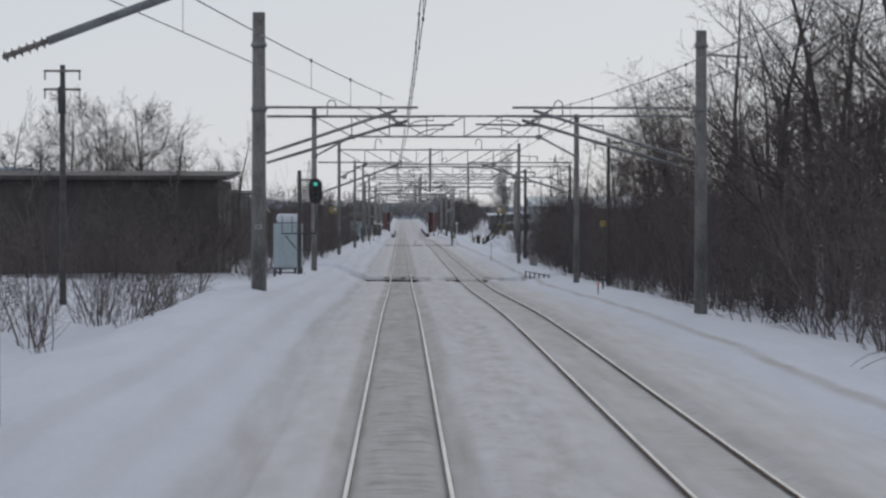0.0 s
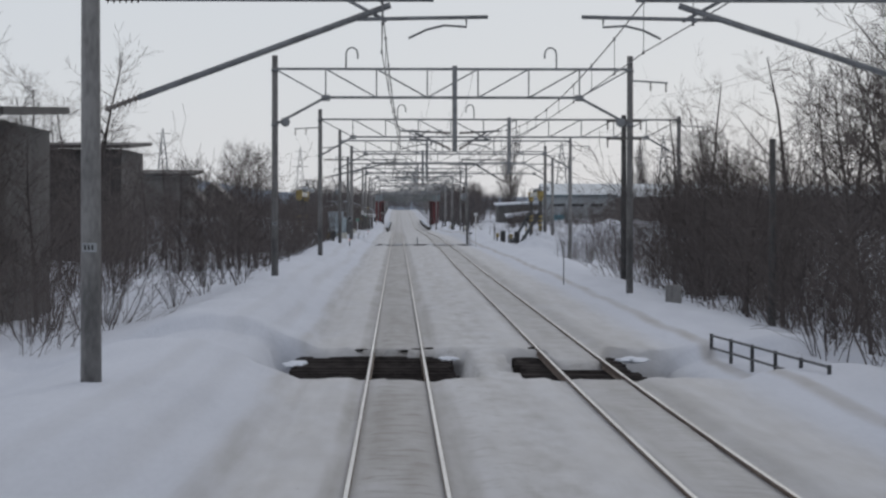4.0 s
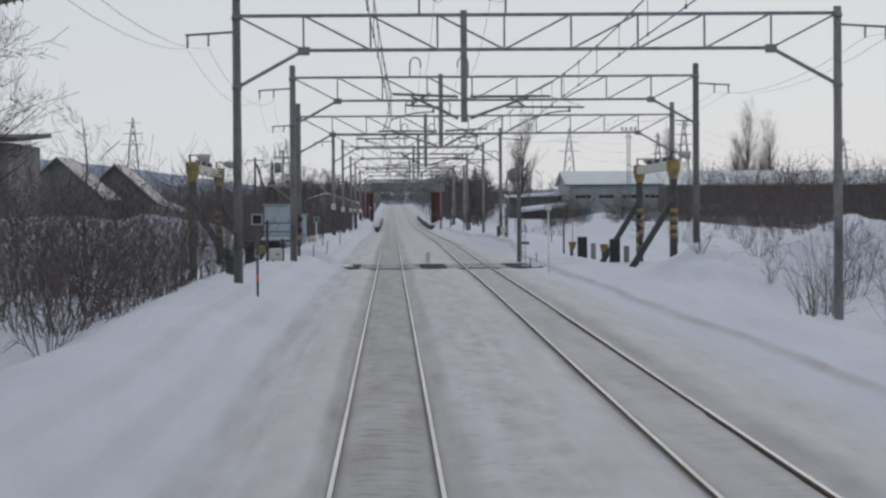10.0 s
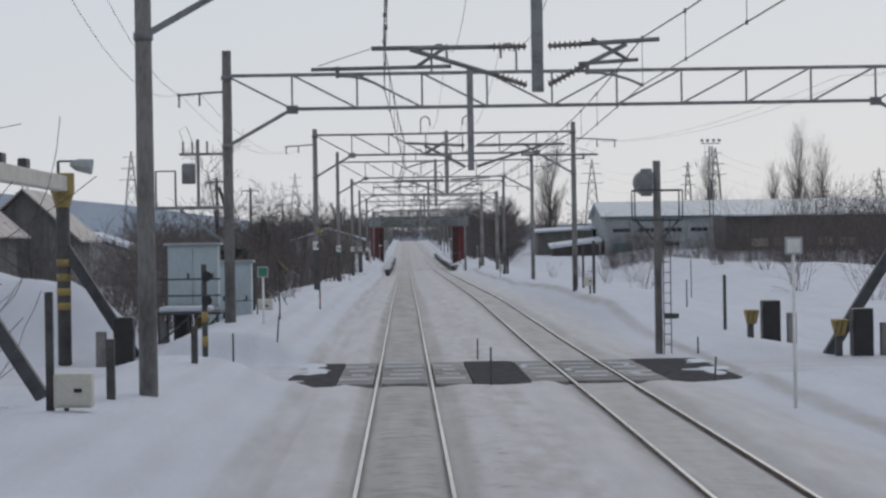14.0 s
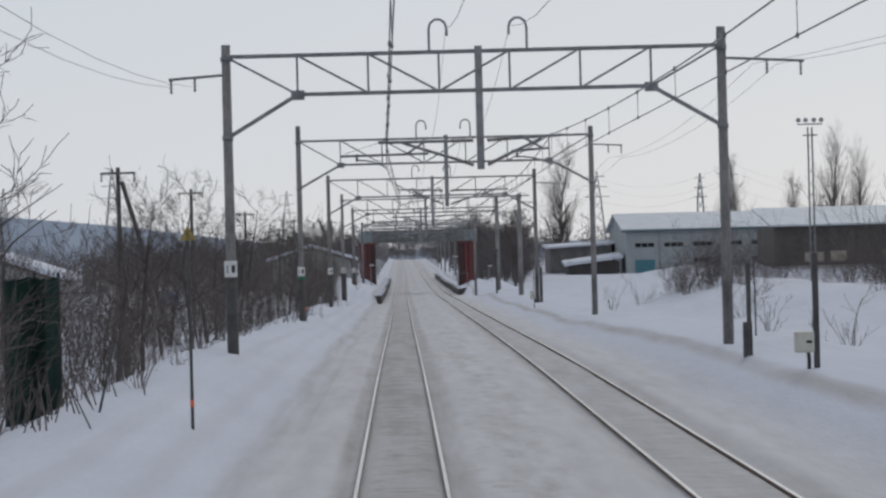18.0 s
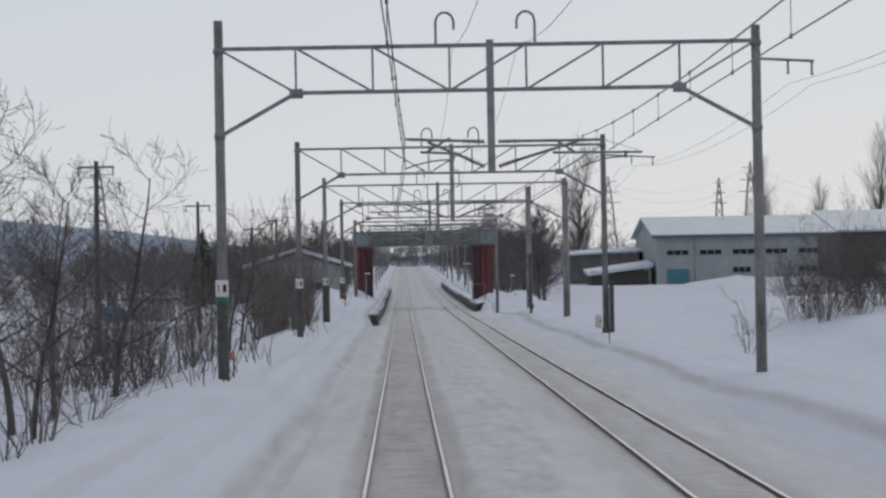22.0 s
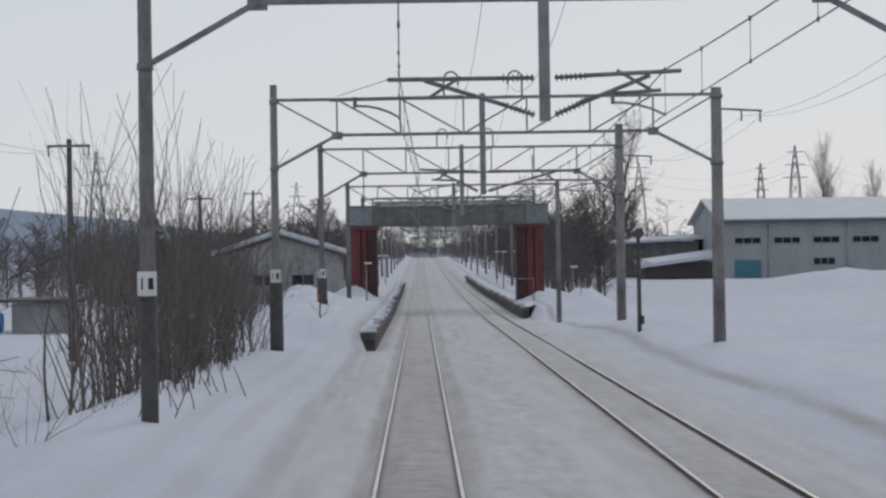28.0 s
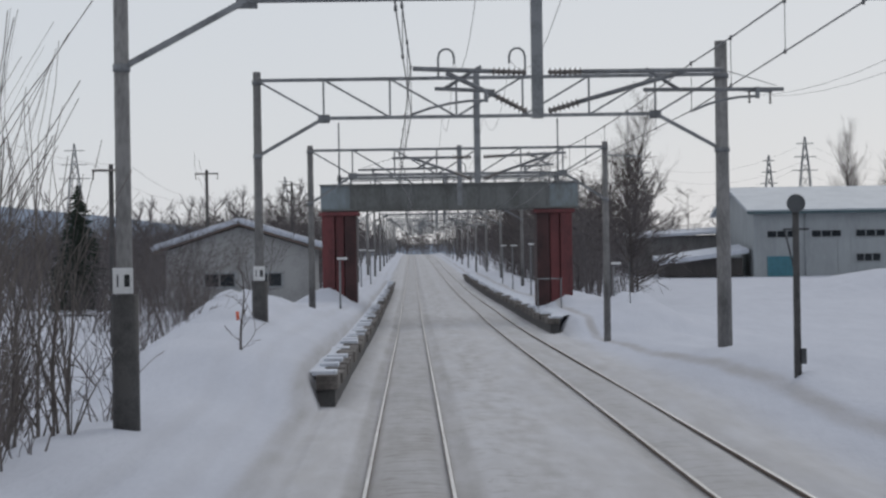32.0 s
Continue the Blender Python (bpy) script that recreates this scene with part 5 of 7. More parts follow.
def equipment_cabinets():
    """Two signalling cabinets behind the portal's pole, one on a snowy stand."""
    z = rail_z(308)
    c = thing("equipment_cabinet", "pale grey-blue equipment cabinet on a steel stand", "cabinet", "equipment cabinets", at=pose(0, 0, z))
    bm = bmesh.new()
    block(bm, -6.6, 306, 1.15, -5.2, 306.9, 2.88, 0.02)
    body = part("body", bm, CABINET, c)
    for k in (0, 1):
        bm = bmesh.new()
        block(bm, -6.56 + k * 0.68, 305.975, 1.2, -5.92 + k * 0.68, 305.998, 2.8, 0.006)
        d = part("door", bm, CABINET, body)
        bm = bmesh.new()
        block(bm, -6.05 + k * 0.68, 305.94, 1.95, -6.0 + k * 0.68, 305.974, 2.1, 0.006)
        part("handle", bm, BLACK, d)
    bm = bmesh.new()
    block(bm, -6.7, 305.9, 2.88, -5.1, 307.0, 2.95, 0.01)
    part("roof", bm, PALE_STEEL, c)
    bm = bmesh.new()
    block(bm, -6.8, 304.2, 0.98, -5.0, 307.1, 1.05)
    part("stand_deck", bm, DARK_STEEL, c)
    bm = bmesh.new()
    block(bm, -6.7, 304.3, 1.05, -5.3, 305.8, 1.2, 0.06)
    part("snow_layer", bm, SNOW_CAP, c, "layer of snow on the stand")
    for x in (-6.7, -5.9, -5.1):
        for y in (304.3, 306.9):
            bm = bmesh.new()
            bar(bm, (x, y, -0.4), (x, y, 1.0), 0.07, 0.07)
            part("leg", bm, DARK_STEEL, c)
    for x in (-6.7, -5.9):
        bm = bmesh.new()
        bar(bm, (x, 304.3, 0.2), (x + 0.8, 304.3, 0.9), 0.05, 0.05, (0, 1, 0))
        part("brace", bm, DARK_STEEL, c)
    for z_ in (1.5, 1.95):
        bm = bmesh.new()
        tube(bm, [(-6.8, 304.25, z_), (-5.0, 304.25, z_)], 0.025, 6)
        part("hand_rail", bm, DARK_STEEL, c)
    c = thing("equipment_cabinet", "pale grey-blue equipment cabinet standing in the snow", "cabinet", "equipment cabinets", at=pose(0, 0, z))
    bm = bmesh.new()
    block(bm, -6.05, 311.4, 0.1, -4.6, 312.2, 2.34, 0.02)
    body = part("body", bm, CABINET, c)
    for k in (0, 1):
        bm = bmesh.new()
        block(bm, -6.0 + k * 0.68, 311.375, 0.35, -5.35 + k * 0.68, 311.398, 2.25, 0.006)
        d = part("door", bm, CABINET, body)
        bm = bmesh.new()
        block(bm, -5.45 + k * 0.68, 311.34, 1.2, -5.4 + k * 0.68, 311.374, 1.35, 0.006)
        part("handle", bm, BLACK, d)
    bm = bmesh.new()
    block(bm, -6.12, 311.3, 2.34, -4.52, 312.3, 2.42, 0.01)
    part("roof", bm, PALE_STEEL, c)
    bm = bmesh.new()
    tube(bm, [(-5.2, 310.9, 0.2), (-5.2, 310.9, 1.2), (-4.4, 310.9, 1.2), (-4.4, 310.9, 0.2)], 0.025, 6)
    part("guard_rail", bm, DARK_STEEL, c)


equipment_cabinets()


def transformer_mount():
    """Transformer, insulators and deck between the portal's pole and a thin steel post."""
    t = thing("pole_transformer", "grey transformer with insulators on a deck beside a pole", "transformer", at=pose(-5.5, 303.5, rail_z(303.5)))
    bm = bmesh.new()
    bar(bm, (0, 0, 3.9), (0, 0, 5.75), 0.08, 0.08)
    part("post", bm, STEEL, t)
    bm = bmesh.new()
    bar(bm, (-1.2, 0, 3.9), (0.85, 0, 3.9), 0.09, 0.09, (0, 1, 0))
    part("deck_beam", bm, STEEL, t)
    bm = bmesh.new()
    bar(bm, (-0.5, 0, 3.85), (0.75, 0, 2.9), 0.08, 0.08, (0, 1, 0))
    part("strut", bm, STEEL, t)
    bm = bmesh.new()
    bar(bm, (-0.5, 0, 5.35), (0.75, 0, 5.35), 0.07, 0.07, (0, 1, 0))
    part("crossarm", bm, STEEL, t)
    bm = bmesh.new()
    lathe(bm, (-0.26, 0, 4.55), (-0.26, 0, 5.1), [(0, 0.17), (0.05, 0.19), (0.9, 0.19), (1, 0.15)], 14)
    part("tank", bm, STEEL, t)
    for x in (-0.4, -0.15, 0.25):
        bm = bmesh.new()
        insulator(bm, (x, 0, 5.38), (x, 0, 5.7), 0.05, 4)
        part("insulator", bm, PORCELAIN, t)
    bm = bmesh.new()
    tube(bm, [(-0.4, 0, 5.7), (-0.5, 0, 6.0), (-0.3, 0, 6.1), (-0.15, 0, 5.7)], 0.01, 4)
    part("jumper_wire", bm, WIRE, t)
    bm = bmesh.new()
    prism(bm, (-1.15, 0, 3.9), (-1.15, 0, 4.9), 0.03, n=6)
    prism(bm, (-0.62, 0, 3.9), (-0.62, 0, 4.9), 0.03, n=6)
    bar(bm, (-1.15, 0, 4.9), (-0.62, 0, 4.9), 0.04, 0.04)
    part("switch_frame", bm, STEEL, t)


transformer_mount()
bm = bmesh.new()
bar(bm, (0, 0, 0), (0, 0, 2.4), 0.04, 0.04)
y_post = thing("diagonal_marker", "thin post carrying a slanted yellow and black plate", "sign", at=pose(-3.6, 308.4, rail_z(308)))
part("post", bm, TAR, y_post)
bm = bmesh.new()
bar(bm, (-0.02, -0.04, 2.4), (0.26, -0.04, 2.1), 0.02, 0.09, (0, 1, 0))
part("plate", bm, YELLOW, y_post)
bm = bmesh.new()
bar(bm, (-0.08, -0.045, 2.34), (0.2, -0.045, 2.04), 0.02, 0.05, (0, 1, 0))
part("dark_edge", bm, BLACK, y_post)


def short_post(x, y, h, w=0.11):
    bm = bmesh.new()
    block(bm, -w / 2, -w / 2, -0.6, w / 2, w / 2, h, 0.012)
    solid("timber_post", bm, TAR, "short dark timber post in the snow", "post", "lineside posts", at=on_snow(x, y))


for x, y, h, w in ((-4.75, 248, 0.75, 0.13), (-4.6, 247.4, 0.55, 0.12), (-4.15, 271.2, 0.85, 0.12), (-3.95, 283.0, 0.7, 0.12), (7.95, 346.8, 1.9, 0.1), (9.35, 308.6, 1.6, 0.09), (7.25, 342, 0.7, 0.18)):
    short_post(x, y, h, w)


def platform(edge, sign, y0, y1, depth=0.48):
    """A low platform: coping slabs that overhang a row of supports, under snow."""
    p = thing("station_platform", "low station platform with worn coping slabs under snow", "platform", "station platforms", "structure", pose(0, 0, 0))
    n = int((y1 - y0) / 2.3)
    far = sign > 0
    for i in range(n):
        y = y0 + i * (y1 - y0) / n
        z = rail_z(y) + 0.62
        e = edge
        if i < 120:
            bm = bmesh.new()
            jig = random.uniform(-0.03, 0.03)
            block(bm, *sorted((e + jig, e + sign * depth))[:1], y + 0.04, z - 0.26 + random.uniform(-0.03, 0.02), sorted((e + jig, e + sign * depth))[1], y + 1.75, z + random.uniform(-0.04, 0.03), 0.02)
            part("coping_slab", bm, OLD_CONCRETE, p)
            if random.random() < 0.5:
                bm = bmesh.new()
                a, b = sorted((e + sign * random.uniform(0.06, 0.26), e + sign * (depth + 0.1)))
                block(bm, a, y + random.uniform(0.3, 0.7), z - 0.02, b, y + random.uniform(1.2, 1.7), z + random.uniform(0.04, 0.1), 0.03)
                part("snow_patch", bm, SNOW_CAP, p)
            if i % 2 == 0:
                bm = bmesh.new()
                bar(bm, (e + sign * 0.2, y + 0.5, z - 1.1), (e + sign * 0.2, y + 0.5, z - 0.2), 0.16, 0.2)
                part("support", bm, OLD_CONCRETE, p)
    bm = bmesh.new()
    for i in range(int((y1 - y0) / 6)):
        y = y0 + 6 * i
        a, b = sorted((edge + sign * 0.09, edge + sign * 0.47))
        block(bm, a, y + 0.2, rail_z(y) - 0.6, b, y + 6.2, rail_z(y) + 0.38)
    part("retaining_wall", bm, TAR, p)
    xs_ = [edge + sign * v for v in (depth - 0.06, 0.6, 0.8, 1.0)]
    xs_.sort()
    ys_ = [y0 + 1.6 + k * (y1 - y0 - 2.0) / 90 for k in range(91)]
    verts = [(x, y, rail_z(y) + 0.62 + 0.12 * smooth(0.5, 1.2, abs(x - edge)) + 0.06 * noise.noise((x, y * 0.4, 1))) for y in ys_ for x in xs_]
    w = len(xs_)
    me = bpy.data.meshes.new("snow_cover")
    me.from_pydata(verts, [], [(j * w + i, j * w + i + 1, (j + 1) * w + i + 1, (j + 1) * w + i) for j in range(90) for i in range(w - 1)])
    me.materials.append(SNOW_CAP)
    part("snow_cover", me, None, p, "snow lying on the platform")


OLD_CONCRETE = material("stained_old_concrete", (0.155, 0.14, 0.128), (0.062, 0.055, 0.05), 2.5, 0.9, 0.0, 0.35, vary=0.25)
platform(-1.45, -1, 489.0, 667.0)
platform(5.62, 1, 540.0, 711.0)


def overbridge():
    """The girder bridge over the line on two red piers, with its railings."""
    b = thing("girder_overbridge", "steel girder footbridge on two faded red piers", "bridge", at=pose(0, 562, rail_z(562)))
    for x0, x1 in ((-4.35, -2.65), (6.3, 8.05)):
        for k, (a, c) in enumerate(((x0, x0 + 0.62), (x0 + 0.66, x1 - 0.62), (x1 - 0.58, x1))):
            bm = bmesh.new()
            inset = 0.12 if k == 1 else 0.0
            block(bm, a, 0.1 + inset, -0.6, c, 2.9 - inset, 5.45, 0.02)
            # the column nearest the tracks is a darker red-brown
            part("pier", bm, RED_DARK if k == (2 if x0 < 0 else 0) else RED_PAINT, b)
        bm = bmesh.new()
        block(bm, x0 - 0.15, 0.0, 5.3, x1 + 0.15, 3.0, 5.5, 0.03)
        part("bearing_shelf", bm, RED_PAINT, b)
    for y in (0.15, 2.75):
        edges = [-4.4, -2.9] + [-2.9 + 1.62 * k for k in range(1, 6)] + [6.9, 8.4]
        for i, (a, c) in enumerate(zip(edges, edges[1:])):
            bm = bmesh.new()
            block(bm, a, y - 0.03, 5.62, c - 0.01, y + 0.03, 6.8, 0.01)
            part("web_panel", bm, GIRDER_BLUE if i in (0, len(edges) - 2) else GIRDER_BROWN, b)
        for z in (5.58, 6.82):
            bm = bmesh.new()
            block(bm, -4.45, y - 0.16, z - 0.04, 8.45, y + 0.16, z + 0.04, 0.01)
            part("flange", bm, GIRDER_BROWN, b)
        for x in edges[1:-1]:
            bm = bmesh.new()
            block(bm, x - 0.05, y - 0.12, 5.6, x + 0.05, y - 0.032, 6.8)
            part("stiffener", bm, GIRDER_BROWN, b)
        for k in range(9):
            bm = bmesh.new()
            bar(bm, (-2.9 + k * 1.2, y, 6.8), (-2.9 + k * 1.2, y, 7.35), 0.05, 0.05)
            part("railing_post", bm, STEEL, b)
        for z in (7.1, 7.35):
            bm = bmesh.new()
            tube(bm, [(-2.9, y, z), (6.7, y, z)], 0.03, 6)
            part("railing_bar", bm, STEEL, b)
    bm = bmesh.new()
    block(bm, -4.4, 0.2, 6.1, 8.4, 2.7, 6.25)
    part("deck", bm, DARK_STEEL, b)
    for x, h in ((-3.45, 9.9), (7.4, 10.0)):
        bm = bmesh.new()
        prism(bm, (x, 0.1, 6.8), (x, 0.1, h), 0.04, n=6)
        part("wire_mast", bm, STEEL, b)


overbridge()


def station_frame():
    """The goalpost frame and small boards beside the far platform."""
    f = thing("board_frame", "plain white metal frame for a board beside the platform", "sign frame", at=pose(6.9, 556, rail_z(556)))
    for a, c in (((-0.9, 0, 0), (-0.9, 0, 2.1)), ((0.2, 0, 0), (0.2, 0, 2.1)), ((-0.95, 0, 2.1), (0.25, 0, 2.1))):
        bm = bmesh.new()
        bar(bm, a, c, 0.06, 0.06, (0, 1, 0))
        part("frame_tube", bm, STEEL, f)


station_frame()
for x, y, h in ((-3.0, 545, 2.6), (-3.2, 600, 3.0), (-3.0, 625, 3.0), (7.3, 590, 3.2), (7.2, 615, 3.2), (-3.1, 575, 2.2), (7.4, 640, 3.2), (9.2, 551, 2.2)):
    lamp = thing("platform_lamp", "slim platform lamp post with a small pale head", "lamp post", "platform lamps", at=pose(x, y, rail_z(y) + 0.6))
    bm = bmesh.new()
    prism(bm, (0, 0, -0.6), (0, 0, h), 0.05, 0.035, 8)
    part("post", bm, STEEL, lamp)
    bm = bmesh.new()
    block(bm, -0.12, -0.06, h - 0.05, 0.32, 0.06, h + 0.05, 0.015)
    part("head", bm, WHITE, lamp)

# ---- buildings and distance ----
def window(parent, x, y, z, w, h, panes=2):
    win = new("window")
    win.parent = parent
    bm = bmesh.new()
    for a, b in (((x, y - 0.05, z), (x + w, y - 0.05, z)), ((x, y - 0.05, z + h), (x + w, y - 0.05, z + h)), ((x, y - 0.05, z), (x, y - 0.05, z + h)), ((x + w, y - 0.05, z), (x + w, y - 0.05, z + h))):
        bar(bm, a, b, 0.1, 0.12, (0, 1, 0))
    part("frame", bm, PALE_STEEL, win)
    for i in range(panes):
        bm = bmesh.new()
        block(bm, x + 0.06 + i * w / panes, y - 0.06, z + 0.06, x + (i + 1) * w / panes - 0.06, y - 0.02, z + h - 0.06)
        part("pane", bm, GLASS, win)


def factory():
    f = thing("factory_hall", "long pale grey factory hall with a snowy pitched roof", "factory", at=pose(0, 722, rail_z(722)))
    bm = bmesh.new()
    v = [bm.verts.new((x, y, z)) for x in (38.9, 86.0) for y, z in ((0, -1), (0, 7.05), (17, 9.9), (34, 7.05), (34, -1))]
    for q in ((0, 1, 2, 3, 4), (9, 8, 7, 6, 5), (0, 5, 6, 1), (1, 6, 7, 2), (2, 7, 8, 3), (3, 8, 9, 4)):
        bm.faces.new([v[i] for i in q])
    part("wall", bm, WALL_PALE, f)
    for y0, y1 in ((-0.9, 17.1), (34.9, 16.9)):
        bm = bmesh.new()
        bar(bm, (62.4, y0, 7.05), (62.4, y1, 10.08), 48.6, 0.3)
        part("roof", bm, ROOF_PALE, f)
    bm = bmesh.new()
    block(bm, 38.1, -1.05, 6.72, 86.7, -0.86, 7.0)
    part("fascia", bm, TEAL_DARK, f)
    for k in range(9):
        window(f, 40.4 + k * 5.05, 0, 4.0, 3.4, 0.82, 3)
    for k in (2, 4, 5, 7):
        window(f, 40.4 + k * 5.05, 0, 1.2, 2.8, 0.9, 3)
    bm = bmesh.new()
    block(bm, 40.4, -0.14, -0.4, 43.8, -0.02, 1.9, 0.02)
    sh = part("shutter", bm, BLUE, f, "teal roller shutter")
    for k in range(9):
        bm = bmesh.new()
        block(bm, 40.42, -0.17, -0.3 + k * 0.25, 43.78, -0.145, -0.27 + k * 0.25)
        part("slat_edge", bm, TEAL_DARK, sh)
    for k in range(31):
        bm = bmesh.new()
        block(bm, 39.4 + k * 1.5, -0.035, 0.0, 39.44 + k * 1.5, 0.0, 6.9)
        part("cladding_seam", bm, PALE_STEEL, f)
    for k in range(5):
        bm = bmesh.new()
        prism(bm, (44.7 + k * 10.1, -0.1, -0.5), (44.7 + k * 10.1, -0.1, 6.8), 0.07, n=8)
        part("downpipe", bm, PALE_STEEL, f)


TEAL_DARK = material("faded_teal_trim", (0.07, 0.12, 0.13), (0.04, 0.07, 0.08), 1.0, 0.6)
factory()


WALL_DULL = material("dull_stained_stucco", (0.19, 0.185, 0.18), (0.11, 0.107, 0.104), 0.7, 0.85, 0.0, 0.15, stretch=(1, 1, 0.3))
ROOF_GREY = material("weathered_grey_sheet_roof", (0.450, 0.413, 0.392), (0.290, 0.261, 0.246), 0.9, 0.65, 0.0, 0.1, stretch=(0.4, 1, 1))
WALL_BROWN = material("weathered_brown_cladding", (0.085, 0.075, 0.072), (0.05, 0.045, 0.044), 0.6, 0.75, 0.0, 0.1, stretch=(1, 1, 0.3))


def shed(name, label, x0, x1, y, y1, h, wall, roof, low=None, rise=0.58, tilt=0.0, thick=0.24):
    s = thing(name, label, "shed", at=pose(0, y, rail_z(y) - 0.3))
    bm = bmesh.new()
    block(bm, x0, 0, 0, x1, y1 - y, h)
    part("wall", bm, wall, s)
    bm = bmesh.new()
    bar(bm, ((x0 + x1) / 2, -0.7, h + 0.12), ((x0 + x1) / 2, y1 - y + 0.5, h + 0.12 + rise), x1 - x0 + 1.2, thick)
    for v in bm.verts:
        v.co.z += tilt * (v.co.x - (x0 + x1) / 2) / ((x1 - x0) / 2)
    part("roof", bm, roof, s)
    if low:
        n = int((x1 - x0) / 3.4)
        for k in range(n):
            bm = bmesh.new()
            hi = random.uniform(0.0, 0.3)
            block(bm, x0 + 0.6 + k * 3.4, -0.12, 2.2, x0 + 2.6 + k * 3.4 + 3 * hi, -0.02, 3.6 - hi, 0.02)
            part("panel", bm, low if k % 3 else wall, s)
        bm = bmesh.new()
        block(bm, x0, -0.25, 0, x1, -0.14, 1.7, 0.02)
        part("plinth", bm, WALL_GREY, s)
    return s


dark_shed = shed("dark_shed", "long dark brown shed with faded beige panels and snowy roof", 49.3, 116.0, 620, 636, 6.9, WALL_BROWN, ROOF_PALE, BEIGE, 2.6)
shed("low_store", "low grey store with thick snow on its sloping roof", 27.0, 38.3, 744, 758, 4.7, WALL_DULL, SNOW_CAP, tilt=0.25, thick=0.32)
shed("lean_to_shed", "small dark lean-to with a snowy roof", 29.0, 37.9, 724, 732, 2.1, WALL_DARK, SNOW_CAP, tilt=0.55, thick=0.5)
shed("flat_roof_building", "dark flat-roofed building behind bare trees", -46, -11.6, 137, 150, 6.1, WALL_DARK, WALL_DARK)
shed("flat_roof_building", "dark flat-roofed building with a deep overhang", -38, -18.2, 232, 246, 7.4, WALL_DARK, WALL_DARK)
shed("flat_roof_building", "dark weathered flat-roofed building behind bare shrubs", -36, -20.0, 306, 318, 6.6, WALL_DULL, WALL_DARK)


def house(name, label, x0, x1, y, depth, eave, ridge, wall, roof, snowy, across=True):
    h = thing(name, label, "house", "houses near the line", at=pose(0, y, rail_z(y)))
    xm = (x0 + x1) / 2
    bm = bmesh.new()
    v = [bm.verts.new((x, yy, z)) for yy in (0, depth) for x, z in ((x0, -0.8), (x1, -0.8), (x1, eave), (xm, ridge), (x0, eave))]
    bm.faces.new(v[:5])
    bm.faces.new(v[9:4:-1])
    for i in range(5):
        j = (i + 1) % 5
        bm.faces.new((v[i], v[i + 5], v[j + 5], v[j]))
    part("wall", bm, wall, h)
    run = (ridge - eave) / (xm - x0)
    for s, xe in ((-1, x0), (1, x1)):
        bm = bmesh.new()
        a = Vector((xm, 0, ridge + 0.1))
        b = Vector((xe + s * 0.8, 0, eave + 0.1 - 0.8 * run))
        for yy0, yy1, up, dn in ((-0.7, depth + 0.7, 0.12, 0.0),):
            q = [bm.verts.new(p + Vector((0, yy, dz))) for dz in (0.0, up) for yy in (yy0, yy1) for p in (a, b)]
            for f in ((0, 1, 3, 2), (4, 6, 7, 5), (0, 4, 5, 1), (2, 3, 7, 6), (0, 2, 6, 4), (1, 5, 7, 3)):
                bm.faces.new([q[i] for i in f])
        rf = part("roof", bm, roof, h)
        if snowy:
            bm = bmesh.new()
            q = [bm.verts.new(p + Vector((0, yy, dz))) for dz in (0.125, 0.5) for yy in (-0.75, depth + 0.6) for p in (a, b + Vector((s * 0.12, 0, 0)))]
            for f in ((0, 1, 3, 2), (4, 6, 7, 5), (0, 4, 5, 1), (2, 3, 7, 6), (0, 2, 6, 4), (1, 5, 7, 3)):
                bm.faces.new([q[i] for i in f])
            bmesh.ops.bevel(bm, geom=bm.edges[:], offset=0.12, segments=2, affect="EDGES")
            part("roof_snow", bm, SNOW_CAP, rf, "thick snow on the roof")
    return h


hs = house("small_house", "small grey house with thick snow on a low gable roof", -15.6, -6.2, 598, 9, 3.7, 5.2, WALL_GREY, ROOF_BROWN, True)
window(hs, -13.2, 0, 1.35, 2.0, 0.9, 2)
window(hs, -10.0, 0, 1.35, 1.8, 0.9, 2)
deckp = thing("wooden_deck", "dark wooden deck railing beside a grey house", "deck", at=pose(0, 597, rail_z(597)))
for k in range(7):
    bm = bmesh.new()
    bar(bm, (-18.2 + k * 0.42, 0, 0.2), (-18.2 + k * 0.42, 0, 1.35), 0.09, 0.09)
    part("baluster", bm, TAR, deckp)
bm = bmesh.new()
bar(bm, (-18.3, 0, 1.35), (-15.6, 0, 1.35), 0.1, 0.1)
part("hand_rail", bm, TAR, deckp)
house("metal_roof_house", "house with a weathered grey-brown metal gable roof", -31.0, -24.5, 384, 11, 4.2, 7.0, WALL_DULL, ROOF_GREY, False)
house("metal_roof_house", "house with a weathered grey-brown metal roof behind shrubs", -27.5, -21.5, 398, 10, 4.0, 6.7, WALL_DULL, ROOF_GREY, False)
house("far_house", "far low house with snow on its roof", -34, -25, 470, 10, 2.6, 4.2, WALL_GREY, ROOF_BROWN, True)
bm = bmesh.new()
lathe(bm, (-22.8, 527, 0.5), (-20.9, 527, 0.45), [(0, 0.45), (0.5, 0.72), (1, 0.5)], 10)
solid("tarpaulin", bm, TARP, "blue tarpaulin over a heap in the snow", "tarpaulin", at=pose(0, 0, rail_z(527)))
shed("garden_shed", "low pale grey garden shed among snow heaps", -20.6, -17.4, 528, 531, 1.7, WALL_GREY, WALL_DARK, rise=0.1, thick=0.12)


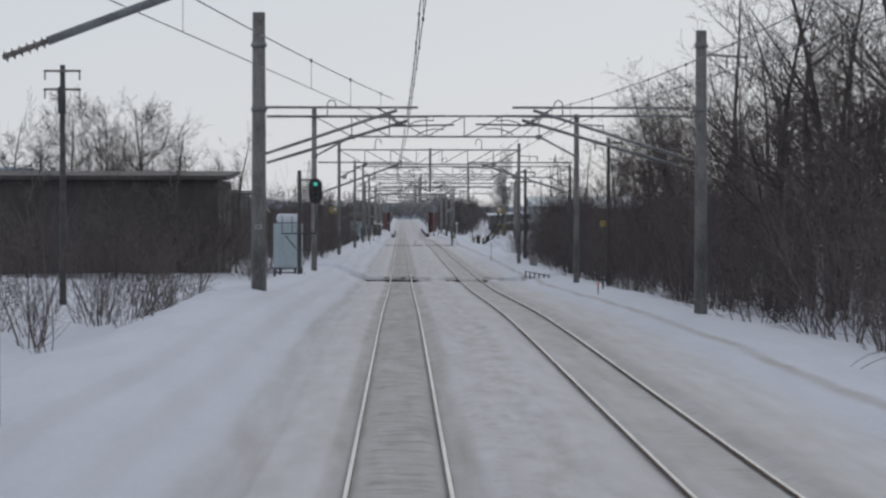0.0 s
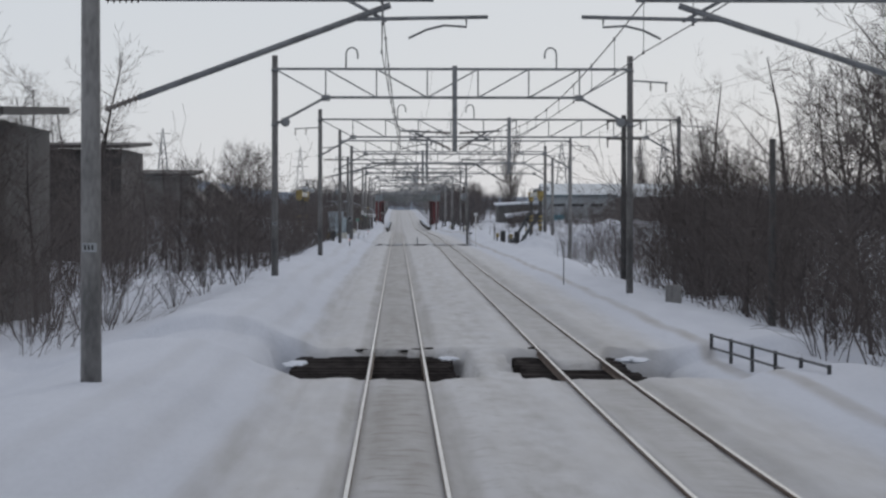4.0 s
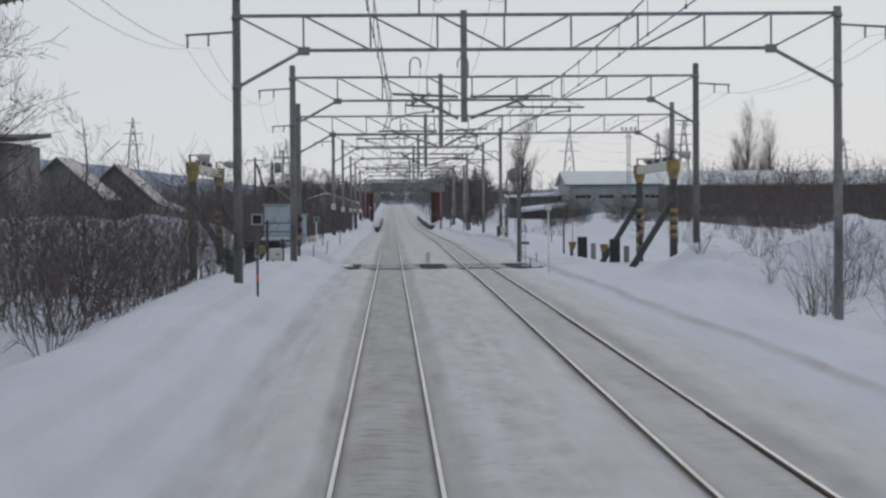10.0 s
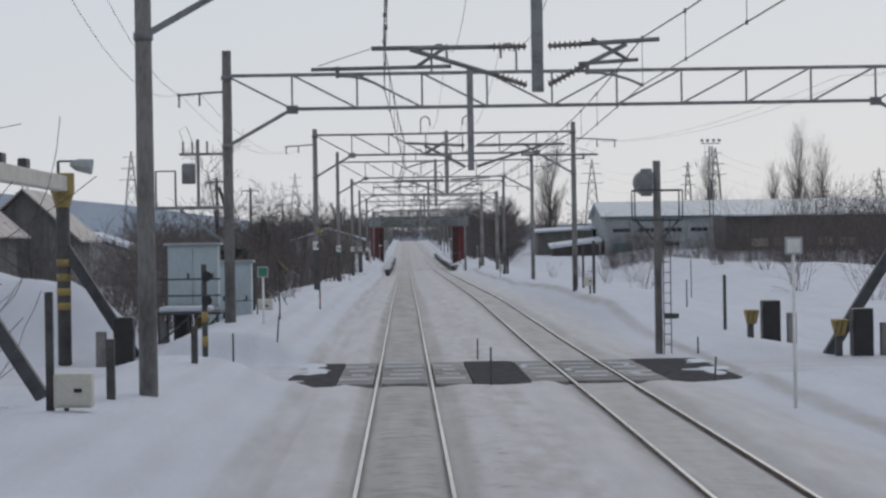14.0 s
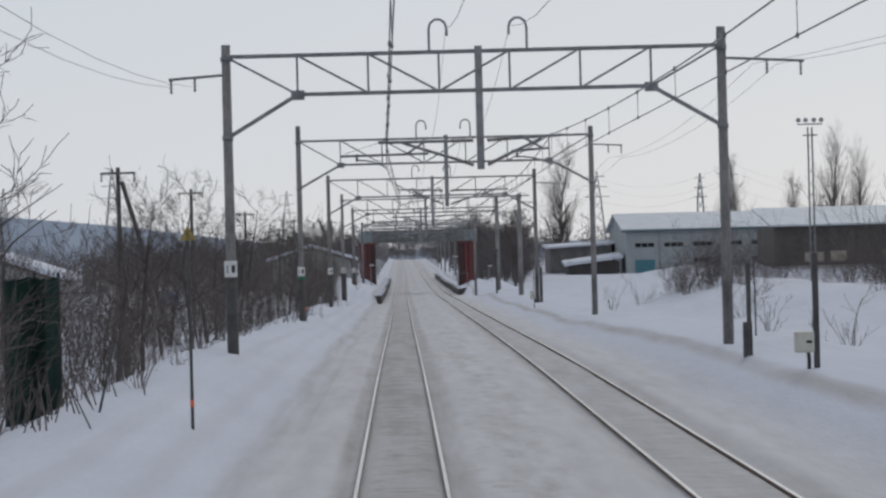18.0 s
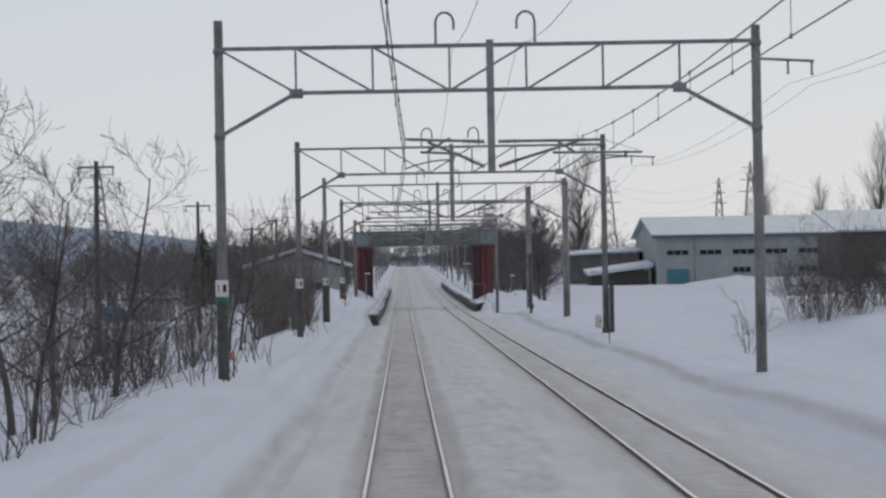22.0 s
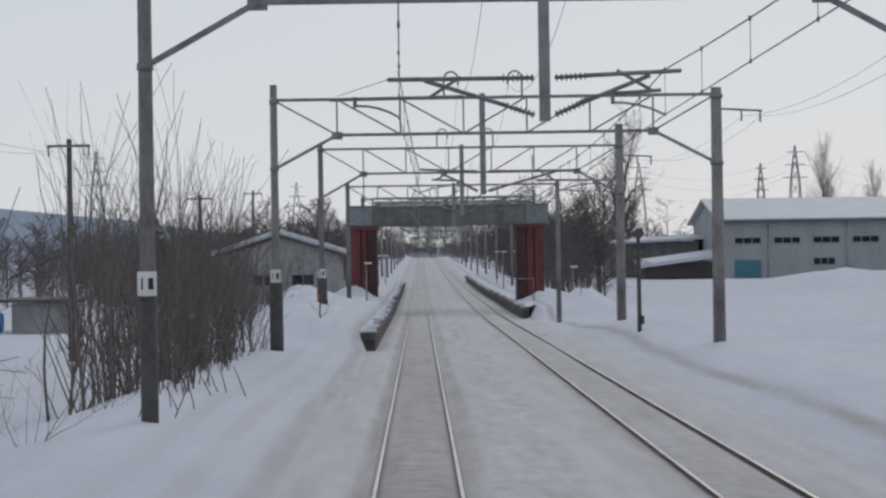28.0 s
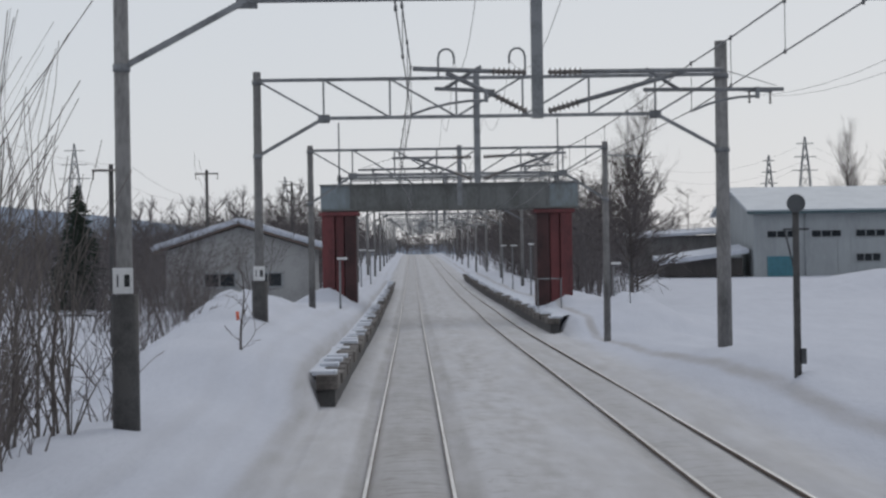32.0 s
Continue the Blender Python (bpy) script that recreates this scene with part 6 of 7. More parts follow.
def net_fence():
    f = thing("green_net_screen", "dark green net screen hung between thin posts among shrubs", "net screen", at=pose(-6.8, 336, rail_z(336)))
    pts = [(-0.5, 0.3), (-0.22, 0.0), (0.06, 0.35), (0.3, 0.05), (0.5, 0.4)]
    for x, y in pts[::2]:
        bm = bmesh.new()
        bar(bm, (x, y + 0.05, -0.9), (x, y + 0.05, 2.75), 0.06, 0.06)
        part("post", bm, DARK_STEEL, f)
    for (x0, y0), (x1, y1) in zip(pts, pts[1:]):
        bm = bmesh.new()
        rows = [[bm.verts.new((x0 + (x1 - x0) * t, y0 + (y1 - y0) * t + 0.05 * noise.noise((t * 3 + x0 * 5, z * 1.5, 2)), z + 0.06 * noise.noise((x0 * 4 + t * 2, z, 5)))) for t in (0, 0.33, 0.67, 1)] for z in (-0.5, 0.1, 0.7, 1.3, 1.9, 2.4, 2.65)]
        for a, b in zip(rows, rows[1:]):
            for k in range(3):
                bm.faces.new((a[k], a[k + 1], b[k + 1], b[k]))
        bmesh.ops.solidify(bm, geom=bm.faces[:], thickness=0.02)
        part("net_panel", bm, FENCE_GREEN, f)


net_fence()


def floodlight_mast():
    m = thing("floodlight_mast", "tall grey floodlight mast with four lamps", "floodlight", at=pose(26.1, 448, rail_z(448)))
    bm = bmesh.new()
    for s in (-0.16, 0.16):
        prism(bm, (s, 0, -0.5), (s * 0.8, 0, 11.0), 0.055, n=8)
    for k in range(14):
        bar(bm, (-0.16, 0, 0.6 + k * 0.75), (0.16, 0, 0.9 + k * 0.75), 0.03, 0.03, (0, 1, 0))
    part("mast", bm, STEEL, m)
    for z in (10.5, 11.2):
        bm = bmesh.new()
        bar(bm, (-0.8 if z > 11 else -0.45, 0, z), (0.8 if z > 11 else 0.45, 0, z), 0.08, 0.08, (0, 1, 0))
        part("crossarm", bm, STEEL, m)
    for x in (-0.72, -0.26, 0.26, 0.72):
        bm = bmesh.new()
        lathe(bm, (x, -0.1, 11.45), (x, 0.25, 11.5), [(0, 0.15), (0.3, 0.15), (1, 0.07)], 10)
        part("floodlight", bm, PALE_STEEL, m)


floodlight_mast()


def pylon(x, y, h, w=5.0):
    p = thing("electricity_pylon", "far grey lattice electricity pylon against the sky", "pylon", "pylons", at=pose(x, y, rail_z(1200)))
    levels = [0, 0.2, 0.38, 0.53, 0.66, 0.77, 0.86, 0.93, 1.0]
    bm = bmesh.new()
    def half(t):
        return w / 2 * (1 - t) + 0.35 * t if t < 0.66 else (w / 2 * 0.34 + 0.23) * (1 - (t - 0.66) / 0.34) + 0.12
    corners = lambda t: [(sx * half(t), sy * half(t), h * t) for sx, sy in ((-1, -1), (1, -1), (1, 1), (-1, 1))]
    for a, b in zip(levels, levels[1:]):
        ca, cb = corners(a), corners(b)
        for i in range(4):
            j = (i + 1) % 4
            bar(bm, ca[i], cb[i], 0.22, 0.22)
            bar(bm, ca[i], cb[j], 0.12, 0.12)
            bar(bm, ca[j], cb[i], 0.12, 0.12)
    part("tower", bm, STEEL, p)
    for t, r in ((0.7, 1.2), (0.82, 1.0), (0.94, 0.8)):
        bm = bmesh.new()
        bar(bm, (-w * 0.55 * r, 0, h * t), (w * 0.55 * r, 0, h * t), 0.25, 0.3, (0, 1, 0))
        part("crossarm", bm, STEEL, p)


for x, y, h, w in ((120, 1199, 34, 6), (110.5, 1210, 29, 4), (85, 1367, 36, 8), (-115, 1300, 40, 8), (-64, 1720, 42, 8), (240, 1500, 34, 7), (-190, 1500, 40, 8)):
    pylon(x, y, h, w)
for dz, off in ((24, -3.0), (28, 2.6), (32, 0.0)):
    slung("power_line", "far thin power line between pylons", [(85 + off, 1367, rail_z(1200) + dz + 1), (120 + off, 1199, rail_z(1200) + dz), (240, 1500, rail_z(1200) + dz)], 0.03, 6)
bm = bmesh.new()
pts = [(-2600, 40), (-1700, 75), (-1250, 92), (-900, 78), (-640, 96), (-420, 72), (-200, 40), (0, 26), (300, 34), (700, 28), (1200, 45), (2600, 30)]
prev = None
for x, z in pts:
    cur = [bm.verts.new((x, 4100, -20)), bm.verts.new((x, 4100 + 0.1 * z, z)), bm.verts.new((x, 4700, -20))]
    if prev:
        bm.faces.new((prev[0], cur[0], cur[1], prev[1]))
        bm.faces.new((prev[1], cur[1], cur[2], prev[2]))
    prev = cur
solid("backdrop", bm, HILL, "far wooded hills painted hazy blue-grey", "hills", "", "structure")

# ---- bare winter trees and shrubs ----
class Sticks:
    """Collects tapered three- to six-sided sticks and turns them into one mesh."""

    def __init__(self, rng):
        self.v, self.f, self.rng = [], [], rng

    def stick(self, a, b, r0, r1, n=3):
        d = b - a
        u = d.orthogonal().normalized()
        w = d.normalized().cross(u)
        k = len(self.v)
        for p, r in ((a, r0), (b, r1)):
            for i in range(n):
                t = 2 * math.pi * i / n
                self.v.append(tuple(p + u * (r * math.cos(t)) + w * (r * math.sin(t))))
        for i in range(1 if n == 2 else n):
            j = (i + 1) % n
            self.f.append((k + i, k + j, k + n + j, k + n + i))

    def mesh(self, name, mat):
        me = bpy.data.meshes.new(name)
        me.from_pydata(self.v, [], self.f)
        me.materials.append(mat)
        return me


def wander(rng, d, amount, lift=0.0):
    d = d + Vector((rng.gauss(0, amount), rng.gauss(0, amount), rng.gauss(0, amount) + lift))
    return d.normalized()


def limb(st, twigs, rng, p, d, length, r, depth, bend=0.12, lift=0.06, side=1.0, nseg=4, shoots=3, least=0.007, chance=0.55, fine=3):
    """A limb that bends, tapers and gives off thinner limbs down to twigs."""
    seg = length / nseg
    for i in range(nseg):
        q = p + d * seg
        r1 = max(least, r * (1 - 0.75 * (i + 1) / nseg))
        (st if depth > 1 else twigs).stick(p, q, max(least, r * (1 - 0.75 * i / nseg)), r1, 5 if r > 0.04 else fine if depth else 2)
        if depth > 0 and (i > 0 or depth < 3):
            for _ in range(shoots if i else max(1, shoots - 1)):
                if rng.random() < chance:
                    axis = d.orthogonal().normalized()
                    turn = Matrix.Rotation(rng.uniform(0, 2 * math.pi), 3, d)
                    away = (turn @ axis) * side * rng.uniform(0.55, 1.0) + d * rng.uniform(0.6, 1.1)
                    away.z += lift * 2
                    limb(st, twigs, rng, p.lerp(q, rng.random()), away.normalized(), length * rng.uniform(0.38, 0.62), max(least, r1 * 0.6), depth - 1, bend * 1.2, lift, side, max(2, nseg - 1), shoots, least, chance, fine)
        p, d = q, wander(rng, d, bend, lift)


def tree_meshes(seed, height, spread=1.0, upright=0.0, shoots=3, trunk_share=0.28, limbs=9, depth=2):
    rng = random.Random(seed)
    st, tw = Sticks(rng), Sticks(rng)
    p, d = Vector((0, 0, -0.4)), Vector((rng.gauss(0, 0.04), rng.gauss(0, 0.04), 1)).normalized()
    r = height * 0.0125
    n = 9
    for i in range(n):
        q = p + d * ((height * 0.95) / n)
        st.stick(p, q, r * (1 - 0.9 * i / n) + 0.008, r * (1 - 0.9 * (i + 1) / n) + 0.008, 6)
        t = (i + 1) / n
        if t > trunk_share:
            for _ in range(max(1, round(limbs / n * 1.5))):
                a = rng.uniform(0, 2 * math.pi)
                out = Vector((math.cos(a), math.sin(a), rng.uniform(0.35, 0.9) + upright)).normalized()
                ln = height * (0.40 if upright < 1 else 0.24) * spread * (1.1 - 0.65 * t) * rng.uniform(0.7, 1.15)
                limb(st, tw, rng, p.lerp(q, rng.random()), out, ln, max(0.012, r * (1 - 0.85 * t) * 0.62), depth, 0.13, 0.05 + 0.06 * upright, 1.0 if upright < 1 else 0.6, 4, shoots, fine=2)
        p, d = q, wander(rng, d, 0.05, 0.04)
    return st.mesh("trunk", BARK), tw.mesh("crown", TWIG)


def bush_mesh(seed, height, stems, spread, twig_shoots=2, mat=None, whip=False, chance=0.5, fine=3, thin=0.013, thick=0.021, lean_most=None):
    rng = random.Random(seed)
    st = Sticks(rng)
    for _ in range(stems):
        a, rr = rng.uniform(0, 2 * math.pi), rng.uniform(0, 0.45) * spread
        p = Vector((math.cos(a) * rr, math.sin(a) * rr, -0.4))
        lean = rng.uniform(0.02, lean_most or (0.35 if whip else 0.75))
        d = Vector((math.cos(a) * lean, math.sin(a) * lean, 1)).normalized()
        limb(st, st, rng, p, d, height * rng.uniform(0.6, 1.1) + 0.4, rng.uniform(0.014, 0.026) if not whip else rng.uniform(thin, thick), 1 if whip else 2, 0.07 if whip else 0.12, 0.05, 0.55 if whip else 0.9, 5, twig_shoots, 0.006, chance, fine)
    return st.mesh("bush", mat or TWIG)


PLANT = random.Random(7)
TREES = [tree_meshes(s, h, sp, sh) for s, h, sp, sh in ((1, 8.5, 1.0, 0), (2, 10.0, 0.95, 0), (3, 7.0, 1.1, 0), (4, 11.5, 0.9, 0.1), (5, 9.0, 0.8, 0.2))]
POPLARS = [tree_meshes(s, h, 1.45, 1.2, 4, 0.08, 36, 2) for s, h in ((11, 22), (12, 24))]
DENSE = [tree_meshes(s, h, 1.0, 0.1, 4, 0.2, 17) for s, h in ((15, 9.0), (16, 8.2), (17, 9.4))]
BUSHES = [bush_mesh(20 + i, h, n, sp) for i, (h, n, sp) in enumerate(((2.6, 9, 0.8), (3.2, 10, 1.0), (2.2, 8, 0.8), (3.7, 10, 1.1), (2.9, 11, 1.0)))]
POLES = [bush_mesh(50 + i, h, 1, 0.05, 4, SAPLING, True, 0.85, 3, 0.024, 0.04, 0.12) for i, h in enumerate((4.4, 4.0, 3.5, 4.6, 3.8, 4.2, 3.2))]
OPEN = [bush_mesh(70 + i, h, n, 0.8, 1, TWIG, False, 0.4, 2) for i, (h, n) in enumerate(((2.6, 5), (2.2, 6), (2.9, 5)))]
SMALL = [bush_mesh(60 + i, h, n, 0.5, 1, TWIG) for i, (h, n) in enumerate(((1.1, 5), (0.8, 4), (1.5, 5)))]


def stem_mesh(seed):
    rng = random.Random(seed)
    st = Sticks(rng)
    d = Vector((rng.gauss(0.3, 0.2), rng.gauss(0, 0.25), 1)).normalized()
    p = Vector((0, 0, -0.15))
    q = p + d * rng.uniform(0.3, 0.5)
    st.stick(p, q, rng.uniform(0.011, 0.016), 0.01, 5)
    st.stick(q, q + wander(rng, d, 0.12) * rng.uniform(0.25, 0.5), 0.01, 0.007, 5)
    return st.mesh("stem", TWIG)


STEMS = [stem_mesh(90 + i) for i in range(6)]


def cut_stems(x, y):
    t = thing("cut_stems", "cut bare stems leaning out of the snow", "shrub", "cut stems", at=pose(x, y, snow_z(x, y), 0, 0, PLANT.uniform(0, 360)))
    for _ in range(PLANT.randint(3, 5)):
        p = part("stem", PLANT.choice(STEMS), None, t)
        p.location = (PLANT.uniform(-0.5, 0.5), PLANT.uniform(-0.5, 0.5), 0)
        p.rotation_euler = (0, 0, PLANT.uniform(-0.8, 0.8))


def plant_tree(x, y, kind=None, scale=1.0, label="bare leafless tree with a fine twiggy crown", meshes=None, group="bare trees"):
    tr, cr = meshes or TREES[kind if kind is not None else PLANT.randrange(len(TREES))]
    t = thing("tree", label, "tree", group, at=pose(x, y, snow_z(x, y), 0, 0, PLANT.uniform(0, 360)))
    t.scale = (scale, scale, scale * PLANT.uniform(0.92, 1.08))
    part("trunk", tr, None, t)
    part("crown", cr, None, t)


KINDS = {"small twigs": "twig_clump", "tan stems": "stem_clump"}


def sapling(x, y, scale, label):
    t = thing("sapling", label, "sapling", "saplings", at=pose(x, y, snow_z(x, y), 0, 0, PLANT.uniform(0, 360)))
    for _ in range(PLANT.randint(4, 6)):
        p = part("stem", PLANT.choice(POLES), None, t)
        k = scale * PLANT.uniform(0.8, 1.08)
        p.location = (PLANT.gauss(0, 0.3), PLANT.gauss(0, 0.3), 0)
        p.rotation_euler = (PLANT.gauss(0, 0.05), PLANT.gauss(0, 0.05), PLANT.uniform(0, 6.28))
        p.scale = (k, k, k)


def plant_bush(x, y, me, scale, label, group):
    b = tagged(new(KINDS.get(group, "shrub"), me), label, "shrub", group)
    b.matrix_world = pose(x, y, snow_z(x, y), 0, 0, PLANT.uniform(0, 360)) @ Matrix.Diagonal((scale, scale, scale * PLANT.uniform(0.85, 1.15), 1))


def scatter(x0, x1, y0, y1, n):
    """Loosely even places in a rectangle."""
    pts = []
    for _ in range(n):
        best = max(((PLANT.uniform(x0, x1), PLANT.uniform(y0, y1)) for _ in range(4)), key=lambda c: min([(c[0] - p[0]) ** 2 + (c[1] - p[1]) ** 2 for p in pts[-60:]] or [9]))
        pts.append(best)
    return pts


SHRUB, WHIP = "bare dark shrub with many thin stems in snow", "clump of tall tan leafless stems in snow"
# left of the line
for x, y in scatter(-12.0, -6.6, 38, 64, 15):
    plant_bush(x, y, PLANT.choice(BUSHES), PLANT.uniform(0.55, 0.95), SHRUB, "lineside shrubs")
for x, y in scatter(-13.5, -6.3, 132, 268, 44):
    plant_bush(x, y, PLANT.choice(BUSHES), PLANT.uniform(0.75, 1.15), SHRUB, "lineside shrubs")
for x, y in scatter(-9.5, -4.7, 318, 372, 20) + scatter(-10, -5.0, 372, 396, 6) + scatter(-9.4, -6.3, 402, 426, 14):
    plant_bush(x, y, PLANT.choice(BUSHES), PLANT.uniform(0.5, 0.85), SHRUB, "lineside shrubs")
for x, y in scatter(-6.9, -4.8, 447, 476, 20):
    sapling(x, y, PLANT.uniform(0.86, 1.14) * (1.0 if x < -5.2 else 0.8), "clump of tall bare grey-brown saplings in snow")
for x, y in scatter(-8.5, -5.3, 232, 262, 14):
    plant_bush(x, y, PLANT.choice(BUSHES), PLANT.uniform(0.7, 0.95), SHRUB, "lineside shrubs")
for x, y in scatter(-9.8, -6.2, 402, 428, 10) + scatter(-11, -6, 330, 380, 7):
    sapling(x, y, PLANT.uniform(0.65, 0.9), "clump of tall bare grey-brown saplings in snow")
for x, y in scatter(-5.2, -4.0, 392, 412, 9) + scatter(-5.6, -4.5, 320, 332, 14) + scatter(-4.6, -3.7, 440, 452, 6):
    cut_stems(x, y)
for x, y in scatter(-9, -5.2, 476, 530, 8):
    plant_bush(x, y, PLANT.choice(BUSHES), PLANT.uniform(0.5, 0.85), SHRUB, "lineside shrubs")
for x, y in scatter(-8.6, -5.2, 426, 450, 13):
    plant_bush(x, y, PLANT.choice(OPEN), PLANT.uniform(0.4, 0.75), "open shrub with thin bare stems in snow", "lineside shrubs")
for x, y in ((-6.2, 333), (-5.6, 352), (-6.6, 386), (-7.6, 378), (-6.8, 393), (-8.2, 388), (-6.4, 401)):
    plant_tree(x - 0.8, y, 2, PLANT.uniform(0.65, 0.92), "young bare tree among shrubs")
for x, y in ((-6.3, 366), (-6.9, 351), (-6.0, 379), (-6.0, 424.5), (-5.5, 423)):
    plant_tree(x, y, 2, PLANT.uniform(0.55, 0.7), "slender young bare tree among shrubs")
for x, y in scatter(-24, -12, 372, 432, 7):
    plant_tree(x, y, None, PLANT.uniform(0.5, 0.85))
# right of the line
for x, y in scatter(9.8, 15, 20, 178, 70) + scatter(11, 15, 180, 200, 5):
    plant_bush(x, y, PLANT.choice(BUSHES), PLANT.uniform(0.8, 1.25), SHRUB, "lineside shrubs")
for x, y in [p for p in scatter(15.0, 27, 64, 182, 42) if p[0] > 0.02 * p[1] + 13.2]:
    plant_tree(x, y, None, PLANT.uniform(0.95, 1.3))
for x, y in [(15.4, 52), (17.0, 58), (15.6, 67), (17.9, 74), (16.4, 82)]:
    plant_tree(x, y, 3, PLANT.uniform(1.15, 1.35))
for x, y in [p for p in scatter(14.6, 22, 60, 182, 27) if p[0] > 0.02 * p[1] + 12.8]:
    plant_tree(x, y, None, PLANT.uniform(1.0, 1.35), meshes=PLANT.choice(DENSE))
for x, y in scatter(10.6, 14.5, 50, 168, 26):
    plant_tree(x, y, None, PLANT.uniform(0.42, 0.6), meshes=PLANT.choice(DENSE))
for x, y in scatter(11.2, 18, 196, 250, 9):
    plant_bush(x, y, PLANT.choice(BUSHES), PLANT.uniform(0.4, 0.8), SHRUB, "lineside shrubs")
for x, y in scatter(10.8, 18, 252, 262, 7) + scatter(11, 15, 214, 244, 5):
    plant_bush(x, y, PLANT.choice(BUSHES), PLANT.uniform(0.35, 0.65), SHRUB, "lineside shrubs")
for x, y in scatter(11, 17, 218, 250, 8):
    sapling(x, y, PLANT.uniform(0.4, 0.6), "clump of bare grey-brown saplings in snow")
for x, y in scatter(16.8, 21.0, 440, 448, 20) + scatter(26, 34, 440, 466, 9):
    plant_bush(x, y, PLANT.choice(BUSHES), PLANT.uniform(0.6, 0.85), SHRUB, "lineside shrubs")
for x, y in scatter(13, 22, 385, 418, 3):
    plant_bush(x, y, PLANT.choice(BUSHES), PLANT.uniform(0.4, 0.7), SHRUB, "lineside shrubs")
for x, y in scatter(17, 30, 320, 400, 18):
    plant_bush(x, y, PLANT.choice(BUSHES), PLANT.uniform(0.6, 0.95), SHRUB, "lineside shrubs")
for x, y in scatter(44, 80, 575, 596, 12):
    plant_bush(x, y, PLANT.choice(BUSHES), PLANT.uniform(0.8, 1.2), SHRUB, "lineside shrubs")
for x, y in ((11.2, 352), (9.6, 355), (13.6, 372), (10.6, 416), (15.0, 447), (-5.2, 150), (-5.0, 163), (-4.9, 176), (-4.9, 362), (-5.3, 372), (-4.9, 405), (-5.1, 421), (-5.4, 450), (-5.0, 478), (-5.9, 487), (11.5, 228), (12.3, 246), (12.6, 215), (-4.4, 332), (-4.6, 341), (-4.9, 470), (-5.4, 389)):
    plant_bush(x, y, PLANT.choice(SMALL), PLANT.uniform(0.6, 1.1), "small bare twigs sticking out of the snow", "small twigs")
for x, y in ((-10.2, 62), (-12.3, 66), (-9.3, 70)):
    plant_bush(x, y, PLANT.choice(OPEN), PLANT.uniform(0.95, 1.15), "open shrub with thick dark branches in snow", "lineside shrubs")
# big trees at the left of the start and behind the buildings
for x, y in scatter(-34, -12, 150, 232, 22) + scatter(-30, -15, 250, 300, 10):
    plant_tree(x, y, None, PLANT.uniform(0.6, 0.95))
for x, y in scatter(-40, -11, 152, 166, 6):
    plant_tree(x, y, None, PLANT.uniform(0.95, 1.15))
for x, y in ((-17, 128), (-22, 126), (-12.5, 155), (-12.6, 172), (-27, 130), (-14, 134), (-19.5, 160), (-32, 128)):
    plant_tree(x, y, None, PLANT.uniform(0.8, 1.0))
for x, y in [(-18.5, 226), (-22.5, 222), (-20.5, 229)] + scatter(-44, -16, 153, 176, 15) + scatter(14.5, 19, 36, 64, 7):
    plant_tree(x, y, None, PLANT.uniform(1.0, 1.35) if abs(x) > 12 else PLANT.uniform(0.85, 1.05), meshes=PLANT.choice(DENSE))
for x, y in ((-8.6, 203), (-9.6, 209), (-8.9, 216), (-10.5, 213), (-10.2, 222), (-9.2, 228)):
    plant_tree(x, y, None, PLANT.uniform(0.66, 0.8), meshes=PLANT.choice(DENSE))
for x, y in scatter(32, 41, 550, 566, 6) + scatter(50, 66, 545, 575, 9):
    plant_bush(x, y, PLANT.choice(BUSHES), PLANT.uniform(1.1, 1.6), SHRUB, "lineside shrubs")
for x, y, k in ((11.7, 166, 0.62), (12.6, 169, 0.7), (13.2, 164, 0.75)):
    plant_tree(x, y, None, k, "dense dark bare tree beside the line", PLANT.choice(DENSE))
for x, y in ((13.3, 66), (14.2, 75), (13.9, 59)):
    plant_tree(x, y, 3, PLANT.uniform(1.05, 1.25))
for x, y in ((-11.6, 200), (-12.7, 204), (-11.0, 207), (-13.4, 197)):
    plant_tree(x, y, None, PLANT.uniform(0.62, 0.72), "dense dark bare tree beside the line", PLANT.choice(DENSE))
for x, y in ((14.2, 184), (15.8, 190), (13.4, 188)):
    plant_tree(x, y, 1, PLANT.uniform(0.85, 1.05))
# beside and behind the station
for x, y in [p for p in scatter(10.5, 28, 590, 740, 40) if p[0] < 0.055 * (p[1] - 330)]:
    plant_tree(x, y, None, PLANT.uniform(0.85, 1.12), "bare dark tree in a dense wood", PLANT.choice(DENSE))
for x, y in scatter(-34, -8.5, 612, 735, 30):
    plant_tree(x, y, None, PLANT.uniform(0.65, 0.9), "bare dark tree in a dense wood", PLANT.choice(DENSE))
for x, y, k in ((33.6, 815, 1), (91.5, 818, 1), (98.5, 826, 0), (80, 900, 0), (143, 1139, 1), (131, 1120, 0)):
    plant_tree(x, y, None, PLANT.uniform(0.95, 1.05), "tall narrow bare poplar", POPLARS[k], "poplars")


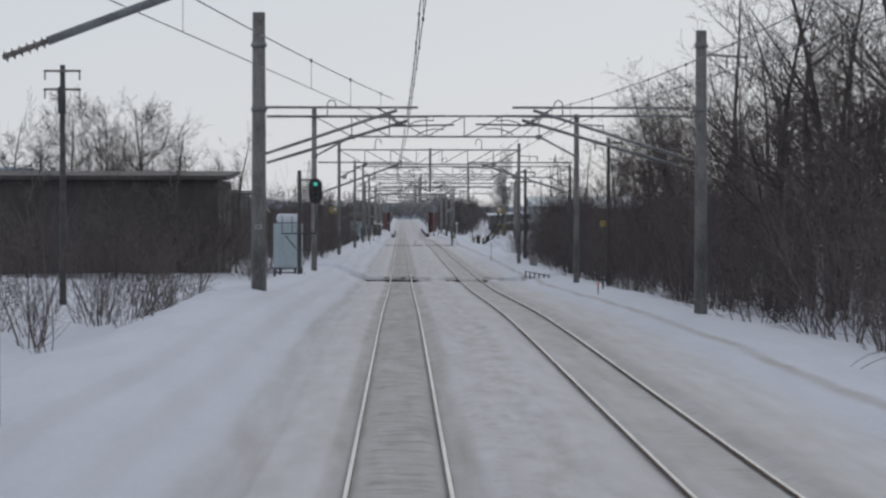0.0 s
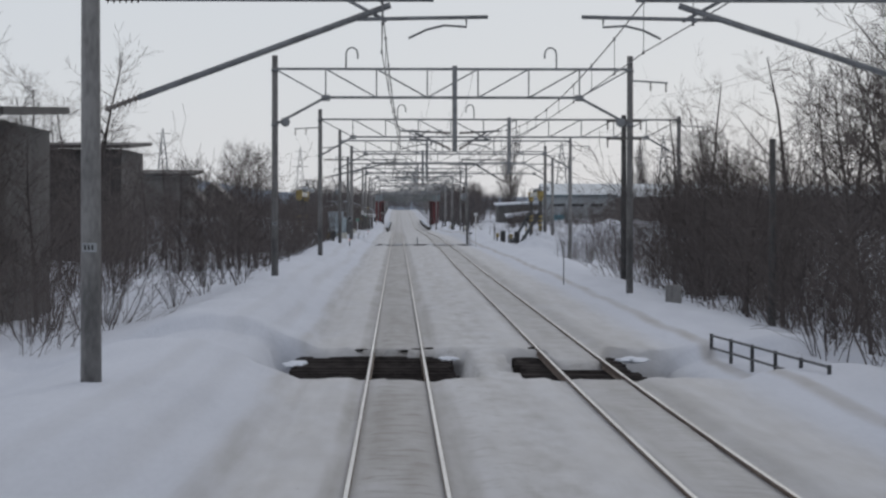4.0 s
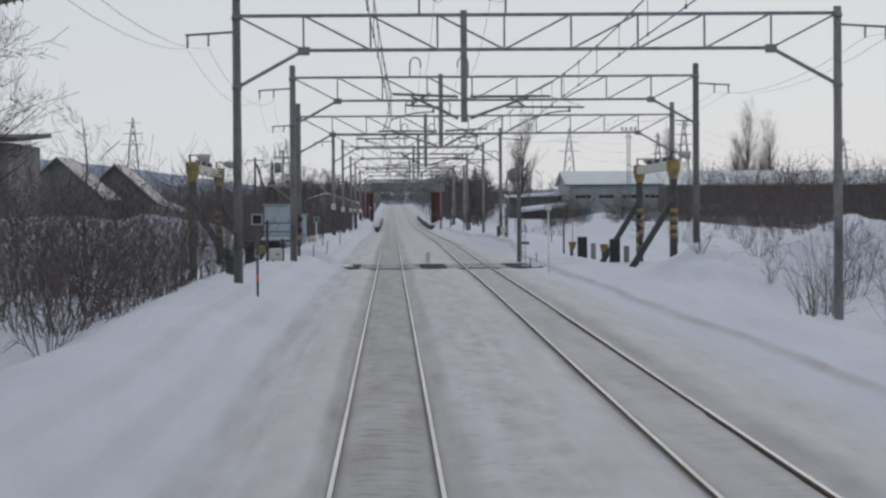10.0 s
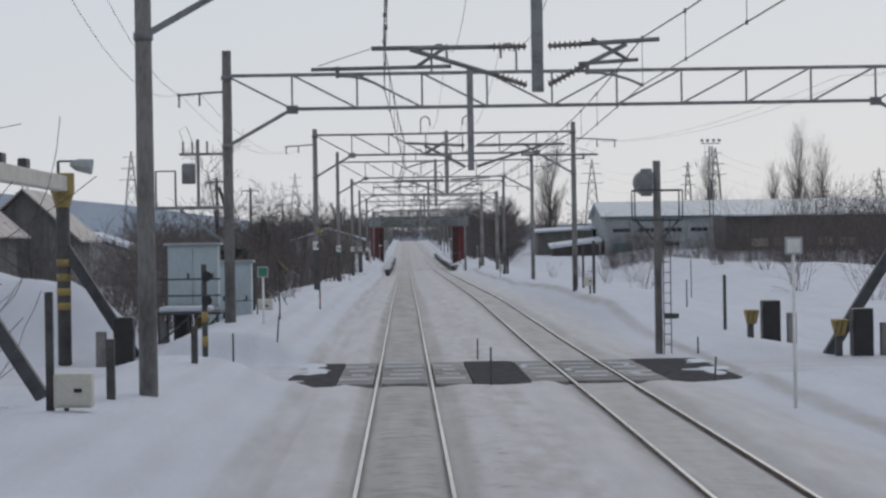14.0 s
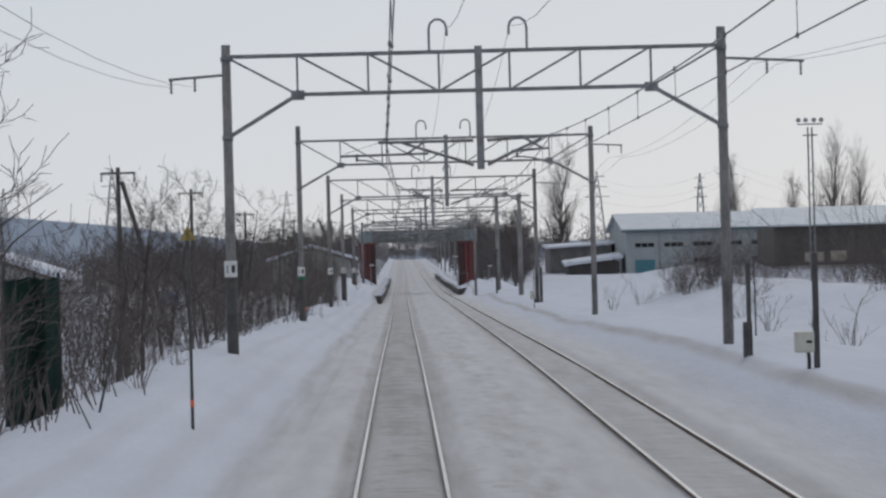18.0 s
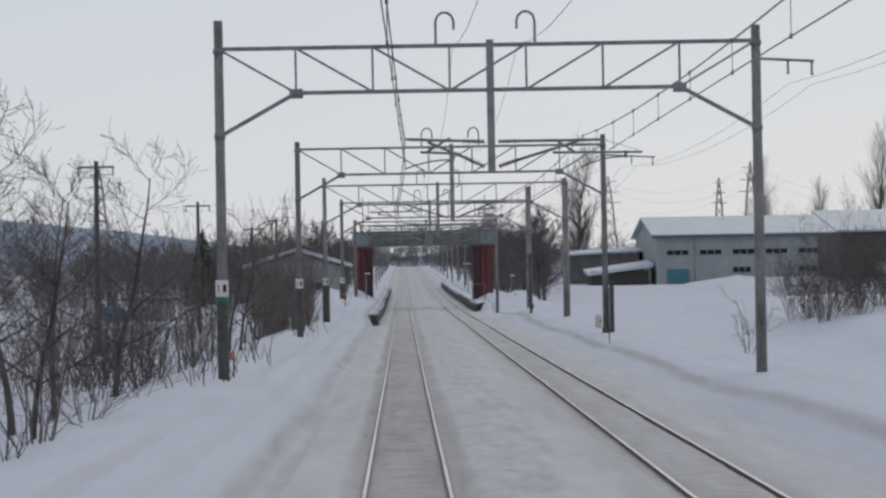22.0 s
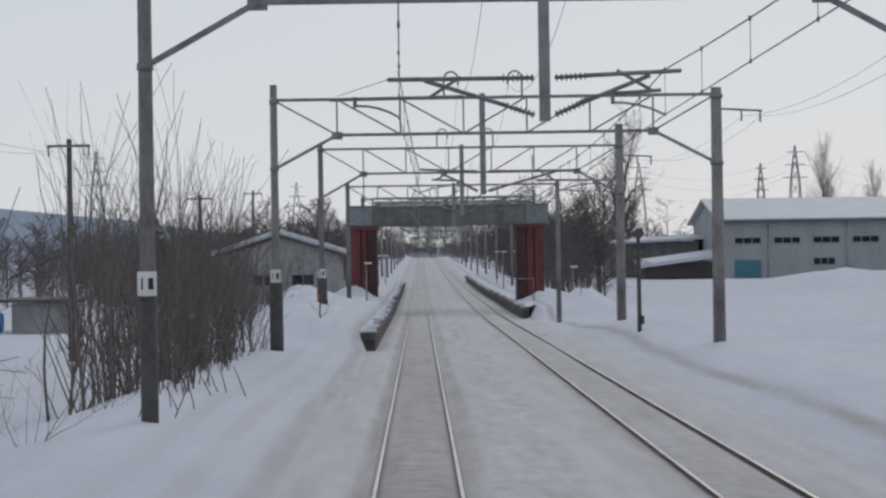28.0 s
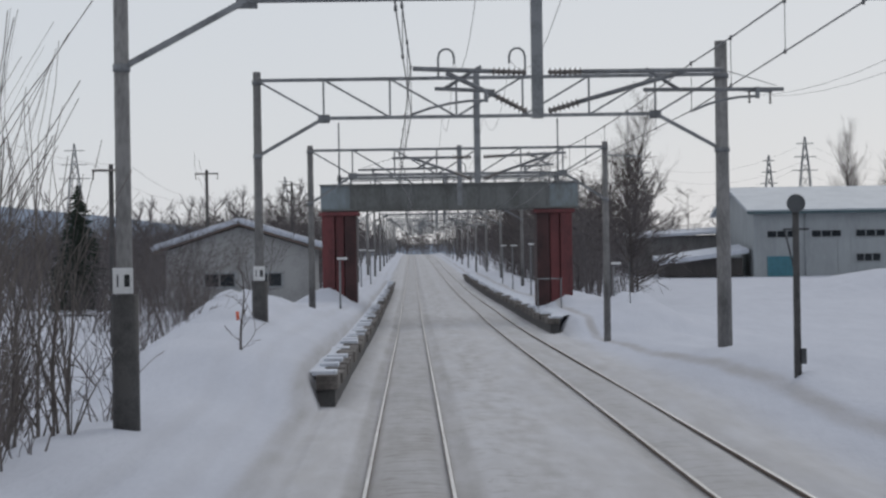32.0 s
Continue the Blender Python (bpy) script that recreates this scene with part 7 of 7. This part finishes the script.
def conifer(x, y, h):
    rng = random.Random(int(h * 10))
    st, nd = Sticks(rng), Sticks(rng)
    st.stick(Vector((0, 0, -0.4)), Vector((0, 0, h)), 0.16, 0.02, 7)
    for i in range(70):
        t = i / 70
        z = h * (0.08 + 0.9 * t)
        ln = (h * 0.3) * (1 - t) ** 0.85 * rng.uniform(0.75, 1.1) + 0.12
        for _ in range(5):
            a = rng.uniform(0, 2 * math.pi)
            p, d = Vector((0, 0, z)), Vector((math.cos(a), math.sin(a), -0.25)).normalized()
            for k in range(3):
                q = p + d * ln / 3
                nd.stick(p, q, 0.05, 0.03, 3)
                for s in (-1, 1):
                    o = d.cross(Vector((0, 0, 1))) * s
                    nd.stick(p, p + (o * 0.8 + d * 0.5 + Vector((0, 0, -0.35))) * ln * 0.3, 0.055, 0.012, 3)
                p, d = q, wander(rng, d, 0.08, 0.05)
    t = thing("conifer", "dark green conifer beside the grey house", "tree", at=pose(x, y, snow_z(x, y)))
    part("trunk", st.mesh("trunk", BARK), None, t)
    part("needles", nd.mesh("needles", CONIFER), None, t)


conifer(-19.7, 587, 7.9)
for x, y, k in ((-5.5, 45.5, 0.55), (-6.3, 46.6, 0.62), (-8.0, 35, 1.1), (-8.7, 37.5, 1.2), (-7.7, 52, 1.05), (-8.4, 53.5, 1.2)):
    plant_bush(x, y, PLANT.choice(OPEN), k, "open shrub with thick dark branches in snow", "lineside shrubs")
for x, y in ((-12.3, 134.5), (-11.2, 136), (-10.6, 140)):
    plant_tree(x, y, None, 0.6, "dense dark bare tree beside the line", PLANT.choice(DENSE))
for x, y in ((-8.4, 519), (-9.0, 522), (-7.9, 524)):
    plant_bush(x, y, PLANT.choice(BUSHES), PLANT.uniform(0.5, 0.65), SHRUB, "lineside shrubs")
sprig = thing("tagged_sapling", "small bare sapling with a faded pink marker tape", "sapling", at=pose(-3.5, 489.5, snow_z(-3.5, 489.5), 0, -4))
wood, twigs = tree_meshes(78, 2.1, 0.7, 0.3, 2, 0.2, 7, 1)
part("stem", wood, None, sprig)
part("twigs", twigs, None, sprig)
bm = bmesh.new()
prism(bm, (0.01, 0, 0.62), (0.01, 0, 0.8), 0.035, n=6)
part("tape", bm, ORANGE, sprig, "faded pink tape")


def woods(name, label, sources, places, mat):
    """Many plants joined into one mesh."""
    vs, fs, base = [], [], 0
    data = []
    for me in sources:
        co = np.empty(len(me.vertices) * 3, dtype=np.float32)
        me.vertices.foreach_get("co", co)
        sides = np.array([p.vertices[:] for p in me.polygons], dtype=np.int64)
        data.append((co.reshape(-1, 3), sides))
    for x, y, s in places:
        co, sides = data[PLANT.randrange(len(data))]
        a = PLANT.uniform(0, 2 * math.pi)
        c, sn = math.cos(a) * s, math.sin(a) * s
        out = np.empty_like(co)
        out[:, 0] = co[:, 0] * c - co[:, 1] * sn + x
        out[:, 1] = co[:, 0] * sn + co[:, 1] * c + y
        out[:, 2] = co[:, 2] * s + snow_z(x, y)
        vs.append(out)
        fs.append(sides + base)
        base += len(co)
    v, f = np.concatenate(vs), np.concatenate(fs)
    me = bpy.data.meshes.new(name)
    me.vertices.add(len(v))
    me.vertices.foreach_set("co", v.ravel())
    me.loops.add(f.size)
    me.loops.foreach_set("vertex_index", f.ravel())
    me.polygons.add(len(f))
    me.polygons.foreach_set("loop_start", np.arange(0, f.size, 4))
    me.update(calc_edges=True)
    me.materials.append(mat)
    return tagged(new(name, me), label, "woods", "", "stuff")


def coarse_tree(seed, h):
    """A far tree: fewer and thicker twigs."""
    rng = random.Random(seed)
    st = Sticks(rng)
    st.stick(Vector((0, 0, -0.3)), Vector((0, 0, h * 0.9)), 0.14, 0.03, 3)
    for i in range(20):
        t = rng.uniform(0.12, 0.95)
        a = rng.uniform(0, 2 * math.pi)
        d = Vector((math.cos(a), math.sin(a), rng.uniform(0.4, 1.2))).normalized()
        p = Vector((0, 0, h * 0.9 * t))
        ln = h * 0.36 * (1.15 - 0.7 * t)
        q = p + d * ln
        st.stick(p, q, 0.055, 0.022, 2)
        for _ in range(5):
            u = p.lerp(q, rng.uniform(0.2, 1))
            e = wander(rng, d, 0.5, 0.2)
            w = u + e * ln * 0.45
            st.stick(u, w, 0.035, 0.014, 2)
            st.stick(u.lerp(w, 0.5), u.lerp(w, 0.5) + wander(rng, e, 0.6, 0.1) * ln * 0.3, 0.026, 0.012, 2)
    return st.mesh("far_tree", TWIG)


FAR = [coarse_tree(80 + i, h) for i, h in enumerate((8, 9.5, 7, 11))]
places = []
for _ in range(170):
    places.append((PLANT.uniform(-34, 36), PLANT.uniform(1255, 1420), PLANT.uniform(0.6, 0.95)))
for _ in range(230):
    s = PLANT.choice((-1, 1))
    places.append(((2 + s * PLANT.uniform(7.0, 34)) if s > 0 else -PLANT.uniform(6.0, 34), PLANT.uniform(735, 1150), PLANT.uniform(0.75, 1.15)))
for _ in range(210):
    places.append((PLANT.choice((-1, 1)) * PLANT.uniform(20, 330), PLANT.uniform(840, 1250), PLANT.uniform(0.6, 1.0)))
for _ in range(120):
    places.append((PLANT.uniform(-95, -30), PLANT.uniform(300, 840), PLANT.uniform(0.4, 0.8)))
for _ in range(60):
    places.append((PLANT.uniform(-60, -34), PLANT.uniform(110, 300), PLANT.uniform(0.7, 1.0)))
for _ in range(70):
    places.append((PLANT.uniform(27, 60), PLANT.uniform(60, 240), PLANT.uniform(0.6, 1.0)))
for _ in range(60):
    places.append((PLANT.uniform(44, 130), PLANT.uniform(760, 840), PLANT.uniform(0.7, 1.0)))
for x, y in [p for p in scatter(10.5, 28, 590, 745, 150) if p[0] < 0.055 * (p[1] - 330)]:
    places.append((x, y, PLANT.uniform(0.7, 1.0)))
for x, y in scatter(-44, -7.5, 608, 745, 150):
    places.append((x, y, PLANT.uniform(0.58, 0.88)))
woods("far_woods", "far bare woods along the horizon", FAR, places, TWIG_FAR)
LOW = [bush_mesh(100 + i, 2.6, 8, 1.1, 2, None, False, 0.44, 2) for i in range(3)]
places = [(x, y, PLANT.uniform(0.7, 1.2)) for x, y in scatter(-30, -7.5, 125, 137, 60) + scatter(-11, -6.6, 232, 264, 22) + scatter(-22, -10.5, 132, 272, 76) + scatter(11.4, 18, 20, 160, 122) + scatter(11.6, 18, 160, 200, 16) + scatter(-16, -8.5, 318, 424, 56) + scatter(-7.4, -6.2, 464, 480, 7) + scatter(-11, -7.8, 320, 336, 20) + scatter(10, 13.5, 128, 160, 18) + scatter(36, 100, 556, 597, 70)]
far_places = [(x, y, PLANT.uniform(0.9, 1.5)) for x, y in [p for p in scatter(10, 28, 586, 760, 120) if p[0] < 0.055 * (p[1] - 330)] + scatter(-30, -8, 612, 760, 110) + scatter(-44, -16, 560, 640, 50) + scatter(-16.5, -11, 556, 578, 14)]
woods("station_undergrowth", "dense bare undergrowth beside the station", LOW, far_places, TWIG_FAR)
woods("undergrowth", "dense bare dark undergrowth beside the line", LOW, places, TWIG)
woods("dark_undergrowth", "tall dense dark undergrowth beside the line", LOW, [(x, y, PLANT.uniform(1.3, 1.75)) for x, y in scatter(11.6, 14, 162, 170, 20)], TWIG)
woods("thicket", "dense dark brown thicket behind the snow heap", LOW, [(x, y, PLANT.uniform(1.6, 2.2)) for x, y in scatter(32, 76, 424, 462, 150)], TWIG)
